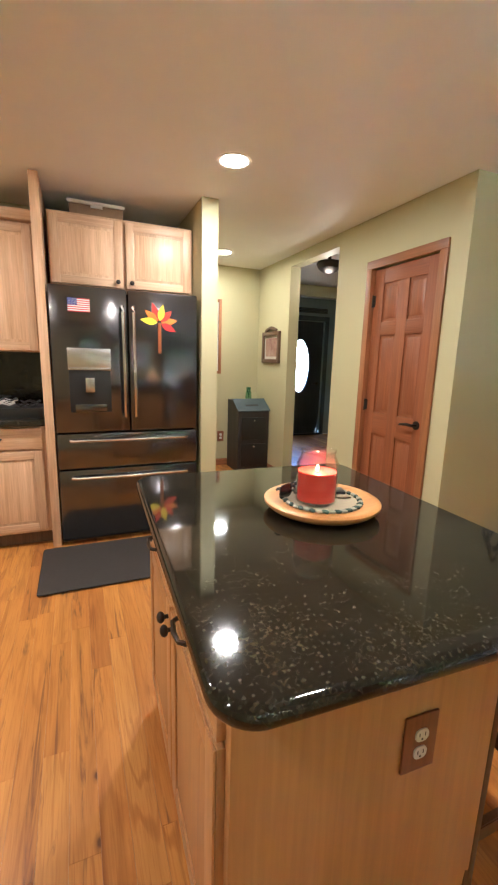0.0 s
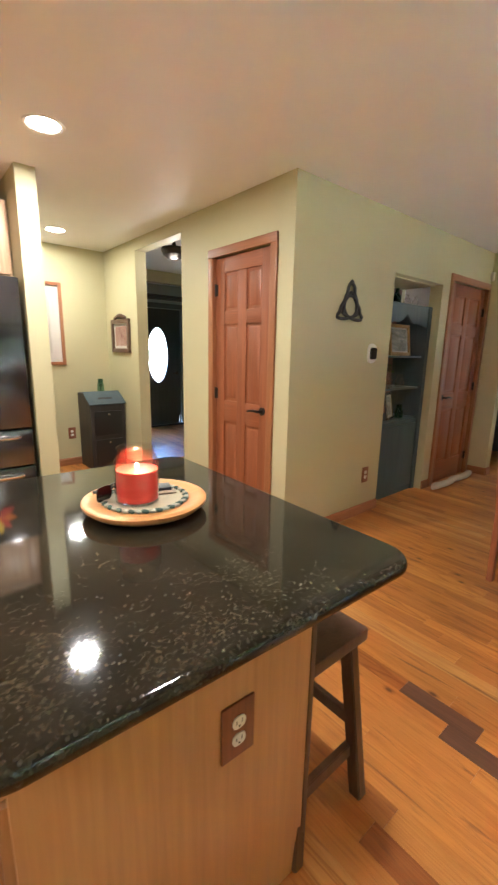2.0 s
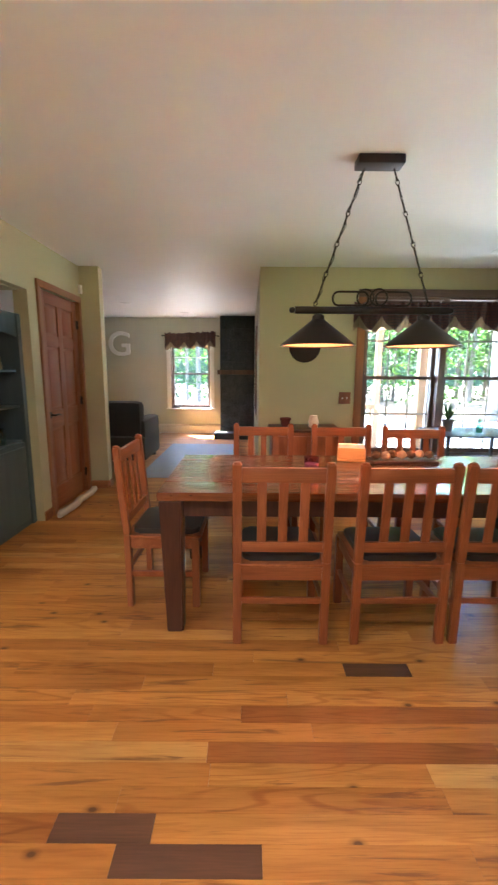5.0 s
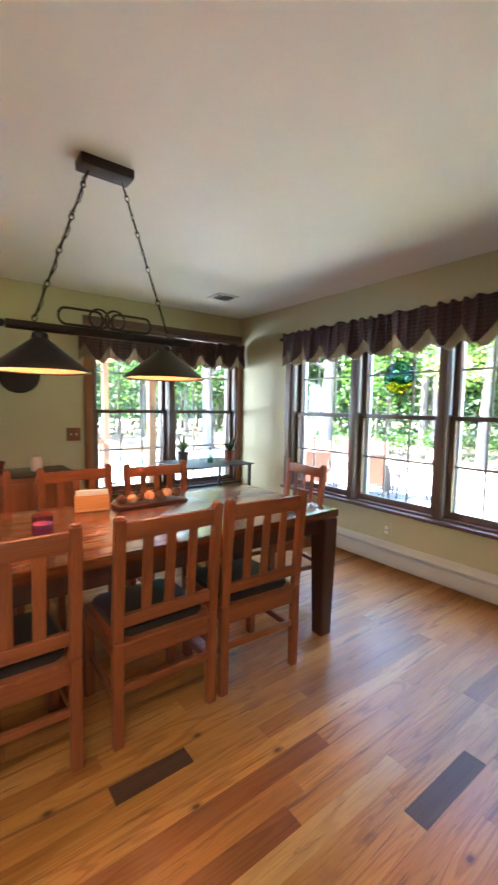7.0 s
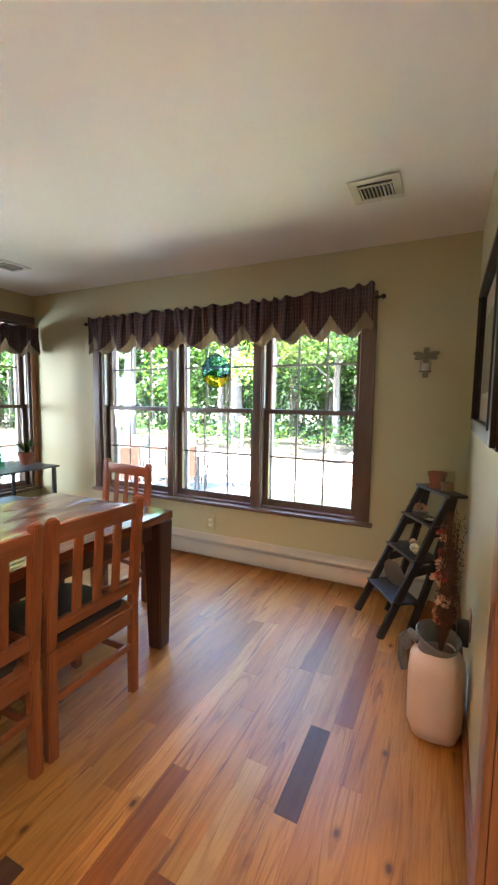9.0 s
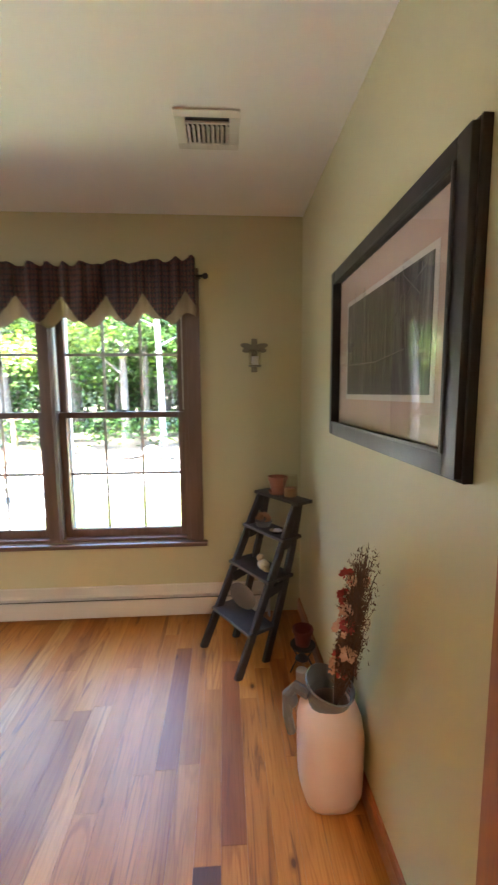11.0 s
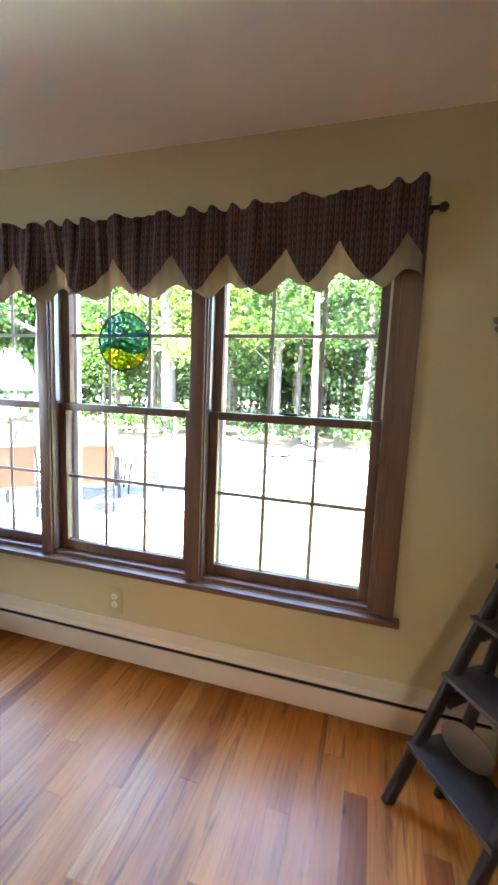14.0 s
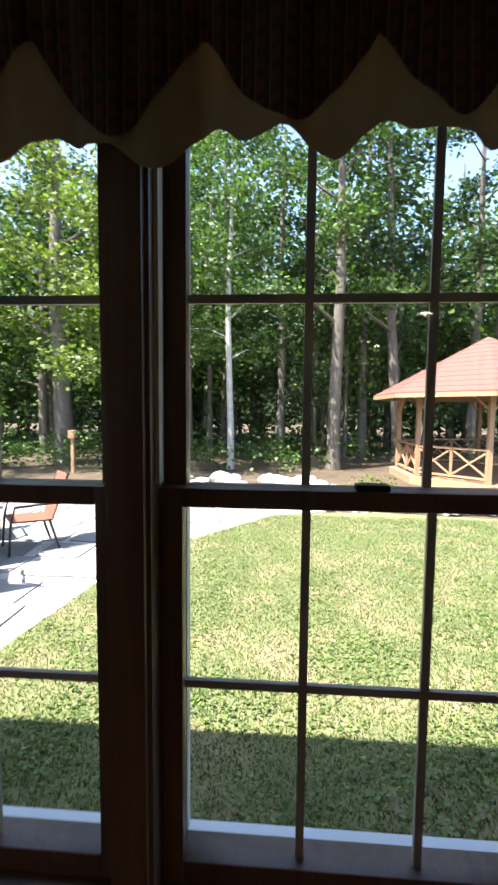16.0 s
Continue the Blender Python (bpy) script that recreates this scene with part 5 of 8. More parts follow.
def frame_picture(at, w, h, fw, depth, mats, label, category="picture", name="framed_picture", material=None, glassy=True):
    """A framed picture: local x along the wall, z up from the frame's foot, y outward. mats: (inset, material) layers from the frame inwards."""
    p = thing(name, at, label, category)
    for q, in (((0, 0, 0, fw, depth, h),), ((w - fw, 0, 0, w, depth, h),), ((fw, 0, 0, w - fw, depth, fw),), ((fw, 0, h - fw, w - fw, depth, h),)):
        bm = B()
        box(bm, *q, 0.004)
        part("frame_rail", bm, material or BLACKW, p)
    y = 0.006
    for inset, mm in mats:
        part("mount" if mm is not mats[-1][1] else "print", BX(fw + inset, 0.002, fw + inset, w - fw - inset, y, h - fw - inset), mm, p)
        y += 0.002
    if glassy:
        bm = B()
        vs = [bm.verts.new(c) for c in ((fw, depth * 0.7, fw), (w - fw, depth * 0.7, fw), (w - fw, depth * 0.7, h - fw), (fw, depth * 0.7, h - fw))]
        bm.faces.new(vs)
        part("glass", bm, PICG, p)
    return p


def print_mat(name, stops, scale, stretch=(1, 1, 1)):
    m, nt, p = base(name)
    v = coords(nt, stretch)
    a = noise_tex(nt, v, scale, 6, 0.7, 0.6)
    socket(nt, ramp(nt, a, stops), p.inputs["Base Color"])
    p.inputs["Roughness"].default_value = 0.7
    return m


WOODSPRINT = print_mat("dark_forest_print", [(0.3, (0.016, 0.016, 0.016)), (0.5, (0.05, 0.047, 0.044)), (0.62, (0.13, 0.125, 0.12)), (0.76, (0.32, 0.31, 0.29))], 9, (1, 1, 0.16))
big = frame_picture(pose(PX, -0.745, 1.245, 0, 0, -90), 0.955, 0.645, 0.048, 0.035, [(0.0, PINKMAT), (0.097, PAPER), (0.115, WOODSPRINT)], "wide dark wood framed forest print with pink mount")
bead = B()
for q in ((0.044, 0.03, 0.044, 0.054, 0.041, 0.601), (0.901, 0.03, 0.044, 0.911, 0.041, 0.601), (0.054, 0.03, 0.044, 0.901, 0.041, 0.054), (0.054, 0.03, 0.591, 0.901, 0.041, 0.601)):
    box(bead, *q, 0.003)
part("inner_bead", bead, BLACKW, big)
back_edge = B()
for q in ((-0.008, 0.0, -0.008, 0.0, 0.02, 0.653), (0.955, 0.0, -0.008, 0.963, 0.02, 0.653), (0.0, 0.0, -0.008, 0.955, 0.02, 0.0), (0.0, 0.0, 0.645, 0.955, 0.02, 0.653)):
    box(back_edge, *q, 0.002)
part("outer_step", back_edge, BLACKW, big)
br = B()
rngp = random.Random(3)
for k in range(46):
    x = rngp.uniform(0.2, 0.78)
    z = rngp.uniform(0.19, 0.3)
    tube(br, [(x, 0.0108, z), (x + rngp.uniform(-0.03, 0.03), 0.0108, z + rngp.uniform(0.1, 0.22))], rngp.uniform(0.0004, 0.0008), 4)
tube(br, [(0.20, 0.011, 0.46), (0.27, 0.011, 0.43), (0.40, 0.011, 0.355)], 0.0013, 4)
tube(br, [(0.22, 0.011, 0.40), (0.32, 0.011, 0.47)], 0.0013, 4)
tube(br, [(0.30, 0.011, 0.28), (0.5, 0.011, 0.262), (0.78, 0.011, 0.27)], 0.002, 4)
part("pale_branches", br, paint("grey_print_ink", (0.22, 0.21, 0.20), 0.8), big, "thin pale branches in the print")
pg = thing("power_adapter", (PX, -1.41, 0.385), "black plug-in power adapter in a wall outlet", "adapter")
part("cover_plate", BX(0, -0.037, -0.02, 0.006, 0.037, 0.10, bevel=0.002), WOODPLATE, pg)
part("adapter_body", BX(0.006, -0.03, -0.05, 0.055, 0.03, 0.05, bevel=0.006), BLACKP, pg)
cb = B()
tube(cb, [(0.03, 0, -0.05), (0.034, 0.012, -0.15), (0.03, 0.03, -0.29), (0.035, 0.05, -0.38)], 0.0025, 6)
part("cable", cb, BLACKP, pg)

# ---- vase with dried flowers ----
vs_ = thing("floor_vase", (1.443, -1.285, 0), "cream stoneware floor vase with a grey collar", "vase")
bm = B()
lathe(bm, [(0.0, 0.0), (0.085, 0.0), (0.105, 0.012), (0.122, 0.06), (0.126, 0.16), (0.126, 0.26), (0.118, 0.31), (0.10, 0.34), (0.078, 0.355), (0.074, 0.36), (0.07, 0.352), (0.09, 0.33), (0.11, 0.29), (0.112, 0.1), (0.0, 0.03)], 40)
for v in bm.verts:
    # four softly flattened sides
    a = math.atan2(v.co.y, v.co.x)
    k = 0.93 / (abs(math.cos(a)) ** 3.2 + abs(math.sin(a)) ** 3.2) ** (1 / 3.2)
    k = 1 + (k - 1) * min(1, max(0.0, (0.345 - v.co.z) / 0.06))
    v.co.x, v.co.y = v.co.x * k * 0.93, v.co.y * k
part("body", bm, CERAMIC, vs_, smooth=50)
bm = B()
prof = []
for k in range(28):
    a = k * math.tau / 28
    prof.append(a)
rings = []
for r, z in ((0.076, 0.350), (0.07, 0.385), (0.082, 0.415), (0.088, 0.412), (0.076, 0.384), (0.068, 0.345)):
    rings.append([bm.verts.new((r * math.cos(a) * (1 + 0.05 * math.sin(2 * a)), r * math.sin(a), z + 0.025 * math.sin(a + 2.2) * (z - 0.34) / 0.07)) for a in prof])
for a, b in zip(rings, rings[1:]):
    for k in range(28):
        bm.faces.new((a[k], a[(k + 1) % 28], b[(k + 1) % 28], b[k]))
part("collar", bm, GREYC, vs_, smooth=60)
bm = B()
tube(bm, [(0.07, -0.02, 0.36), (0.11, -0.05, 0.37), (0.14, -0.055, 0.34), (0.142, -0.04, 0.27), (0.128, -0.03, 0.21)], [0.02, 0.022, 0.02, 0.018, 0.016], 8)
blob(bm, (0.13, -0.05, 0.32), 0.028, 1, 0.7, 1.2)
part("leaf_handle", bm, GREYC, vs_, "grey glazed leaf-shaped handle")

fl = thing("dried_flowers", (1.435, -1.265, 0.33), "bunch of dried stems with red and cream flowers", "dried flowers")
STEM = paint("dried_stem", (0.10, 0.05, 0.025), 0.9, 0.2)
FRED = paint("dried_red_petals", (0.36, 0.05, 0.035), 0.85, 0.2)
FPEACH = paint("dried_peach_petals", (0.55, 0.30, 0.17), 0.85, 0.2)
SEEDH = paint("dried_seed_heads", (0.13, 0.06, 0.03), 0.95, 0.3)
r5 = random.Random(8)
tips = []
st = B()
for k in range(80):
    a = r5.uniform(0, math.tau)
    sp = r5.uniform(0.0, 0.05)
    h = r5.uniform(0.35, 0.66)
    tip = Vector((-0.015 + sp * math.cos(a) * 0.6, 0.02 + h * 0.33 + sp * math.sin(a), h))
    mid = tip * 0.5 + Vector((r5.uniform(-0.02, 0.02), r5.uniform(-0.02, 0.02), 0))
    tube(st, [(0, 0, 0), mid, tip], [0.003, 0.0022, 0.0012], 4)
    tips.append(tip)
part("stem", st, STEM, fl)
sd = B()
for t in tips:
    for j in range(60):
        q = t * r5.uniform(0.42, 1.02) + Vector((r5.uniform(-0.022, 0.022), r5.uniform(-0.025, 0.025), r5.uniform(-0.03, 0.03)))
        d = Vector((r5.uniform(-1, 1), r5.uniform(-1, 1), r5.uniform(0.2, 1.4))).normalized() * r5.uniform(0.007, 0.022)
        s = d.cross(Vector((r5.uniform(-1, 1), r5.uniform(-1, 1), 0.3))).normalized() * 0.0020
        sd.faces.new((sd.verts.new(q - s), sd.verts.new(q + s), sd.verts.new(q + d)))
part("seed_head_spray", sd, SEEDH, fl, smooth=0)
for k in range(18):
    c = r5.choice(tips) * r5.uniform(0.35, 0.95) + Vector((r5.uniform(0, 0.03), r5.uniform(-0.03, 0.02), 0))
    fb = B()
    R = r5.uniform(0.012, 0.024)
    for j in range(22):
        d = Vector((r5.gauss(0, 1), r5.gauss(0, 1), r5.gauss(0.4, 1))).normalized()
        s = d.cross(Vector((0.3, 0.5, 0.8))).normalized() * R * 0.4
        u = d.cross(s).normalized() * R * 0.25
        p0 = c + d * R * 0.3
        fb.faces.new([fb.verts.new(v) for v in (p0, p0 + d * R * 0.6 + s, p0 + d * R + u, p0 + d * R * 0.6 - s)])
    part("flower", fb, FRED if k % 4 == 0 else FPEACH, fl, smooth=0)

# ---- ladder shelf ----
ld = thing("ladder_shelf", pose(1.839, -2.017, 0, 0, 0, -57.2), "black wooden step-ladder shelf in the corner", "shelf")
ztop = 0.825


def ladder_y(z):
    return -0.40 * z / ztop


for s in (-1, 1):
    part("front_rail", bar(B(), (s * 0.168, 0, 0.0), (s * 0.15, ladder_y(ztop), ztop), 0.026, 0.046, 0.004), BLACKW, ld)
    leg = B()
    # each back leg bends outward to the floor
    for (a, za), (b, zb_) in zip(((-0.20, 0.0), (-0.30, 0.30), (-0.375, 0.56)), ((-0.30, 0.30), (-0.375, 0.56), (-0.43, ztop - 0.005))):
        bar(leg, (s * 0.14, a, za), (s * 0.14, b, zb_), 0.024, 0.044, 0.003)
    part("back_leg", leg, BLACKW, ld)
    part("brace", bar(B(), (s * 0.142, ladder_y(0.37) - 0.01, 0.37), (s * 0.142, -0.325, 0.40), 0.014, 0.05, 0.003), BLACKW, ld)
    part("brace", bar(B(), (s * 0.142, ladder_y(0.60) - 0.01, 0.60), (s * 0.142, -0.39, 0.62), 0.014, 0.04, 0.003), BLACKW, ld)
part("back_stretcher", BX(-0.128, -0.325, 0.35, 0.128, -0.305, 0.39, bevel=0.003), BLACKW, ld)
part("back_stretcher", BX(-0.128, -0.262, 0.15, 0.128, -0.242, 0.19, bevel=0.003), BLACKW, ld)
part("top_shelf", BX(-0.187, -0.488, ztop, 0.187, -0.375, ztop + 0.018, bevel=0.004), BLACKW, ld)
STEPS = [(0.645, 0.13), (0.445, 0.17), (0.20, 0.16)]
# Lighter grey paints the highlight along each step's front lip.
EDGE = paint("edge_highlight_grey", (0.10, 0.095, 0.09), 0.4, 0.3, 30)
for z, d in STEPS:
    yf = ladder_y(z) + 0.028
    tread = part("step", BX(-0.18, yf - d, z, 0.18, yf, z + 0.017, bevel=0.003), BLACKW, ld)
    part("nosing", BX(-0.178, yf, z + 0.002, 0.178, yf + 0.005, z + 0.016, bevel=0.001), EDGE, tread, "front lip with its highlight painted grey")
LM = ld.matrix_basis


def on(x, y, z):
    return LM @ Matrix.Translation((x, y, z))


def pot(m, r, h, material, label, name="flower_pot", rim=True, saucer=False):
    p = thing(name, m, label, "pot")
    bm = B()
    z0 = 0.012 if saucer else 0.0
    lathe(bm, [(0, z0), (r * 0.72, z0), (r * 0.95, h * 0.78), (r * 1.06, h * 0.78), (r * 1.08, h), (r * 0.98, h), (r * 0.92, h * 0.75), (r * 0.68, z0 + 0.01), (0, z0 + 0.01)], 30)
    part("pot_body", bm, material, p)
    if saucer:
        bm = B()
        lathe(bm, [(0, 0), (r * 0.85, 0), (r * 1.02, 0.018), (r * 0.96, 0.018), (r * 0.82, 0.006), (0, 0.006)], 28)
        part("saucer", bm, material, p)
    return p


pot(on(0.035, -0.430, ztop + 0.0185), 0.053, 0.10, TERRA, "terracotta flower pot on a saucer on the ladder shelf", saucer=True)
jar = thing("glass_jar", on(-0.075, -0.428, ztop + 0.0185), "small clear glass jar with a pale rim on the ladder shelf", "jar")
bm = B()
lathe(bm, [(0, 0), (0.036, 0.0), (0.04, 0.01), (0.04, 0.10), (0.034, 0.115), (0.036, 0.125), (0.033, 0.125), (0.031, 0.115), (0.037, 0.099), (0.037, 0.012), (0, 0.006)], 24)
part("jar_body", bm, JARG, jar)
bm = B()
lathe(bm, [(0, 0.008), (0.034, 0.008), (0.034, 0.055), (0, 0.06)], 20)
part("sand_filling", bm, paint("tan_sand", (0.35, 0.22, 0.13), 0.95, 0.2), jar)
zs = STEPS[0][0] + 0.0175
fp = thing("dried_plant_pot", on(0.06, -0.345, zs), "low grey bowl with peach dried flower head", "plant pot")
bm = B()
lathe(bm, [(0, 0), (0.035, 0), (0.05, 0.03), (0.046, 0.032), (0.0, 0.02)], 22)
part("bowl", bm, GREYC, fp)
bm = B()
for j in range(160):
    d = Vector((r5.gauss(0, 1), r5.gauss(0, 1), abs(r5.gauss(0.3, 1)))).normalized()
    s = d.cross(Vector((0.2, 0.6, 0.7))).normalized() * 0.006
    p0 = Vector((0, 0, 0.035)) + d * 0.02
    bm.faces.new([bm.verts.new(v) for v in (p0, p0 + d * 0.014 + s, p0 + d * 0.03, p0 + d * 0.014 - s)])
part("flower_head", bm, FPEACH, fp, smooth=0)
dish = thing("pewter_dish", on(-0.075, -0.335, zs), "small pewter dish with beads on the ladder shelf", "dish")
bm = B()
lathe(bm, [(0, 0), (0.03, 0.0), (0.045, 0.015), (0.042, 0.016), (0.0, 0.006)], 22)
part("dish_body", bm, STEEL, dish)
bm = B()
for k in range(14):
    blob(bm, (0.025 * math.cos(k * 2.4) * (k / 14), 0.025 * math.sin(k * 2.4) * (k / 14), 0.014), 0.006, sub=1)
part("beads", bm, PAPER, dish)
zs = STEPS[1][0] + 0.0175
fg = B()
blob(fg, (0, 0, 0.03), 0.032, 1.3, 0.9, 0.9, 0.25)
blob(fg, (0.03, 0.0, 0.06), 0.022, 1, 1, 0.9, 0.2)
blob(fg, (-0.035, 0.01, 0.02), 0.02, 1.2, 1, 0.9, 0.3)
solid("figurine", fg, paint("cream_and_gold_glaze", (0.52, 0.40, 0.20), 0.4, 0.35, 30), "small cream and gold figurine on the ladder shelf", "figurine", at=on(-0.05, -0.26, zs))
zs = STEPS[2][0] + 0.0175
bp = thing("leaning_plate", on(0.03, -0.165, zs), "grey round plate leaning on the lowest step", "plate")
bm = B()
lathe(bm, [(0, 0.0), (0.05, 0.0), (0.085, 0.012), (0.083, 0.015), (0.05, 0.005), (0, 0.005)], 28)
pp = part("plate_body", bm, GREYC, bp)
pp.matrix_basis = pose(0, 0, 0.083, 78, 0, 20)

rp = pot((1.41, -1.945, 0.135), 0.05, 0.085, REDPOT, "dark red glazed pot on a small stand")
stn = thing("plant_stand", (1.41, -1.945, 0), "dark wire plant stand with a glass lantern inside", "plant stand")
bm = B()
lathe(bm, [(0.0, 0.122), (0.062, 0.122), (0.066, 0.132), (0.06, 0.134), (0, 0.1345)], 24)
part("stand_top", bm, IRON, stn)
for k in range(3):
    a = k * math.tau / 3 + 0.4
    part("leg", tube(B(), [(0.055 * math.cos(a), 0.055 * math.sin(a), 0.122), (0.03 * math.cos(a), 0.03 * math.sin(a), 0.07), (0.075 * math.cos(a), 0.075 * math.sin(a), 0.0)], 0.005, 6), IRON, stn)
ln = thing("lantern_jar", (1.435, -1.835, 0), "small lantern jar on the floor by the wall", "lantern")
bm = B()
lathe(bm, [(0, 0), (0.04, 0), (0.042, 0.02), (0.04, 0.10), (0.03, 0.12), (0.028, 0.13), (0, 0.13)], 24)
part("jar_body", bm, JARG, ln)
part("candle", rod(B(), (0, 0, 0.005), (0, 0, 0.07), 0.028, 18), PAPER, ln)
part("lid", lathe(B(), [(0, 0.15), (0.02, 0.145), (0.034, 0.131), (0.0, 0.1305)], 20), IRON, ln)
rk = B()
blob(rk, (0, 0, 0.03), 0.05, 1.1, 0.9, 0.65, 0.3)
solid("dark_stone", rk, GREYC, "dark rounded stone on the floor by the vase", "stone", at=Matrix.Translation((1.44, -1.50, 0)))

# ---- candle tray on the island ----
TC = (0.905, 1.505)
tr = thing("wooden_tray", (*TC, 0.9105), "round pale wood turntable tray on the island", "tray")
part("plate", lathe(B(), [(0, 0.008), (0.09, 0.008), (0.155, 0.012), (0.172, 0.026), (0.173, 0.034), (0.166, 0.038), (0.15, 0.034), (0.10, 0.028), (0, 0.028)], 56), PLATE, tr, smooth=50)
part("foot", lathe(B(), [(0, 0), (0.08, 0), (0.082, 0.0085), (0, 0.0085)], 36), BLACKP, tr)
dm = thing("braided_mat", (*TC, 0.9395), "round braided mat in dark green and cream", "mat")
part("centre", lathe(B(), [(0, 0.0), (0.105, 0.0), (0.105, 0.004), (0, 0.004)], 40), cloth("cream_braid", (0.5, 0.44, 0.3)), dm)
GRB = cloth("dark_green_braid", (0.05, 0.09, 0.07))
CRB = cloth("pale_braid", (0.42, 0.42, 0.33))
for k in range(40):
    a = k * math.tau / 40
    bm = B()
    blob(bm, (0, 0, 0), 0.011, 1.25, 0.75, 0.55, sub=1)
    o = part("braid_strand", bm, GRB if k % 2 else CRB, dm)
    o.matrix_basis = Matrix.Translation((0.113 * math.cos(a), 0.113 * math.sin(a), 0.006)) @ pose(0, 0, 0, 0, 0, math.degrees(a) + 55)
cj = thing("candle_jar", (TC[0] - 0.03, TC[1] - 0.015, 0.944), "lit red candle in a clear glass jar", "candle")
part("glass_jar", lathe(B(), [(0, 0.0), (0.05, 0.0), (0.060, 0.008), (0.060, 0.118), (0.050, 0.138), (0.049, 0.15), (0.053, 0.156), (0.049, 0.156), (0.046, 0.15), (0.047, 0.138), (0.0565, 0.117), (0.0565, 0.01), (0, 0.006)], 36), JARG, cj, smooth=50)
part("wax", lathe(B(), [(0, 0.0065), (0.0555, 0.0105), (0.0555, 0.094), (0.05, 0.088), (0.02, 0.086), (0, 0.086)], 30), WAX, cj, "red wax", smooth=50)
part("wick", rod(B(), (0, 0, 0.085), (0, 0, 0.095), 0.0012, 6), BLACKP, cj)
part("flame", lathe(B(), [(0, 0.094), (0.003, 0.097), (0.0035, 0.101), (0.0015, 0.109), (0, 0.112)], 12), FLAME, cj)
lamp("candle_light", 'POINT', pose(TC[0] - 0.03, TC[1] - 0.015, 1.05), 0.02, (1.0, 0.5, 0.18), 0.008)
sgl = thing("sunglasses", pose(TC[0] - 0.075, TC[1] + 0.045, 0.968, 0, 0, 25), "dark tortoiseshell sunglasses resting on the tray", "sunglasses")
SMOKE = paint("smoked_lens", (0.012, 0.01, 0.009), 0.08, 0.02, coat=1.0)
for s in (-1, 1):
    bm = B()
    pr = rounded(-0.028, -0.021, 0.028, 0.021, 0.015, 4)
    a = [bm.verts.new((s * 0.034 + x, 0.004 * math.cos(x * 60), y)) for x, y in pr]
    b = [bm.verts.new((s * 0.034 + x, 0.004 * math.cos(x * 60) + 0.003, y)) for x, y in pr]
    bm.faces.new(a)
    bm.faces.new(b[::-1])
    for i in range(len(pr)):
        bm.faces.new((a[i], a[(i + 1) % len(pr)], b[(i + 1) % len(pr)], b[i]))
    part("lens", bm, SMOKE, sgl)
    part("temple", tube(B(), [(s * 0.064, 0, 0.012), (s * 0.062, 0.012, 0.012), (s * 0.02, 0.016 + 0.004 * s, 0.010), (-s * 0.05, 0.02 + 0.004 * s, 0.002)], 0.003, 6), BLACKP, sgl)
part("bridge", tube(B(), [(-0.01, 0, 0.008), (0, -0.003, 0.012), (0.01, 0, 0.008)], 0.003, 6), BLACKP, sgl)
cd = thing("folded_card", pose(TC[0] + 0.065, TC[1] + 0.03, 0.945, 0, 0, -20), "small dark folder with a cream card on the tray", "card")
part("folder", BX(-0.03, -0.02, 0, 0.03, 0.03, 0.012, bevel=0.002), BLACKP, cd)
part("card", BX(-0.01, -0.045, 0.0, 0.04, -0.021, 0.004), CREAM, cd)

# ---- on and round the fridge ----
fm = thing("flag_magnet", (0.209, FYF - 0.0065, 1.626), "small red, white and blue striped flag magnet", "magnet")
FR_, FW_, FB_ = paint("flag_red", (0.5, 0.03, 0.03), 0.6), paint("flag_white", (0.7, 0.68, 0.66), 0.6), paint("flag_blue", (0.03, 0.04, 0.2), 0.6)
for k in range(13):
    part("stripe", BX(0, 0.0, 0.086 * k / 13, 0.136, 0.004, 0.086 * (k + 1) / 13), FR_ if k % 2 == 0 else FW_, fm)
part("canton", BX(0, -0.001, 0.042, 0.058, 0.0, 0.086), FB_, fm)
st = B()
for r in range(5):
    for c in range(6):
        box(st, 0.006 + c * 0.009, -0.0016, 0.046 + r * 0.008, 0.009 + c * 0.009, -0.001, 0.049 + r * 0.008)
part("stars", st, FW_, fm)
lm = thing("leaf_flower_magnet", (0.80, FYF - 0.0065, 1.585), "autumn turkey-tail decoration of red, orange and yellow petals", "decoration")
cols = [(0.75, 0.62, 0.03), (0.72, 0.20, 0.02), (0.5, 0.03, 0.02), (0.75, 0.55, 0.03), (0.55, 0.04, 0.02), (0.72, 0.2, 0.02), (0.45, 0.02, 0.02)]
for k, (ang, L) in enumerate(((172, 0.12), (140, 0.115), (110, 0.13), (78, 0.115), (45, 0.11), (10, 0.115), (-25, 0.115))):
    bm = B()
    n = 10
    a = radians(ang)
    pl_, pr_ = [], []
    for i in range(n + 1):
        t = i / n
        wd = 0.024 * math.sin(math.pi * t ** 0.8)
        c = Vector((math.cos(a), 0, math.sin(a))) * (0.015 + L * t)
        sd_ = Vector((-math.sin(a), 0, math.cos(a))) * wd
        pl_.append(c + sd_)
        pr_.append(c - sd_)
    f1 = [bm.verts.new(v + Vector((0, 0.001 * (k % 3), 0))) for v in pl_ + pr_[-2:0:-1]]
    f = bm.faces.new(f1)
    r = bmesh.ops.extrude_face_region(bm, geom=[f])
    for v in r["geom"]:
        if isinstance(v, bmesh.types.BMVert):
            v.co.y += 0.003
    part("petal", bm, paint("petal_paint", cols[k], 0.7), lm)
part("body", BX(-0.012, -0.003, -0.21, 0.012, 0.002, 0.0, bevel=0.003), paint("brown_felt", (0.25, 0.07, 0.02), 0.9), lm)
bx = thing("storage_box", (0.25, 3.85, 2.2905), "cardboard box with a white lid on top of the cabinet", "box")
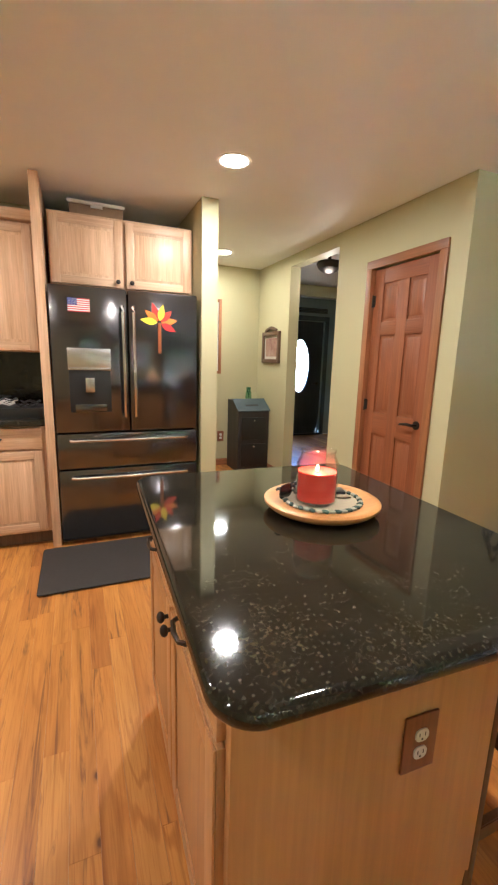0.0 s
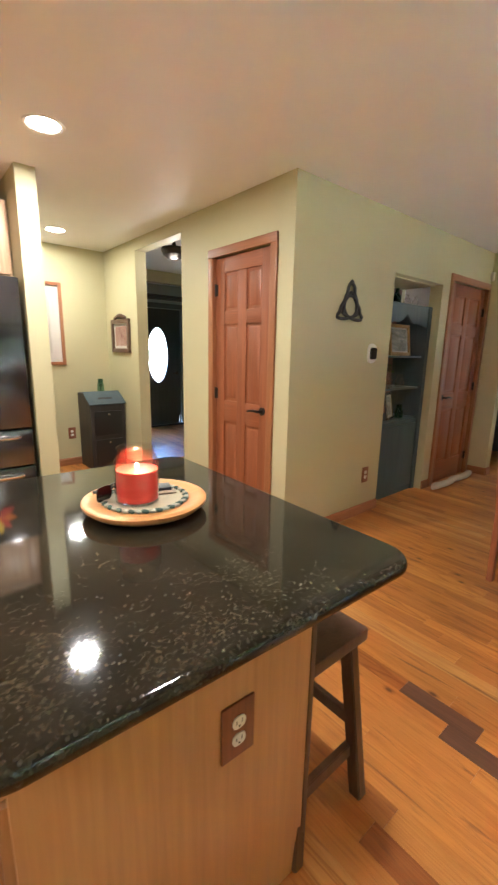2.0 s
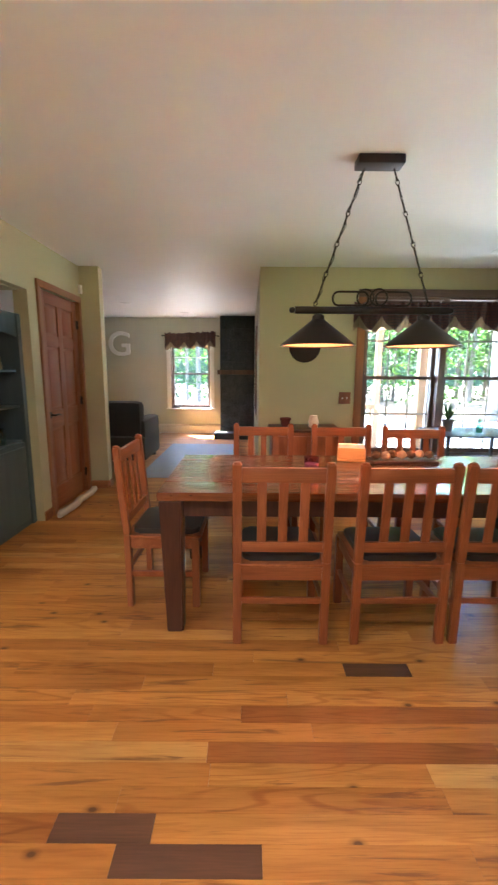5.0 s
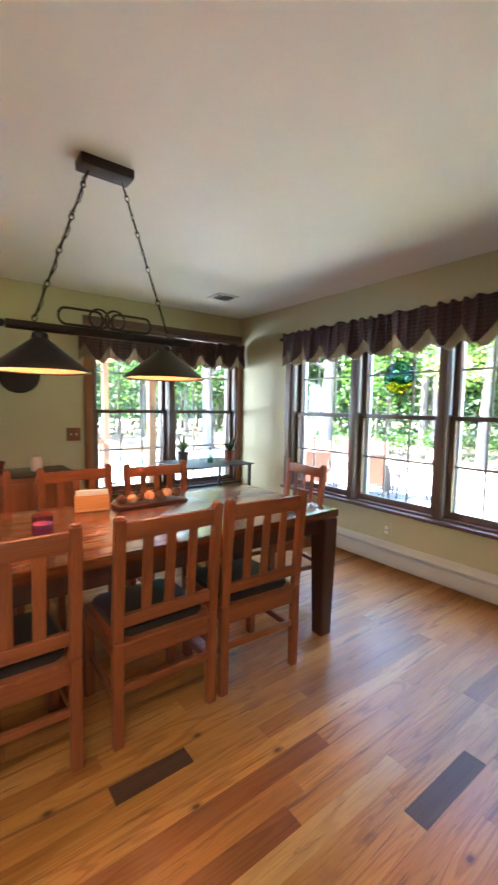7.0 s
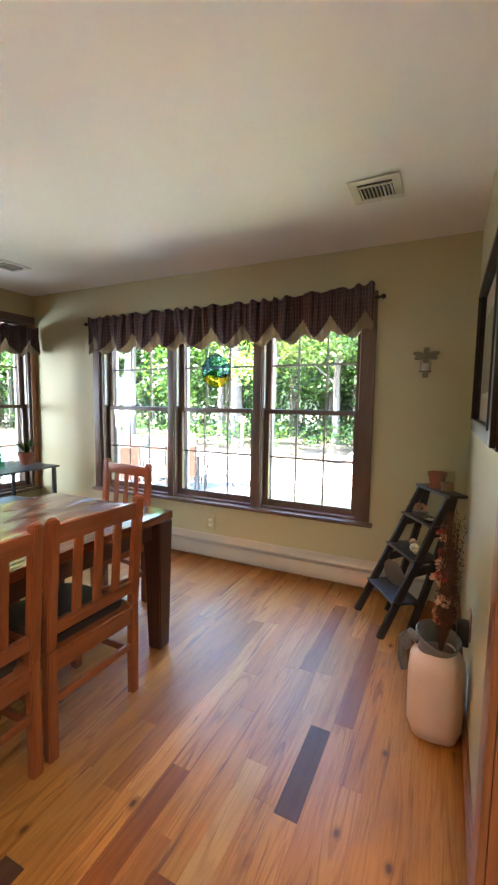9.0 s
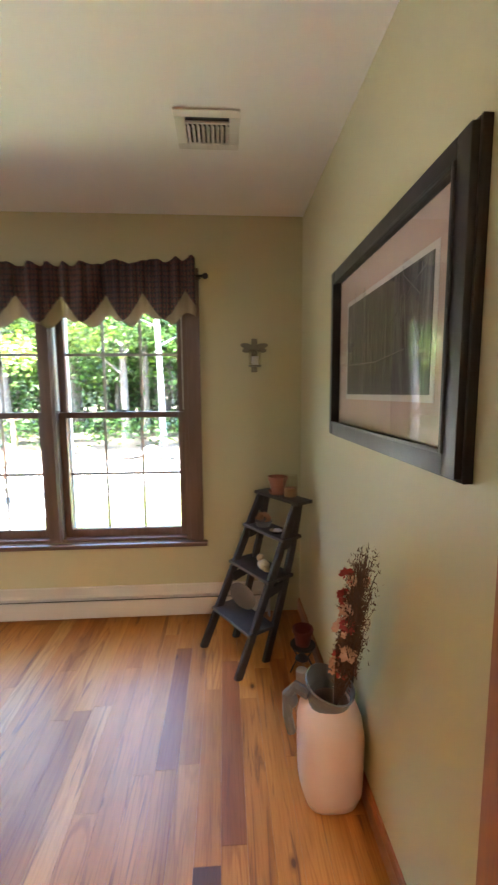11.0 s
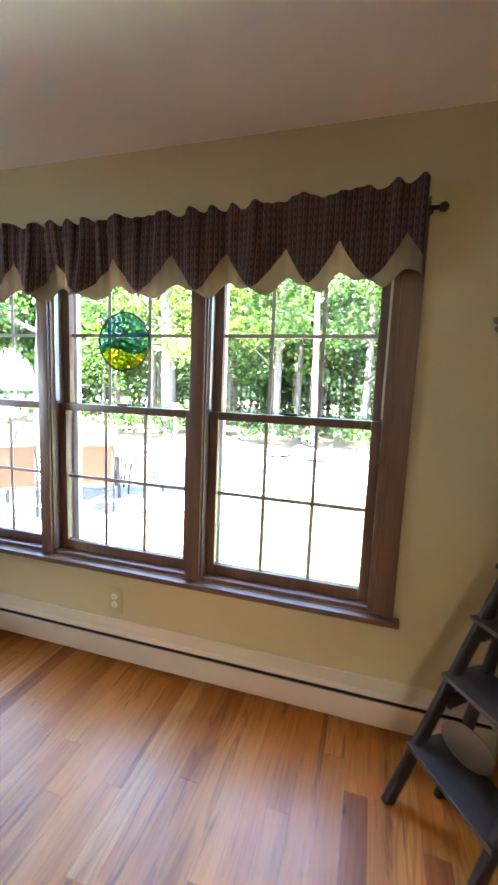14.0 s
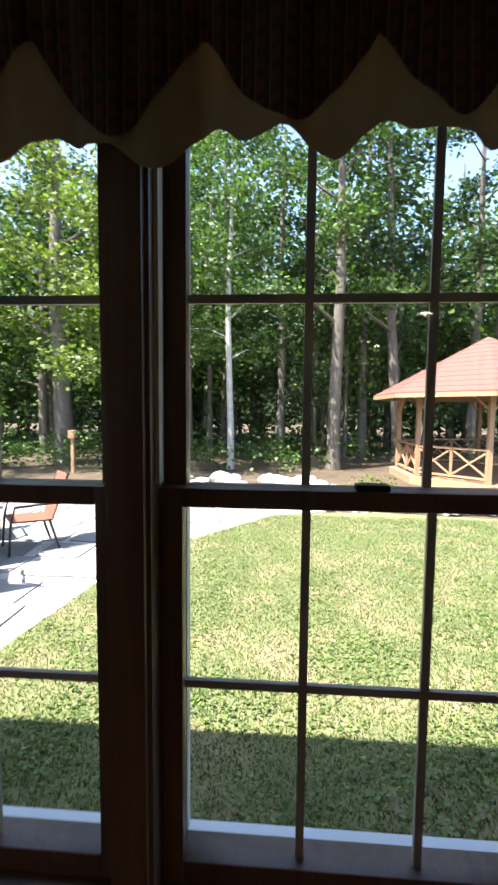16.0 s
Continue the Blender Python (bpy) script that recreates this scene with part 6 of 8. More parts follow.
part("box_body", BX(0, 0, 0, 0.36, 0.28, 0.09, bevel=0.003), paint("brown_cardboard", (0.25, 0.17, 0.1), 0.85, 0.1), bx)
part("lid", BX(-0.012, -0.012, 0.09, 0.372, 0.292, 0.112, bevel=0.004), WHITEP, bx)
part("lid_tab", BX(0.14, -0.016, 0.068, 0.22, -0.0125, 0.09, bevel=0.002), WHITEP, bx)
ty = thing("dish_tray", (-0.42, 3.68, 0.9105), "dark tray with coiled cables and yellow cloth on the worktop", "tray")
bm = B()
slab(bm, rounded(0, 0, 0.43, 0.30, 0.03), 0.0, 0.07, 0.006)
part("tray_body", bm, BLACKP, ty)
for k in range(5):
    bm = B()
    rr = random.Random(k)
    c = (0.24 + rr.uniform(-0.08, 0.12), 0.10 + rr.uniform(-0.04, 0.06))
    tube(bm, [(c[0] + (0.06 + 0.01 * math.sin(j * 3)) * math.cos(j * math.tau / 14), c[1] + 0.05 * math.sin(j * math.tau / 14), 0.078 + 0.012 * k + 0.008 * math.sin(j * 2)) for j in range(14)], 0.005, 6, closed=True)
    part("coil", bm, WHITEP if k % 2 else BLACKP, ty)
bm = B()
blob(bm, (0.10, 0.09, 0.085), 0.05, 1.3, 0.8, 0.4, 0.5)
part("yellow_cloth", bm, cloth("yellow_rag", (0.6, 0.42, 0.03)), ty, "crumpled yellow cloth")

# ---- hall ----
frame_picture(pose(1.90, 5.44, 1.17, 0, 0, 180), 0.62, 0.88, 0.035, 0.025, [(0.0, PAPER), (0.10, print_mat("pale_hall_print", [(0.3, (0.4, 0.38, 0.33)), (0.7, (0.62, 0.6, 0.55))], 4))], "tall red brown framed pale print on the hall wall", material=TRIM)
sp_ = frame_picture(pose(NX, 4.80, 1.32, 0, 0, 90), 0.46, 0.36, 0.045, 0.03, [(0.0, PAPER), (0.03, print_mat("rosy_print", [(0.3, (0.2, 0.06, 0.05)), (0.7, (0.5, 0.33, 0.28))], 6))], "small dark framed rosy print with a carved crest", material=STOOLW)
cr = B()
for k in range(7):
    blob(cr, (0.10 + 0.043 * k, 0.02, 0.375 + 0.025 * math.sin(math.pi * k / 6)), 0.026, 1.1, 0.5, 0.8, 0.4)
part("crest", cr, STOOLW, sp_, "dark carved crest")
bn = thing("storage_bin", (1.99, 5.02, 0), "dark grey slant-top wooden vegetable bin with two drawers", "bin")
bm = B()
a = [(0, 0.0), (0.38, 0.0), (0.38, 0.86), (0.20, 0.86), (0, 0.74)]
l_, r_ = [bm.verts.new((0, y, z)) for y, z in a], [bm.verts.new((0.40, y, z)) for y, z in a]
bm.faces.new(l_)
bm.faces.new(r_[::-1])
for i in range(5):
    bm.faces.new((l_[i], l_[(i + 1) % 5], r_[(i + 1) % 5], r_[i]))
bmesh.ops.bevel(bm, geom=bm.edges[:], offset=0.004, segments=1, affect='EDGES')
part("body", bm, BLACKW, bn)
lid = part("lid", BX(-0.01, 0, 0, 0.41, 0.245, 0.015, bevel=0.003), TEALW, bn)
lid.matrix_basis = Matrix.Translation((0, -0.015, 0.742)) @ pose(0, 0, 0, 31, 0, 0)
part("lid_slot", BX(0.12, 0.09, 0.0155, 0.28, 0.12, 0.018), BLACKP, lid)
for z in (0.08, 0.40):
    dd = part("drawer", BX(0.04, -0.012, z, 0.36, -0.001, z + 0.27, bevel=0.003), BLACKP, bn)
    kb = B()
    blob(kb, (0.20, -0.024, z + 0.235), 0.014)
    part("knob", kb, STEEL, dd, "small steel knob")
gj = thing("glass_jar", (2.24, 5.33, 0.861), "small dark glass jar on the bin", "jar")
part("jar_body", lathe(B(), [(0, 0), (0.035, 0.0), (0.04, 0.02), (0.036, 0.09), (0.028, 0.11), (0.03, 0.15), (0.026, 0.15), (0.024, 0.11), (0, 0.01)], 20), GREENG, gj)
dmf = thing("dome_ceiling_light", (2.66, 4.30, H), "dark bronze dome ceiling light in the foyer", "ceiling light")
part("dome", lathe(B(), [(0, -0.21), (0.06, -0.2), (0.11, -0.165), (0.13, -0.12), (0.12, -0.10), (0.02, -0.09), (0.015, 0.0), (0, 0)], 28), BRONZE, dmf)
lamp("foyer_lamp", 'POINT', pose(2.66, 4.30, H - 0.26), 0.08, (1.0, 0.82, 0.6), 0.06)
tv = thing("transom_grille", (3.74, 7.085, 2.19), "dark slotted grille above the front door", "grille")
part("grille_body", BX(0, 0, 0, 0.72, 0.014, 0.085, bevel=0.003), BLACKP, tv)
for k in range(3):
    part("slat", BX(0.01, -0.006, 0.012 + k * 0.026, 0.71, 0.0, 0.02 + k * 0.026), TEALW, tv)

# ---- sage wall ----
kn = B()
R = 0.098
for k in range(3):
    a = math.pi / 2 + k * math.tau / 3
    tipv = Vector((math.cos(a), 0, math.sin(a)))
    sdv = Vector((-math.sin(a), 0, math.cos(a)))
    L = 0.175 if k == 0 else 0.165
    pts = []
    for j in range(25):
        t = j / 24 * 2 - 1
        pts.append(tipv * (L - (L + 0.055) * abs(t) ** 1.5) + sdv * 0.085 * math.sin(t * math.pi * 0.5) * (1 - 0.35 * (1 - abs(t))) + Vector((0, 0.004 * math.sin(j * 1.3), 0)))
    tube(kn, pts, 0.012, 8)
tube(kn, [(0.072 * math.cos(k * math.tau / 30), 0.003, 0.072 * math.sin(k * math.tau / 30)) for k in range(30)], 0.009, 8, closed=True)
solid("knot_wall_plaque", kn, paint("dark_slate_resin", (0.06, 0.065, 0.065), 0.6, 0.2, 20), "dark grey interlaced trinity knot plaque on the sage wall", "wall plaque", at=pose(2.99, NY - 0.016, 1.69, 0, 0, 180))
th = thing("thermostat", pose(3.327, NY, 1.36, 0, 0, 180), "oval white thermostat with a dark round screen", "thermostat")
q = rounded(-0.06, -0.078, 0.06, 0.078, 0.058, 8)
bm = B()
a = [bm.verts.new((x, 0, z)) for x, z in q]
b = [bm.verts.new((x * 0.95, 0.012, z * 0.95)) for x, z in q]
bm.faces.new(b)
for i in range(len(q)):
    bm.faces.new((a[i], a[(i + 1) % len(q)], b[(i + 1) % len(q)], b[i]))
part("back_plate", bm, WHITEP, th)
q = rounded(-0.038, -0.048, 0.038, 0.048, 0.02, 6)
bm = B()
a = [bm.verts.new((x, 0.012, z)) for x, z in q]
b = [bm.verts.new((x * 0.94, 0.026, z * 0.94)) for x, z in q]
bm.faces.new(b)
for i in range(len(q)):
    bm.faces.new((a[i], a[(i + 1) % len(q)], b[(i + 1) % len(q)], b[i]))
part("screen", bm, SMOKE, th, "dark glossy screen")
sn = thing("alarm_sensor", pose(5.485, NY, 2.20, 0, 0, 180), "small white alarm sensor on the wall", "sensor")
part("sensor_body", BX(-0.025, 0, -0.045, 0.025, 0.03, 0.045, bevel=0.008), WHITEP, sn)
ds = thing("draft_stopper", (4.43, NY - 0.115, 0.0), "white fabric draft stopper lying before the door", "draft stopper")
bm = B()
tube(bm, [(0.93 * k / 16, 0.012 * math.sin(k * 0.9), 0.036 + 0.003 * math.sin(k * 1.7)) for k in range(17)], [0.02] + [0.034 + 0.003 * math.sin(k * 2.3) for k in range(15)] + [0.02], 12)
part("roll", bm, cloth("white_ticking", (0.62, 0.58, 0.52)), ds, smooth=60)

# the built-in niche
nc = thing("display_cabinet", (3.575, NY + 0.07, 0), "slate blue built-in cabinet with open shelves and scalloped valance", "cabinet")
NW, ND = 0.825, 0.34
NB = wood("red_brown_shelf_back", (0.10, 0.04, 0.03), (0.2, 0.09, 0.06), axis=2, rough=0.5)
for q, nm, mm in (((0.004, 0.002, 0, 0.02, ND, 1.998), "side_panel", TEALW), ((NW - 0.06, 0.002, 0, NW - 0.004, ND, 1.80), "side_panel", TEALW), ((0.004, ND, 0, NW - 0.004, ND + 0.02, 1.998), "back_panel", NB),
                  ((0.004, 0.002, 1.99, NW - 0.004, ND, 1.999), "top_panel", WALL)):
    part(nm, BX(*q), mm, nc)
for z in (0.755, 1.05, 1.345, 1.80):
    part("shelf", BX(0.021, 0.04 if z < 1.7 else 0.01, z - 0.018, NW - (0.061 if z < 1.7 else 0.005), ND - 0.001, z, bevel=0.002), TEALW, nc)
part("plinth", BX(0.021, 0.02, 0.0, NW - 0.061, 0.06, 0.735), TEALW, nc)
lowd = part("door", BX(0.05, 0.002, 0.06, NW - 0.09, 0.02, 0.70, bevel=0.004), TEALW, nc)
bm = B()
tops, lows = [], []
x0, x1 = 0.021, NW - 0.061
n = 40
for i in range(n + 1):
    u = i / n
    x = x0 + (x1 - x0) * u
    c = abs(2 * u - 1)
    low = 1.61 + 0.03 * (1 - abs(2 * ((c * 1.0) % 1) - 1)) + (0.10 * max(0, 1 - c / 0.42) ** 1.6)
    tops.append((x, 1.782))
    lows.append((x, low))
f0 = [bm.verts.new((x, 0.012, z)) for x, z in tops + lows[::-1]]
f = bm.faces.new(f0)
r = bmesh.ops.extrude_face_region(bm, geom=[f])
for v in r["geom"]:
    if isinstance(v, bmesh.types.BMVert):
        v.co.y += 0.018
part("scalloped_valance", bm, TEALW, nc, "scalloped wooden valance")


def bottle(m, r, h, material, label, neck=0.4):
    b = thing("glass_bottle", m, label, "bottle", "glass bottles in the niche")
    part("bottle_body", lathe(B(), [(0, 0), (r, 0.0), (r * 1.02, 0.01), (r, h * 0.55), (r * neck, h * 0.72), (r * neck, h * 0.95), (r * neck * 1.25, h), (r * neck * 0.8, h), (r * neck * 0.8, h * 0.72), (r * 0.9, h * 0.54), (r * 0.9, 0.012), (0, 0.006)], 18), material, b)
    return b


for x, y, r, h, mm, lb in ((0.14, 0.16, 0.04, 0.12, JARG, "clear glass bottle on the top shelf"), (0.24, 0.2, 0.045, 0.16, GREENG, "green glass bottle on the top shelf"), (0.33, 0.14, 0.03, 0.10, GREENG, "green glass bottle on the top shelf"),
                       (0.45, 0.2, 0.04, 0.15, GREENG, "green glass bottle on the top shelf"), (0.55, 0.15, 0.035, 0.1, JARG, "clear glass bottle on the top shelf"), (0.64, 0.12, 0.03, 0.09, JARG, "clear glass bottle on the top shelf")):
    bottle(Matrix.Translation((3.575 + x, NY + y + 0.04, 1.8005)), r, h, mm, lb)
ph = print_mat("landscape_print", [(0.3, (0.12, 0.14, 0.12)), (0.5, (0.35, 0.38, 0.38)), (0.7, (0.7, 0.72, 0.74))], 3, (1, 1, 3))
frame_picture(pose(4.27, NY + 0.20, 1.3455, 8, 0, 180), 0.36, 0.29, 0.03, 0.02, [(0.0, PAPER), (0.015, ph)], "small gilt framed landscape on the niche shelf", material=wood("gilt_frame", (0.25, 0.15, 0.05), (0.45, 0.3, 0.12)))
frame_picture(pose(4.02, NY + 0.17, 0.7555, 10, 0, 195), 0.2, 0.25, 0.02, 0.015, [(0.0, PAPER), (0.02, ph)], "small silver framed photograph on the niche shelf", material=STEEL)
for x, y, z, r, h, mm, lb in ((0.24, 0.09, 1.0505, 0.05, 0.16, JARG, "clear glass vase on the niche shelf"), (0.52, 0.12, 1.0505, 0.045, 0.12, JARG, "clear glass jug on the niche shelf"), (0.50, 0.09, 0.7555, 0.04, 0.13, GREENG, "green glass tumbler on the niche shelf")):
    bottle(Matrix.Translation((3.575 + x, NY + y + 0.05, z)), r, h, mm, lb, 0.7)
sp2 = thing("dark_figurine", (3.76, NY + 0.16, 1.3455), "dark slim figurine on the niche shelf", "figurine")
part("figure", lathe(B(), [(0, 0), (0.03, 0), (0.032, 0.01), (0.015, 0.03), (0.025, 0.08), (0.012, 0.12), (0.018, 0.15), (0, 0.17)], 16), IRON, sp2)
sprig = thing("leafy_sprig", (3.815, NY + 0.14, 1.20), "small leafy sprig in a glass vase", "plant")
bm = B()
for k in range(60):
    d = Vector((r5.gauss(0, 1), r5.gauss(0, 0.7), abs(r5.gauss(0.2, 0.8)))).normalized() * r5.uniform(0.02, 0.09)
    s = d.cross(Vector((0.1, 0.9, 0.4))).normalized() * 0.007
    bm.faces.new([bm.verts.new(v) for v in (d * 0.6, d * 0.8 + s, d, d * 0.8 - s)])
part("leaves", bm, LEAFD, sprig, smooth=0)

# ---- on the dining table ----
pj = thing("candle_tumbler", (3.20, 0.20, 0.759), "mauve glass candle tumbler on the dining table", "candle holder")
part("tumbler", lathe(B(), [(0, 0), (0.04, 0), (0.046, 0.1), (0.043, 0.1), (0.038, 0.008), (0, 0.006)], 24), glass("mauve_glass", (0.8, 0.6, 0.75), 1.5), pj)
part("wax", lathe(B(), [(0, 0.007), (0.037, 0.009), (0.041, 0.06), (0, 0.06)], 20), paint("mauve_wax", (0.4, 0.2, 0.3), 0.5), pj)
nh = thing("napkin_holder", pose(3.56, -0.12, 0.759, 0, 0, 80), "tan wooden napkin holder with paper napkins", "napkin holder")
part("base", BX(-0.09, -0.035, 0, 0.09, 0.035, 0.012, bevel=0.002), PLATE, nh)
part("napkins", BX(-0.085, -0.02, 0.0125, 0.085, 0.02, 0.115, bevel=0.004), PAPER, nh)
for y in (-0.032, 0.024):
    part("side", BX(-0.09, y, 0.0125, 0.09, y + 0.008, 0.09, bevel=0.002), PLATE, nh)
cb_ = thing("centrepiece_tray", (3.52, -0.45, 0.759), "long wooden tray with gourds and pine cones", "tray")
bm = B()
slab(bm, rounded(-0.07, -0.22, 0.07, 0.22, 0.02, 4), 0.0, 0.02, 0.003)
part("tray_board", bm, TABLEL, cb_)
for k in range(7):
    bm = B()
    c = (r5.uniform(-0.03, 0.03), -0.18 + 0.06 * k, 0.05)
    blob(bm, c, 0.032, 1, 1, 0.85, 0.2)
    rod(bm, (c[0], c[1], 0.07), (c[0] + 0.006, c[1], 0.095), 0.004, 6)
    part("gourd" if k % 2 else "pine_cone", bm, FPEACH if k % 2 else SEEDH, cb_)
dt = thing("serving_dish", (3.05, 0.45, 0.759), "flat pale stone coaster on the table", "coaster")
part("disc", lathe(B(), [(0, 0), (0.05, 0), (0.05, 0.008), (0, 0.008)], 24), CERAMIC, dt)

# ---- end wall of the dining room ----
ck = thing("wall_clock", pose(EX, -0.04, 1.62, 0, 0, 90), "round dark metal wall plate on the sage wall", "wall decoration")
bm = lathe(B(), [(0, 0.0), (0.16, 0.0), (0.175, 0.01), (0.17, 0.022), (0.14, 0.012), (0, 0.016)], 40)
for v in bm.verts:
    v.co = Vector((v.co.x, v.co.z, v.co.y))
part("disc", bm, BRONZE, ck)
sw = thing("light_switch", pose(EX, -0.5, 1.06, 0, 0, 90), "brown wooden switch plate with two switches", "switch")
part("cover_plate", BX(-0.065, 0, -0.065, 0.065, 0.007, 0.065, bevel=0.003), WOODPLATE, sw)
for x in (-0.025, 0.025):
    part("toggle", BX(x - 0.005, 0.007, -0.012, x + 0.005, 0.016, 0.012, bevel=0.002), WHITEP, sw)
stb = thing("side_table", (4.98, -1.70, 0), "dark slatted metal side table under the window", "side table")
part("top_frame", BX(-0.32, -0.42, 0.745, 0.32, 0.42, 0.76, bevel=0.004), BLACKW, stb)
for sx in (-1, 1):
    for sy in (-1, 1):
        part("leg", bar(B(), (sx * 0.29, sy * 0.38, 0.0), (sx * 0.29, sy * 0.38, 0.745), 0.03, 0.03, 0.003), BLACKW, stb)
part("shelf", BX(-0.29, -0.38, 0.40, 0.29, 0.38, 0.415), BLACKW, stb)


def house_plant(m, r, h, label, spiky=True, potmat=None):
    p = thing("house_plant", m, label, "plant")
    part("pot", lathe(B(), [(0, 0), (r * 0.7, 0), (r, h * 0.9), (r * 1.08, h), (r * 0.95, h), (r * 0.85, h * 0.85), (0, h * 0.85)], 24), potmat or TERRA, p)
    bm = B()
    rr = random.Random(int(r * 1000))
    for k in range(16):
        a = rr.uniform(0, math.tau)
        L = rr.uniform(0.12, 0.26)
        out = rr.uniform(0.2, 0.8)
        prev = None
        for j in range(6):
            t = j / 5
            c = Vector((math.cos(a) * L * out * t, math.sin(a) * L * out * t, h * 0.85 + L * (t - 0.45 * out * t * t)))
            wd = 0.012 * math.sin(math.pi * min(1, t + 0.15)) + 0.001
            s = Vector((-math.sin(a), math.cos(a), 0)) * wd
            cur = (bm.verts.new(c - s), bm.verts.new(c + s))
            if prev:
                bm.faces.new((prev[0], prev[1], cur[1], cur[0]))
            prev = cur
    part("leaves", bm, LEAFD, p, smooth=60)
    return p


house_plant(Matrix.Translation((4.95, -2.0, 0.7605)), 0.07, 0.11, "spiky green house plant in a terracotta pot")
house_plant(Matrix.Translation((5.0, -1.45, 0.7605)), 0.06, 0.12, "leafy house plant in a dark pot", potmat=GREYC)
for y, mm, lb in ((-1.62, JARG, "clear glass bottle on the side table"), (-1.72, GREENG, "green glass bottle on the side table"), (-1.82, JARG, "clear glass bottle on the side table")):
    bb_ = bottle(Matrix.Translation((4.9, y, 0.7605)), 0.03, 0.16, mm, lb)
    bb_["group"] = "glass bottles on the side table"
lo = thing("low_cabinet", (5.20, -0.02, 0), "low dark red cabinet against the sage wall", "cabinet")
part("body", BX(-0.22, -0.35, 0.0, 0.25, 0.35, 0.74, bevel=0.004), CHAIRW, lo)
part("top", BX(-0.24, -0.37, 0.741, 0.25, 0.37, 0.765, bevel=0.004), TABLEL, lo)
for s in (-1, 1):
    part("door", BX(-0.234, 0.01 if s > 0 else -0.33, 0.08, -0.2205, 0.33 if s > 0 else -0.01, 0.70, bevel=0.003), CHAIRW, lo)
pot(Matrix.Translation((5.18, 0.18, 0.7655)), 0.055, 0.10, REDPOT, "red glazed pot on the low cabinet")
jr = thing("glass_jar", (5.2, -0.12, 0.7655), "pale ceramic jar on the low cabinet", "jar")
part("jar_body", lathe(B(), [(0, 0), (0.045, 0), (0.055, 0.06), (0.04, 0.11), (0.042, 0.125), (0, 0.125)], 24), CERAMIC, jr)

# ---- living room ----
sf = thing("sofa", (6.55, 2.02, 0), "dark charcoal upholstered recliner sofa", "sofa")
part("base", BX(0, 0, 0.08, 0.95, 1.9, 0.42, bevel=0.04), SOFA, sf)
part("back", BX(0.0, 0.05, 0.42, 0.28, 1.85, 0.92, bevel=0.09), SOFA, sf)
for y in (0, 1.68):
    part("arm", BX(0.05, y, 0.25, 0.98, y + 0.22, 0.66, bevel=0.07), SOFA, sf)
for k in range(2):
    part("seat_cushion", BX(0.28, 0.23 + k * 0.725, 0.42, 0.97, 0.94 + k * 0.725, 0.56, bevel=0.05), SOFA, sf)
for x in (0.06, 0.86):
    for y in (0.06, 1.78):
        part("foot", BX(x, y, 0, x + 0.06, y + 0.06, 0.08), BLACKW, sf)
rug = B()
slab(rug, rounded(5.95, 0.80, 8.40, 1.98, 0.03, 3), 0.0005, 0.012, 0.004)
solid("area_rug", rug, RUG, "pale blue woven rug on the living room floor", "rug")
gtr = bpy.data.curves.new("letter_g", 'FONT')
gtr.body = "G"
gtr.size, gtr.extrude, gtr.bevel_depth = 0.70, 0.02, 0.006
gl_ = new("wall_letter", gtr)
gl_.matrix_basis = pose(9.74, 3.55, 1.66, 90, 0, -90)
gtr.materials.append(WHITEP)
tagged(gl_, "large off-white wooden letter G on the living room wall", "wall letter")
fp_ = thing("fireplace", (9.77, 0.455, 0), "dark stone fireplace with a wooden mantel", "fireplace")
DKST = ground_mat("dark_fieldstone", [(0.3, (0.025, 0.028, 0.028)), (0.7, (0.075, 0.078, 0.075))], 6, 40, 0.85, 0.5)
part("chimney_breast", BX(-0.38, 0.002, 0, -0.004, 0.70, 2.436), DKST, fp_)
rs = random.Random(6)
for r in range(11):
    y = 0.01
    while y < 0.66:
        w = min(rs.uniform(0.10, 0.26), 0.69 - y)
        bm = BX(-0.405 - rs.uniform(0, 0.015), y, 0.02 + r * 0.217, -0.379, y + w - 0.012, 0.02 + r * 0.217 + 0.2, bevel=0.012)
        part("stone", bm, DKST, fp_)
        y += w
part("mantel", BX(-0.52, 0.002, 1.28, -0.38, 0.75, 1.37, bevel=0.008), STOOLW, fp_)
part("hearth", BX(-0.80, 0.002, 0, -0.405, 0.80, 0.12, bevel=0.01), DKST, fp_)

# ---- outdoors ----
G = GROUND
gm = B()
bmesh.ops.create_grid(gm, x_segments=8, y_segments=8, size=600)
solid("ground", gm, FOREST, "leaf-strewn ground reaching the woods", "ground", kind="structure", smooth=0, at=Matrix.Translation((4, -4, G - 0.04)))
LAWN_EDGE = [(-14, -2.75), (4.75, -2.75), (4.75, -4.8), (4.5, -6.3), (3.85, -7.7), (2.6, -9.3), (0.9, -9.75), (-1.3, -9.4), (-5, -10.2), (-14, -11)]
lw = B()
slab(lw, LAWN_EDGE[::-1], G - 0.03, G)
solid("lawn", lw, LAWN, "sunlit green lawn with clover and dry patches", "lawn", kind="structure", smooth=0)

rg = random.Random(21)


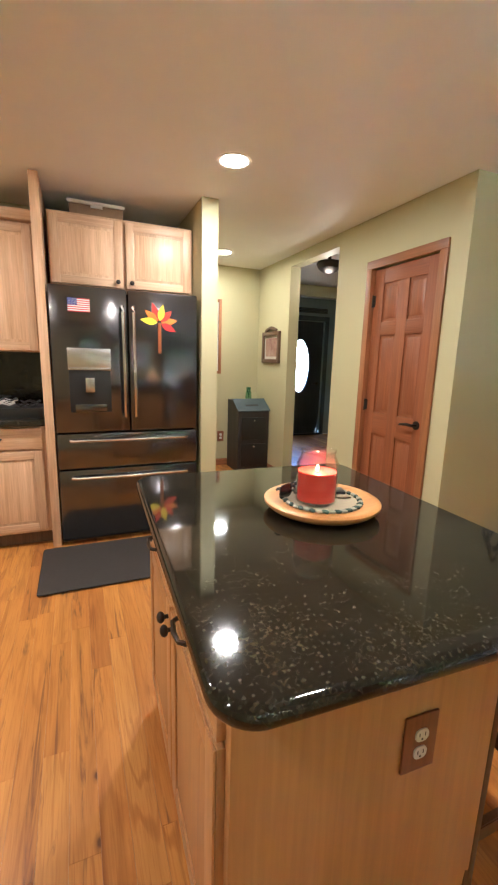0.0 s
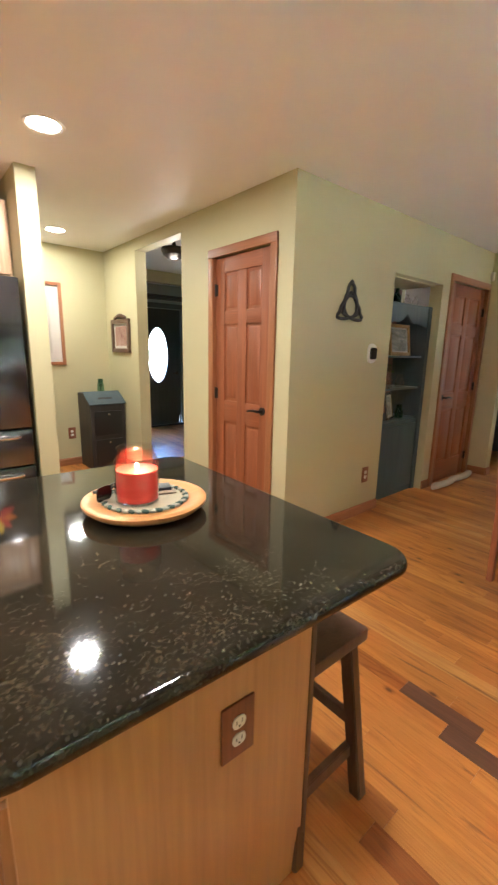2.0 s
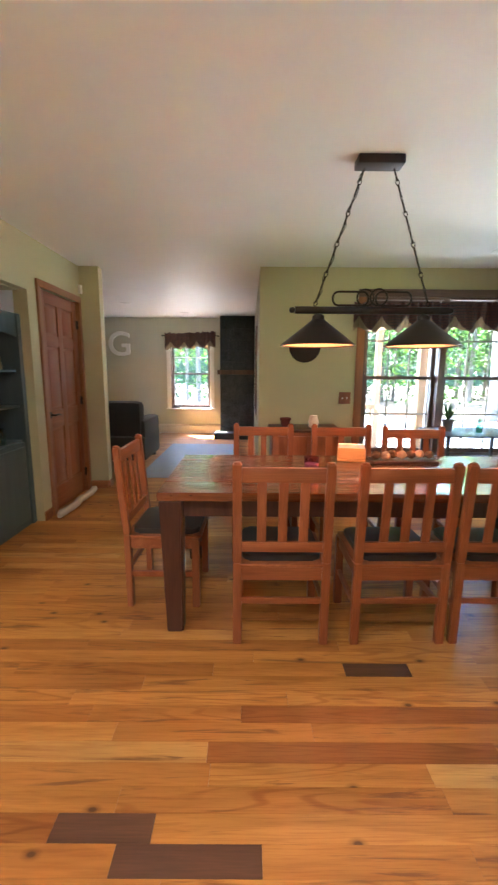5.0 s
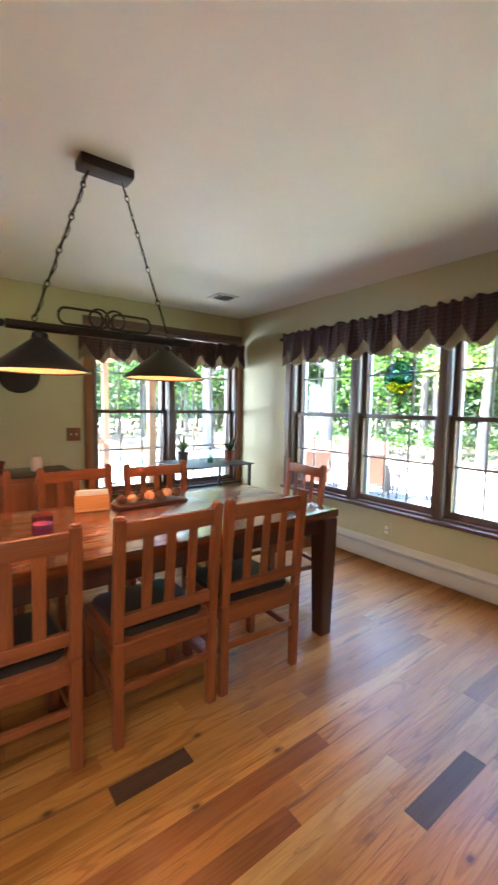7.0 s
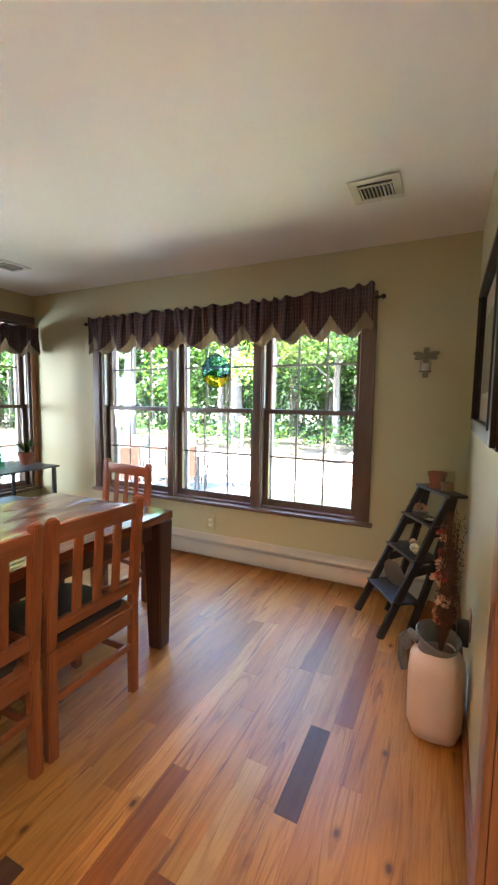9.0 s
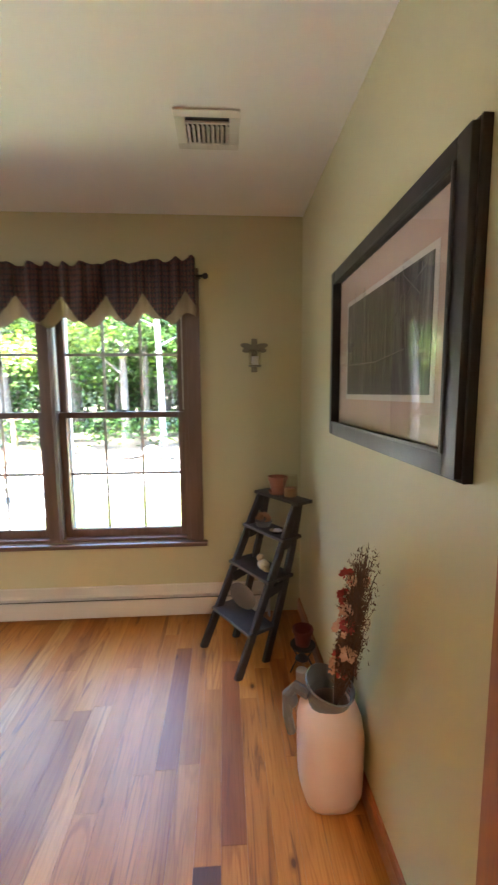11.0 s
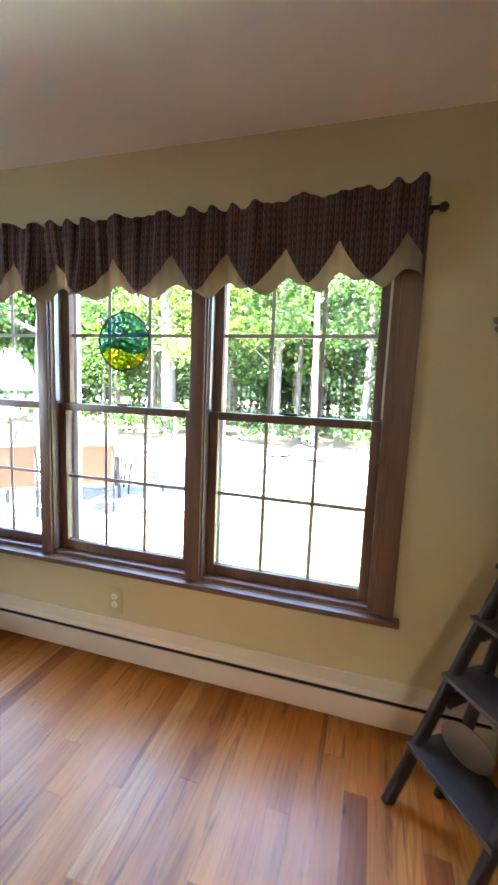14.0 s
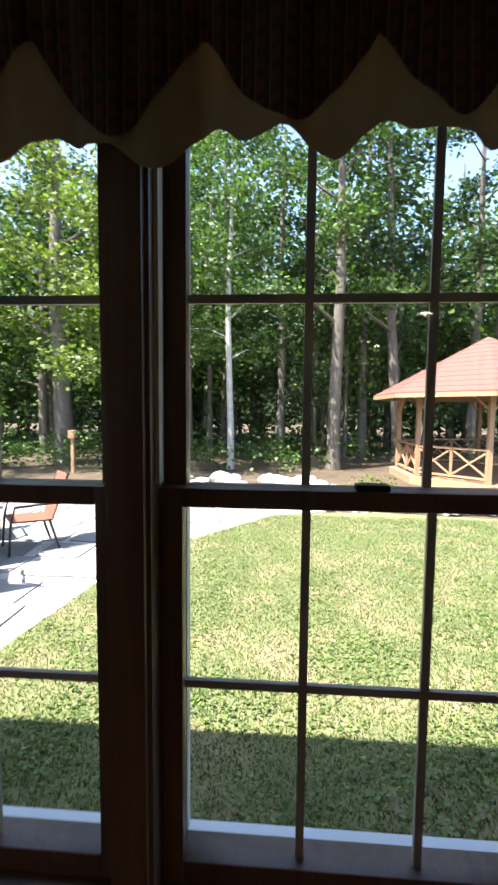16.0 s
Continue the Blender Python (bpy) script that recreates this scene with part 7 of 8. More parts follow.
def blades(name, count, area, hmin, hmax, w, matl, label):
    """Many small upright or lying blades spread over a rectangle."""
    vs, fs = [], []
    x0, y0, x1, y1, ok = area
    while len(fs) < count:
        x, y = rg.uniform(x0, x1), y1 - (y1 - y0) * rg.random() ** 1.5
        if not ok(x, y):
            continue
        a = rg.uniform(0, math.tau)
        h = rg.uniform(hmin, hmax)
        dx, dy = math.cos(a) * w, math.sin(a) * w
        l1, l2 = rg.gauss(0, 0.6) * h, rg.gauss(0, 0.6) * h
        b = len(vs)
        vs += [(x - dx, y - dy, G), (x + dx, y + dy, G), (x + l1, y + l2, G + h)]
        fs.append((b, b + 1, b + 2))
    me = bpy.data.meshes.new(name)
    me.from_pydata(vs, [], fs)
    me.materials.append(matl)
    return tagged(new(name, me), label, "grass", kind="stuff")


def on_lawn(x, y):
    for (xa, ya), (xb, yb) in zip(LAWN_EDGE[1:6], LAWN_EDGE[2:7]):
        if yb <= y <= ya:
            return x < xa + (xb - xa) * (ya - y) / (ya - yb)
    return y > -9.3


blades("grass", 170000, (-3.5, -9.3, 4.7, -2.8, on_lawn), 0.012, 0.034, 0.0045, GRASS, "short mown lawn grass with clover")

# clover and broad weeds catching the light, in drifts
vs, fs = [], []
while len(fs) < 26000:
    x, y = rg.uniform(-3.5, 4.7), -2.9 - 6.3 * rg.random() ** 1.5
    if not on_lawn(x, y) or noise.noise(Vector((x * 1.7, y * 1.7, 4))) + rg.uniform(-0.35, 0.35) < 0.08:
        continue
    z, w = G + rg.uniform(0.012, 0.04), rg.uniform(0.007, 0.017)
    a, tx, ty = rg.uniform(0, math.tau), rg.gauss(0, 0.35), rg.gauss(0, 0.35)
    b = len(vs)
    for k in range(4):
        dx, dy = math.cos(a + k * math.pi / 2) * w, math.sin(a + k * math.pi / 2) * w * 0.8
        vs.append((x + dx, y + dy, z + dx * tx + dy * ty))
    fs.append((b, b + 1, b + 2, b + 3))
me = bpy.data.meshes.new("clover")
me.from_pydata(vs, [], fs)
me.materials.append(leaf_mat("clover_leaves", (0.07, 0.12, 0.025), (0.16, 0.23, 0.06)))
tagged(new("clover", me), "drifts of pale green clover in the lawn", "clover", kind="stuff")

# flagstones
pt = B()
slab(pt, [(4.75, -2.75), (4.75, -4.8), (4.5, -6.3), (3.85, -7.7), (2.6, -9.3), (1.6, -9.7), (1.6, -11.6), (16, -12.4), (16, -2.75)], G - 0.035, G - 0.008)
patio = solid("patio", pt, STONE, "pale flagstone patio in bright sun", "patio", kind="structure", smooth=0)
for i in range(19):
    for j in range(15):
        x0, y0 = 2.0 + i * 0.72 + (0.2 if j % 2 else 0) + rg.uniform(-0.06, 0.06), -11.6 + j * 0.6 + rg.uniform(-0.05, 0.05)
        cx, cy = x0 + 0.34, y0 + 0.28
        lim = 4.85 if cy > -5 else 4.85 - (-5 - cy) * 0.47
        if cx < lim + 0.3 or cx > 15.6 or (cx > 5.3 and cy > -2.9):
            continue
        o = [(x0 + rg.uniform(0, 0.08), y0 + rg.uniform(0, 0.07)), (x0 + 0.34, y0 + rg.uniform(0, 0.04)), (x0 + 0.70 - rg.uniform(0, 0.08), y0 + rg.uniform(0, 0.07)),
             (x0 + 0.70 - rg.uniform(0, 0.08), y0 + 0.58 - rg.uniform(0, 0.06)), (x0 + 0.33, y0 + 0.58), (x0 + rg.uniform(0, 0.08), y0 + 0.58 - rg.uniform(0, 0.06))]
        part("flagstone", slab(B(), o, G - 0.01, G + 0.006 + rg.uniform(0, 0.006)), FLAG, patio, smooth=0)

# stone border and rock piles
for k in range(44):
    if k < 24:
        x, y = 1.4 - k * 0.24, -9.8 + 0.1 * math.sin(k) + (0.0 if k < 12 else -(k - 12) * 0.05)
        r = rg.uniform(0.10, 0.19)
    else:
        x, y = rg.uniform(1.0, 5.0), rg.uniform(-13.2, -12.0)
        r = rg.uniform(0.12, 0.32)
    bm = B()
    blob(bm, (0, 0, 0), r, rg.uniform(0.9, 1.5), rg.uniform(0.8, 1.1), rg.uniform(0.45, 0.7), 0.45, 2)
    solid("rock", bm, STONE, "pale rounded field stone in the border" if k < 24 else "grey field stone in the rock pile", "stone", "border stones" if k < 24 else "rock pile", at=Matrix.Translation((x, y, G + r * 0.28)))


def leaves(vs, fs, c, spread, count, size, flat=0.6):
    for _ in range(count):
        p = Vector((rg.gauss(0, 1) * spread, rg.gauss(0, 1) * spread, rg.gauss(0, 1) * spread * flat)) + c
        d = Vector((rg.gauss(0, 1), rg.gauss(0, 1), rg.gauss(-0.2, 0.6)))
        d.normalize()
        s = d.cross(Vector((rg.gauss(0, 1), rg.gauss(0, 1), rg.gauss(0, 1))))
        s.normalize()
        L = size * rg.uniform(0.6, 1.3)
        b = len(vs)
        vs += [p, p + d * L * 0.5 + s * L * 0.34, p + d * L, p + d * L * 0.5 - s * L * 0.34]
        fs.append((b, b + 1, b + 2, b + 3))


def tree(x, y, height, r, crown_from, leafmat, label, bark=BARK, clumps=70, per=60, size=0.16, spread=1.7, lean=0.0, species="broadleaf_tree"):
    """A tapered trunk with limbs and a crown of many small leaves in uneven clumps."""
    t = thing(species, (x, y, G - 0.03), label, "tree")
    pts = [Vector((lean * h * height + 0.05 * math.sin(h * 9 + x), 0.05 * math.cos(h * 7 + y), h * height)) for h in (0, 0.02, 0.1, 0.25, 0.4, 0.55, 0.7, 0.85, 1.0)]
    tk = B()
    tube(tk, pts, [r * 1.35, r * 1.12, r, r * 0.9, r * 0.8, r * 0.66, r * 0.48, r * 0.3, r * 0.06], 10)
    limbs = []
    nl = 13
    for k in range(nl):
        f = crown_from + (0.97 - crown_from) * (k + 0.4) / nl
        base_p = pts[0].lerp(pts[-1], f)
        a = k * 2.4 + x
        L = spread * (1.1 - 0.55 * f) * rg.uniform(0.8, 1.3)
        tip = base_p + Vector((math.cos(a) * L, math.sin(a) * L, L * rg.uniform(0.05, 0.6)))
        midp = base_p.lerp(tip, 0.5) + Vector((0, 0, 0.12 * L))
        rr = r * (0.42 * (1 - f) + 0.09)
        tube(tk, [base_p, midp, tip], [rr, rr * 0.6, rr * 0.15], 6)
        limbs.append((base_p, midp, tip))
    part("trunk", tk, bark, t, smooth=60)
    vs, fs = [], []
    for k in range(clumps):
        b0, m0, t0 = limbs[k % nl]
        u = rg.uniform(0.35, 1.08)
        c = (b0.lerp(m0, u * 2) if u < 0.5 else m0.lerp(t0, u * 2 - 1)) + Vector((rg.gauss(0, 0.2), rg.gauss(0, 0.2), rg.gauss(0, 0.2)))
        leaves(vs, fs, c, rg.uniform(0.22, 0.5), per, size)
    me = bpy.data.meshes.new("crown")
    me.from_pydata([tuple(v) for v in vs], [], fs)
    me.materials.append(leafmat)
    cr = new("crown", me)
    cr.parent = t
    return t


tree(4.1, -15.3, 12, 0.11, 0.28, LEAF, "slim pale-barked birch tree with green leaves", PALEBARK, 90, 60, 0.15, 1.6)
tree(0.58, -15.8, 15, 0.21, 0.30, LEAF, "tall grey-barked tree with green leaves", BARK, 110, 60, 0.16, 2.2)
tree(10.1, -15.9, 14, 0.30, 0.22, LEAFY, "thick-trunked tree with yellow-green leaves", BARK, 110, 60, 0.17, 2.6)
tree(-2.1, -18.0, 15, 0.20, 0.25, LEAFD, "tall leaning tree behind the gazebo", BARK, 110, 55, 0.17, 2.4, 0.06)
tree(7.3, -13.6, 9, 0.14, 0.30, LEAFY, "young maple with yellow-green leaves near the patio", BARK, 120, 65, 0.15, 2.0)
tree(13.5, -13.0, 13, 0.26, 0.25, LEAF, "grey-barked tree beside the patio", BARK, 100, 55, 0.17, 2.4)
tree(17.0, -9.0, 13, 0.24, 0.22, LEAFY, "grey-barked tree with yellow-green leaves", BARK, 100, 55, 0.17, 2.4)
tree(16.5, -3.5, 13, 0.22, 0.20, LEAF, "grey-barked tree beyond the side yard", BARK, 100, 55, 0.17, 2.4)
tree(18.5, 1.8, 12, 0.22, 0.20, LEAF, "grey-barked tree beyond the living room", BARK, 90, 55, 0.17, 2.4)
tree(-1.2, -20.3, 18, 0.2, 0.32, LEAF, "tall green tree behind the gazebo", BARK, 130, 60, 0.18, 2.8)
tree(-6.0, -20.5, 17, 0.2, 0.3, LEAFD, "tall dark green tree behind the gazebo", BARK, 120, 60, 0.18, 2.8)
tree(-7.5, -17.0, 14, 0.22, 0.22, LEAF, "tall tree at the lawn's far edge", BARK, 100, 55, 0.17, 2.4)
tree(-10, -12.0, 13, 0.22, 0.22, LEAFY, "tall tree at the lawn's side", BARK, 100, 55, 0.17, 2.4)
tree(2.4, -18.5, 13, 0.16, 0.15, LEAFD, "dark green tree in the woods", BARK, 110, 60, 0.17, 2.0)
tree(6.0, -18.0, 13, 0.16, 0.18, LEAF, "green tree in the woods", BARK, 110, 60, 0.17, 2.0)
tree(12.5, -19.0, 14, 0.18, 0.18, LEAFD, "dark green tree in the woods", BARK, 110, 60, 0.17, 2.2)
tree(21.0, -14.0, 14, 0.2, 0.2, LEAFD, "dark green tree in the woods", BARK, 100, 60, 0.18, 2.4)
tree(22.0, -5.0, 13, 0.2, 0.15, LEAFD, "dark green tree in the woods", BARK, 100, 60, 0.18, 2.4)

# the woods behind, past counting
for nm, n, ymin, ymax, size in (("woodland", 300, -34, -20, 0.3),):
    vs, fs, tv, tf = [], [], [], []
    for k in range(n):
        if k % 4 == 3:
            x, y = rg.uniform(24, 40), rg.uniform(-30, 10)
        else:
            x, y = rg.uniform(-26, 34), rg.uniform(ymin, ymax)
        h = rg.uniform(8, 16)
        r = rg.uniform(0.07, 0.2)
        b = len(tv)
        for zz, rr in ((0, r), (h, r * 0.3)):
            tv += [(x + rr * math.cos(i * math.tau / 6), y + rr * math.sin(i * math.tau / 6), G - 0.05 + zz) for i in range(6)]
        tf += [(b + i, b + (i + 1) % 6, b + 6 + (i + 1) % 6, b + 6 + i) for i in range(6)]
        for c in range(21):
            z = rg.uniform(0.06 if c < 4 else 0.25, 1.0) * h
            leaves(vs, fs, Vector((x + rg.gauss(0, 1.3), y + rg.gauss(0, 1.3), G + z)), rg.uniform(0.5, 0.9), 42, size)
    me = bpy.data.meshes.new(nm)
    me.from_pydata([tuple(v) for v in vs], [], fs)
    me.materials.append(LEAF)
    tagged(new("woodland_leaves", me), "dense green woodland foliage behind the yard", "woods", kind="stuff")
    me = bpy.data.meshes.new(nm)
    me.from_pydata(tv, [], tf)
    me.materials.append(BARK)
    tagged(new("woodland_trunks", me), "grey brown woodland trunks behind the yard", "woods", kind="stuff")
vs, fs = [], []
for k in range(620):
    x = rg.uniform(-26, 34)
    y = rg.uniform(-27, -19.5)
    if k % 5 == 4:
        x, y = rg.uniform(23, 30), rg.uniform(-22, 10)
    leaves(vs, fs, Vector((x, y, G + 4.5 * rg.random() ** 1.6)), rg.uniform(0.5, 0.9), 40, 0.24)
me = bpy.data.meshes.new("thicket")
me.from_pydata([tuple(v) for v in vs], [], fs)
me.materials.append(LEAFD)
tagged(new("thicket", me), "dark green thicket under the woodland trees", "thicket", kind="stuff")
vs, fs = [], []
for k in range(150):
    x, y = rg.uniform(-14, 22), rg.uniform(-18.5, -13.8)
    if -7 < x < 0 and y > -17.5:
        continue
    leaves(vs, fs, Vector((x, y, G + rg.uniform(0.2, 0.9))), rg.uniform(0.25, 0.55), 50, 0.14)
me = bpy.data.meshes.new("undergrowth")
me.from_pydata([tuple(v) for v in vs], [], fs)
me.materials.append(LEAF)
tagged(new("undergrowth", me), "low green undergrowth at the edge of the woods", "undergrowth", kind="stuff")

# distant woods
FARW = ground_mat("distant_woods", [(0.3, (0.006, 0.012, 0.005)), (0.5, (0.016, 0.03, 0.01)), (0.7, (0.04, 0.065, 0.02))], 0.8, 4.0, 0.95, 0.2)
bd = B()
prev = None
for k in range(41):
    a = radians(170 + 230 * k / 40)
    c = (4 + 62 * math.cos(a), -2 + 62 * math.sin(a))
    cur = (bd.verts.new((*c, G - 1)), bd.verts.new((*c, 13 + 3 * noise.noise(Vector((k * 0.7, 0, 0))))))
    if prev:
        bd.faces.new((prev[0], cur[0], cur[1], prev[1]))
    prev = cur
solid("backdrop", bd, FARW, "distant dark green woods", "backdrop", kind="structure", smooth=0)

# ---- gazebo ----
gz = thing("gazebo", (-3.5, -14.3, G), "cedar gazebo with a red brown shingle roof", "gazebo")
N8 = 8
Rp, Re = 2.35, 3.15
ang = [radians(22.5 + 45 * k) for k in range(N8)]
part("deck", slab(B(), [(2.6 * math.cos(a), 2.6 * math.sin(a)) for a in ang], -0.04, 0.16), OUTW, gz)
ez, az = 2.42, 4.1
for k in range(N8):
    a0, a1 = ang[k], ang[(k + 1) % N8]
    p0, p1 = Vector((Rp * math.cos(a0), Rp * math.sin(a0), 0)), Vector((Rp * math.cos(a1), Rp * math.sin(a1), 0))
    part("post", bar(B(), p0 + Vector((0, 0, 0.16)), p0 + Vector((0, 0, 2.5)), 0.12, 0.12, 0.008), OUTW, gz)
    e0, e1 = Vector((Re * math.cos(a0), Re * math.sin(a0), ez)), Vector((Re * math.cos(a1), Re * math.sin(a1), ez))
    apex = Vector((0, 0, az))
    rows = 12
    for r in range(rows):
        u0, u1 = r / rows, (r + 1.15) / rows
        bm = B()
        q = [e0.lerp(apex, u0), e1.lerp(apex, u0), e1.lerp(apex, min(1, u1)), e0.lerp(apex, min(1, u1))]
        lift = Vector((0, 0, 0.018))
        f = [bm.verts.new(v + (lift if i < 2 else Vector((0, 0, 0.004)))) for i, v in enumerate(q)]
        g = [bm.verts.new(v - Vector((0, 0, 0.01))) for v in q]
        bm.faces.new(f)
        bm.faces.new(g[::-1])
        for i in range(4):
            bm.faces.new((f[i], f[(i + 1) % 4], g[(i + 1) % 4], g[i]))
        part("shingle_course", bm, SHINGLE, gz, smooth=0)
    part("fascia", bar(B(), e0 - Vector((0, 0, 0.07)), e1 - Vector((0, 0, 0.07)), 0.03, 0.11), OUTW, gz)
    part("beam", bar(B(), p0 + Vector((0, 0, 2.42)), p1 + Vector((0, 0, 2.42)), 0.08, 0.14), OUTW, gz)
    for s, q0, q1 in ((1, p0, p1), (-1, p1, p0)):
        part("bracket", bar(B(), q0 + Vector((0, 0, 1.95)), q0.lerp(q1, 0.24) + Vector((0, 0, 2.36)), 0.06, 0.06), OUTW, gz)
    if k == 1:
        continue
    part("top_rail", bar(B(), p0 + Vector((0, 0, 1.0)), p1 + Vector((0, 0, 1.0)), 0.10, 0.05), OUTW, gz)
    part("bottom_rail", bar(B(), p0 + Vector((0, 0, 0.28)), p1 + Vector((0, 0, 0.28)), 0.07, 0.05), OUTW, gz)
    m0, m1 = p0.lerp(p1, 0.5) + Vector((0, 0, 0.3)), p0.lerp(p1, 0.5) + Vector((0, 0, 0.98))
    part("mid_baluster", bar(B(), m0, m1, 0.06, 0.05), OUTW, gz)
    for f0, f1 in ((0.0, 0.5), (0.5, 1.0)):
        for za, zb in ((0.3, 0.98), (0.98, 0.3)):
            part("cross_brace", bar(B(), p0.lerp(p1, f0) + Vector((0, 0, za)), p0.lerp(p1, f1) + Vector((0, 0, zb)), 0.05, 0.04), OUTW, gz)

# ---- patio furniture ----
SLING = cloth("tan_sling_fabric", (0.17, 0.062, 0.03))
PTM = pose(6.85, -6.35, G + 0.012, 0, 0, 37.7)
ptb = thing("patio_table", PTM, "dark metal patio table with a pale top", "patio table")
part("tabletop", BX(-0.9, -0.5, 0.69, 0.9, 0.5, 0.72, bevel=0.01), GREYC, ptb)
for sx in (-1, 1):
    for sy in (-1, 1):
        part("leg", bar(B(), (sx * 0.8, sy * 0.42, 0), (sx * 0.78, sy * 0.4, 0.69), 0.05), IRON, ptb)


def patio_chair(at):
    c = thing("patio_chair", at, "orange brown sling patio armchair with metal frame", "patio chair", "chairs round the patio table")
    part("seat", bar(B(), (-0.25, 0, 0.40), (0.25, 0, 0.43), 0.5, 0.02), SLING, c)
    part("back", bar(B(), (-0.25, 0, 0.42), (-0.45, 0, 1.0), 0.02, 0.5), SLING, c)
    for s in (-1, 1):
        part("side_frame", tube(B(), [(0.28, s * 0.27, 0), (0.25, s * 0.27, 0.42), (0.2, s * 0.28, 0.63), (-0.30, s * 0.28, 0.63), (-0.46, s * 0.26, 1.02)], 0.016, 8), BRONZE, c)
        part("back_leg", tube(B(), [(-0.20, s * 0.27, 0.42), (-0.32, s * 0.27, 0.0)], 0.016, 8), BRONZE, c)
    return c


pc = patio_chair(PTM @ pose(-1.22, -0.05, 0, 0, 0, 4))
for x, y, turn in ((-0.42, 0.88, -93), (0.62, 0.92, -84), (-0.62, -0.86, 92), (0.0, -0.88, 88), (0.62, -0.86, 95), (1.25, 0.0, 178)):
    copy_thing(pc, PTM @ pose(x, y, 0, 0, 0, turn))
for m in (pose(10.6, -8.4, G + 0.012, 0, 0, 210), pose(11.8, -7.6, G + 0.012, 0, 0, 150)):
    copy_thing(pc, m)
bf = thing("bird_house_post", (8.7, -13.9, G - 0.03), "wooden post with a small bird house", "bird house")
part("post", bar(B(), (0, 0, 0), (0, 0, 1.05), 0.09), OUTW, bf)
part("house", BX(-0.1, -0.1, 1.05, 0.1, 0.1, 1.3, bevel=0.01), OUTW, bf)
shr = thing("low_shrub", (0.5, -10.2, G - 0.03), "small yellow-green shrub by the stone border", "shrub")
vs, fs = [], []
for k in range(26):
    leaves(vs, fs, Vector((rg.gauss(0, 0.25), rg.gauss(0, 0.2), 0.3 + rg.gauss(0, 0.12))), 0.12, 40, 0.07)
me = bpy.data.meshes.new("foliage")
me.from_pydata([tuple(v) for v in vs], [], fs)
me.materials.append(LEAFY)
fo = new("foliage", me)
fo.parent = shr
part("stems", tube(B(), [(0, 0, 0), (0.05, 0.02, 0.2), (0.1, 0.0, 0.4)], 0.012, 6), BARK, shr)

# ---- deck and awning outside the end window ----
dk = thing("side_deck", (7.6, -1.3, G), "cedar side porch with posts, railing and a tan canopy", "porch")
TAN = cloth("tan_canopy_cloth", (0.62, 0.33, 0.12), through=0.35)
# canopy lengthened to the house wall to keep direct sun out of the room
part("canopy", BX(-1.93, -0.6, 2.55, 1.2, 1.5, 2.58), TAN, dk)
for x, y in ((-0.9, -0.55), (1.1, -0.55), (1.1, 1.45)):
    part("post", bar(B(), (x, y, 0), (x, y, 2.55), 0.10), OUTW, dk)
for z in (0.55, 1.15):
    part("rail", bar(B(), (1.1, -0.55, z), (1.1, 1.45, z), 0.06, 0.08), OUTW, dk)
    part("rail", bar(B(), (-0.9, -0.55, z), (1.1, -0.55, z), 0.06, 0.08), OUTW, dk) if z > 1 else None
for k in range(12):
    part("baluster", bar(B(), (1.1, -0.45 + k * 0.16, 0.55), (1.1, -0.45 + k * 0.16, 1.15), 0.035), OUTW, dk)

# ---- floor boards ----
fb = BX(-2.6, -0.70, -0.16, 1.2, 7.1, -0.012)
box(fb, 1.2, -2.52, -0.16, 5.55, 7.1, -0.012)
box(fb, 5.55, 0.38, -0.16, 9.77, 7.1, -0.012)
floor = solid("floor", fb, SUBFLOOR, "honey coloured strip wood floor with some dark boards", "floor", kind="structure", smooth=0)
BW = 0.0835


def floor_edge(x):
    """Where the floor ends to the south, under the middle of the outer walls."""
    return -0.70 if x < 1.2 else 0.38 if x > 5.53 else -2.56


rng = random.Random(11)
lengths = [0.30, 0.42, 0.45, 0.6, 0.75, 0.9, 1.05, 1.25, 1.5]


def board_mesh(name, length, material):
    bm = B()
    box(bm, 0, 0, -0.014, BW - 0.0002, length - 0.0003, 0.0)
    for v in bm.verts:
        if v.co.z > -0.001:
            v.co.x += 0.0002 if v.co.x < 0.01 else -0.0002
            v.co.y += 0.0003 if v.co.y < 0.01 else -0.0003
    return mesh_of(name, bm, material, 0)


boards = {(L, dk): board_mesh("board", L, FLOORD if dk else FLOORW) for L in lengths for dk in (0, 1)}
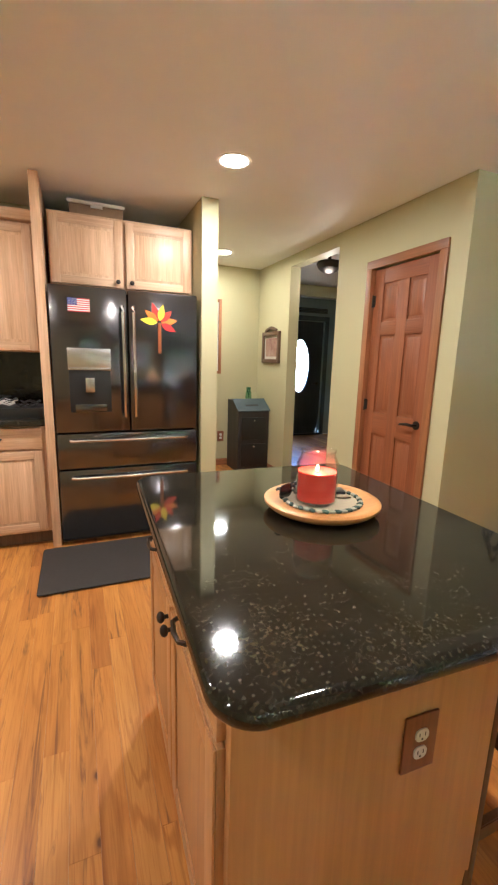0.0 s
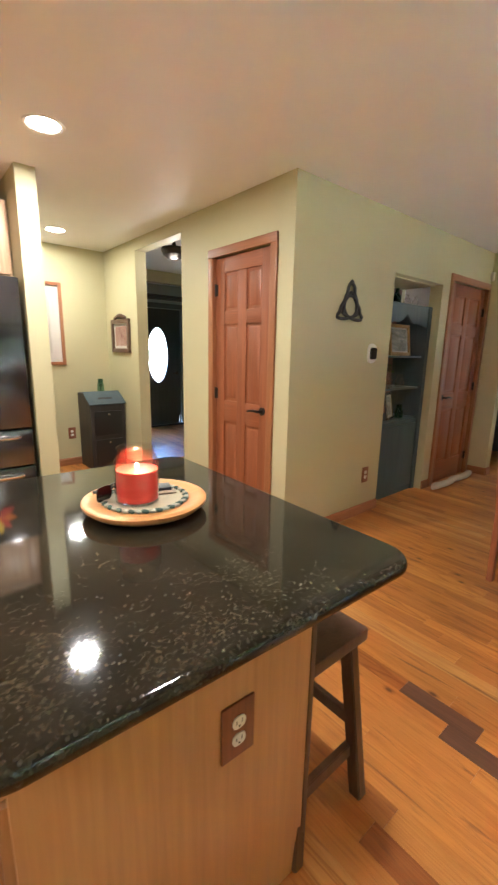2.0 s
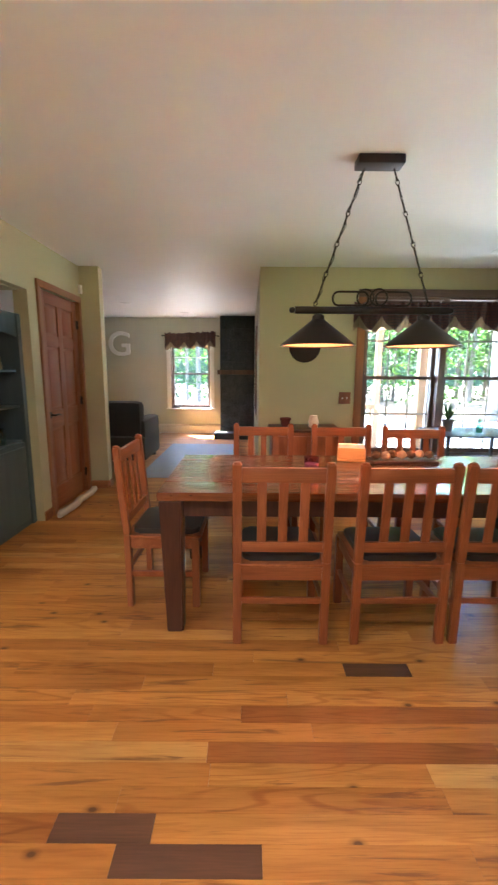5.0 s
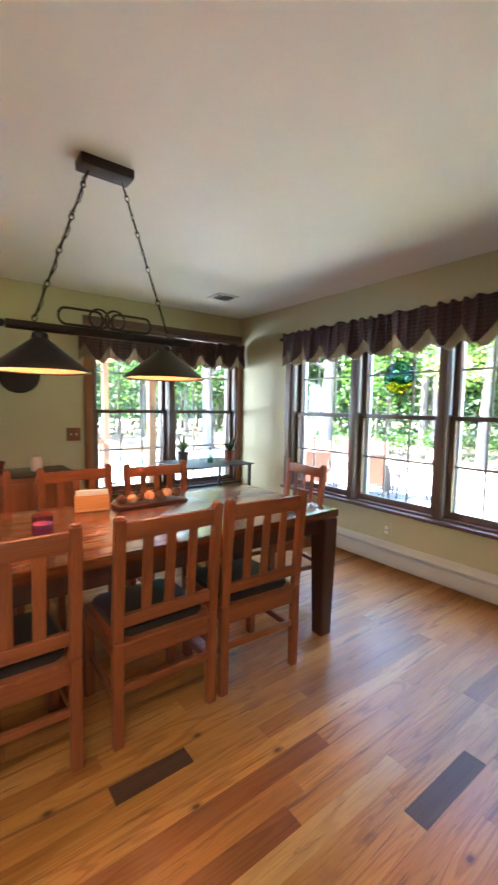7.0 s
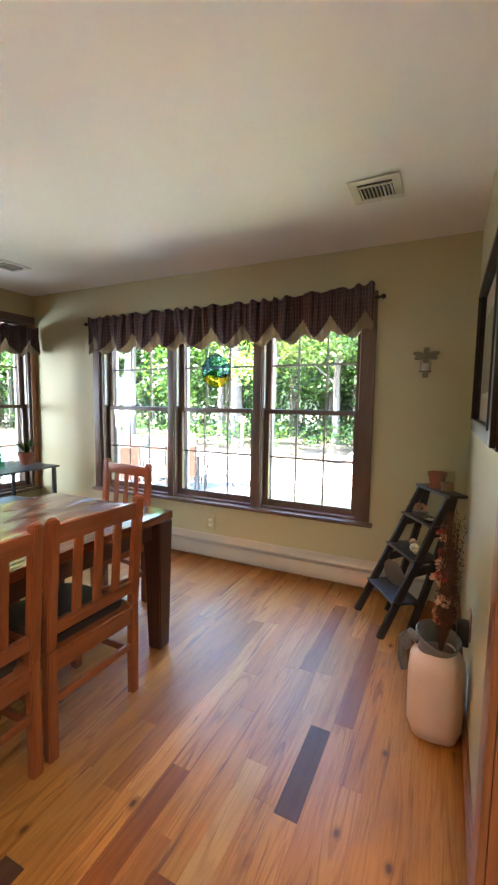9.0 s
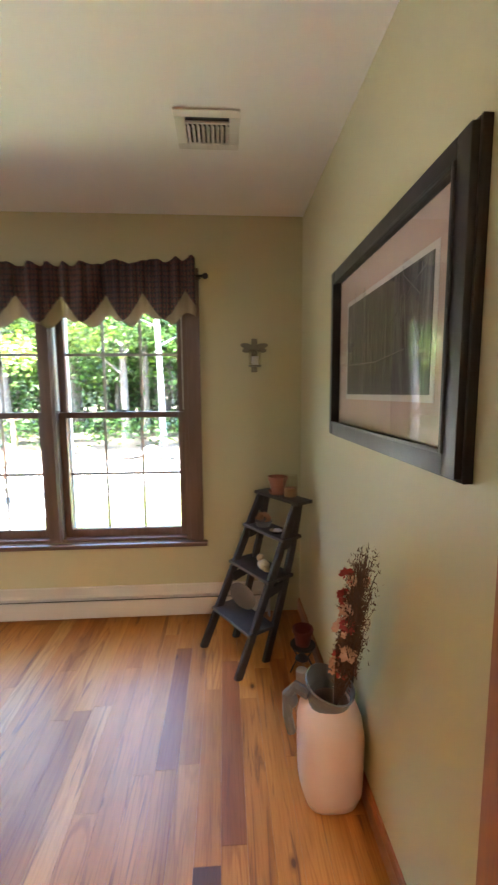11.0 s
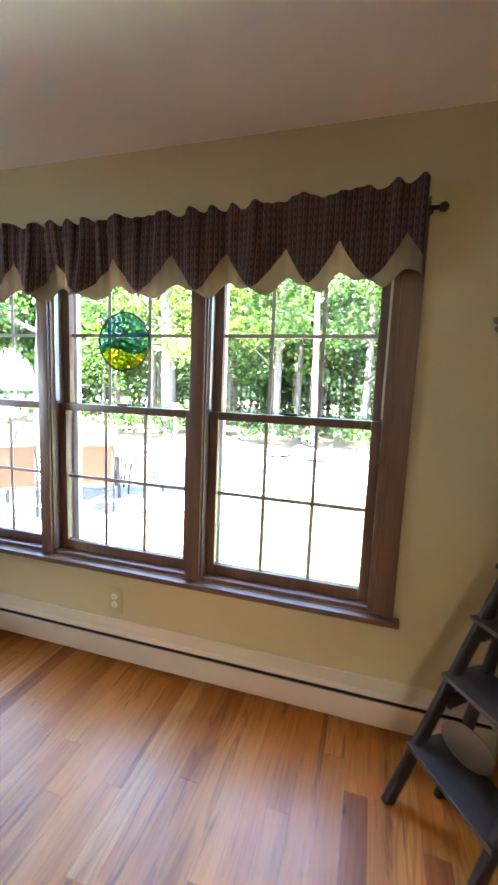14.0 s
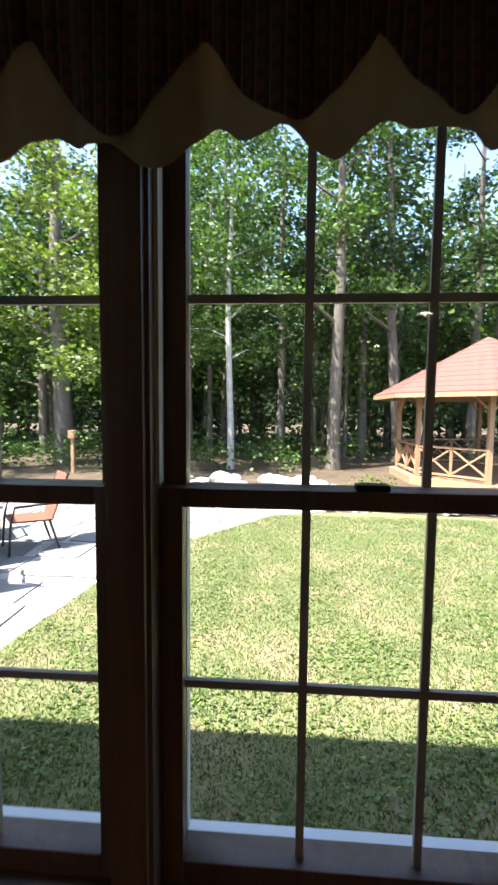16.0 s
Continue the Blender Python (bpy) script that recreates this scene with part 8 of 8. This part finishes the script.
# dark boards that stand out, as (row, start, length)
DARK = [(1.78, 0.51, 0.42), (1.86, 0.80, 0.30), (1.86, -1.08, 0.42), (2.55, -0.25, 0.30)]
darkrows = {}
for x, y, L in DARK:
    darkrows.setdefault(math.floor((x + 2.6) / BW), []).append((y, L))
near, rest = [], []
row = 0
x = -2.6
while x < 9.77 - BW:
    y = -2.52 - rng.random() * 0.8
    marks = sorted(darkrows.get(row, []))
    while y < 7.1:
        L = rng.choice(lengths[3:])
        dk = 0
        if marks and y + 0.2 > marks[0][0]:
            y0, L = marks.pop(0)
            dk = 1
        elif marks and y + L > marks[0][0] - 0.2:
            L = min(lengths, key=lambda v: abs(v - (marks[0][0] - y)))
        mid = y + L / 2
        if y + L < floor_edge(x) + 0.02:
            y += L
            continue
        (near if y > -2.6 and (1.2 < x < 3.2 and -2.2 < mid < 1.6 or -0.5 < x < 0.5 and 1.0 < mid < 2.8) else rest).append((x, y, L, dk))
        y += L
    x += BW
    row += 1
near.sort(key=lambda b: abs(b[0] - 1.9) + abs(b[1]))
rest += near[300:]
for x, y, L, dk in near[:300]:
    o = new("board", boards[(L, dk)])
    o.parent = floor
    o.location = (x, y, 0)
FLOORJ = floor_wood("oak_floor_boards_far", True)
FLOORDJ = wood("dark_floor_boards_far", (0.055, 0.022, 0.012), (0.14, 0.06, 0.03), axis=1, rough=0.5, ring=16, relief=0.03, island=0.1)
for dkk, matl, nm in ((0, FLOORJ, "floor_boards"), (1, FLOORDJ, "dark_floor_boards")):
    vs, fs = [], []
    for x, y, L, dk in rest:
        if dk != dkk:
            continue
        L = min(L, 7.1 - y)
        y0 = max(y, floor_edge(x))
        x1, y1 = x + BW - 0.0002, y + L - 0.0003
        b = len(vs)
        vs += [(x, y0, -0.012), (x1, y0, -0.012), (x1, y1, -0.012), (x, y1, -0.012), (x + 0.0002, y0 + 0.0002, 0), (x1 - 0.0002, y0 + 0.0002, 0), (x1 - 0.0002, y1 - 0.0002, 0), (x + 0.0002, y1 - 0.0002, 0)]
        fs += [(b + 4, b + 5, b + 6, b + 7), (b, b + 1, b + 5, b + 4), (b + 1, b + 2, b + 6, b + 5), (b + 2, b + 3, b + 7, b + 6), (b + 3, b, b + 4, b + 7)]
    me = bpy.data.meshes.new(nm)
    me.from_pydata(vs, [], fs)
    me.materials.append(matl)
    o = new(nm, me)
    o.parent = floor
    tagged(o, kind="stuff")
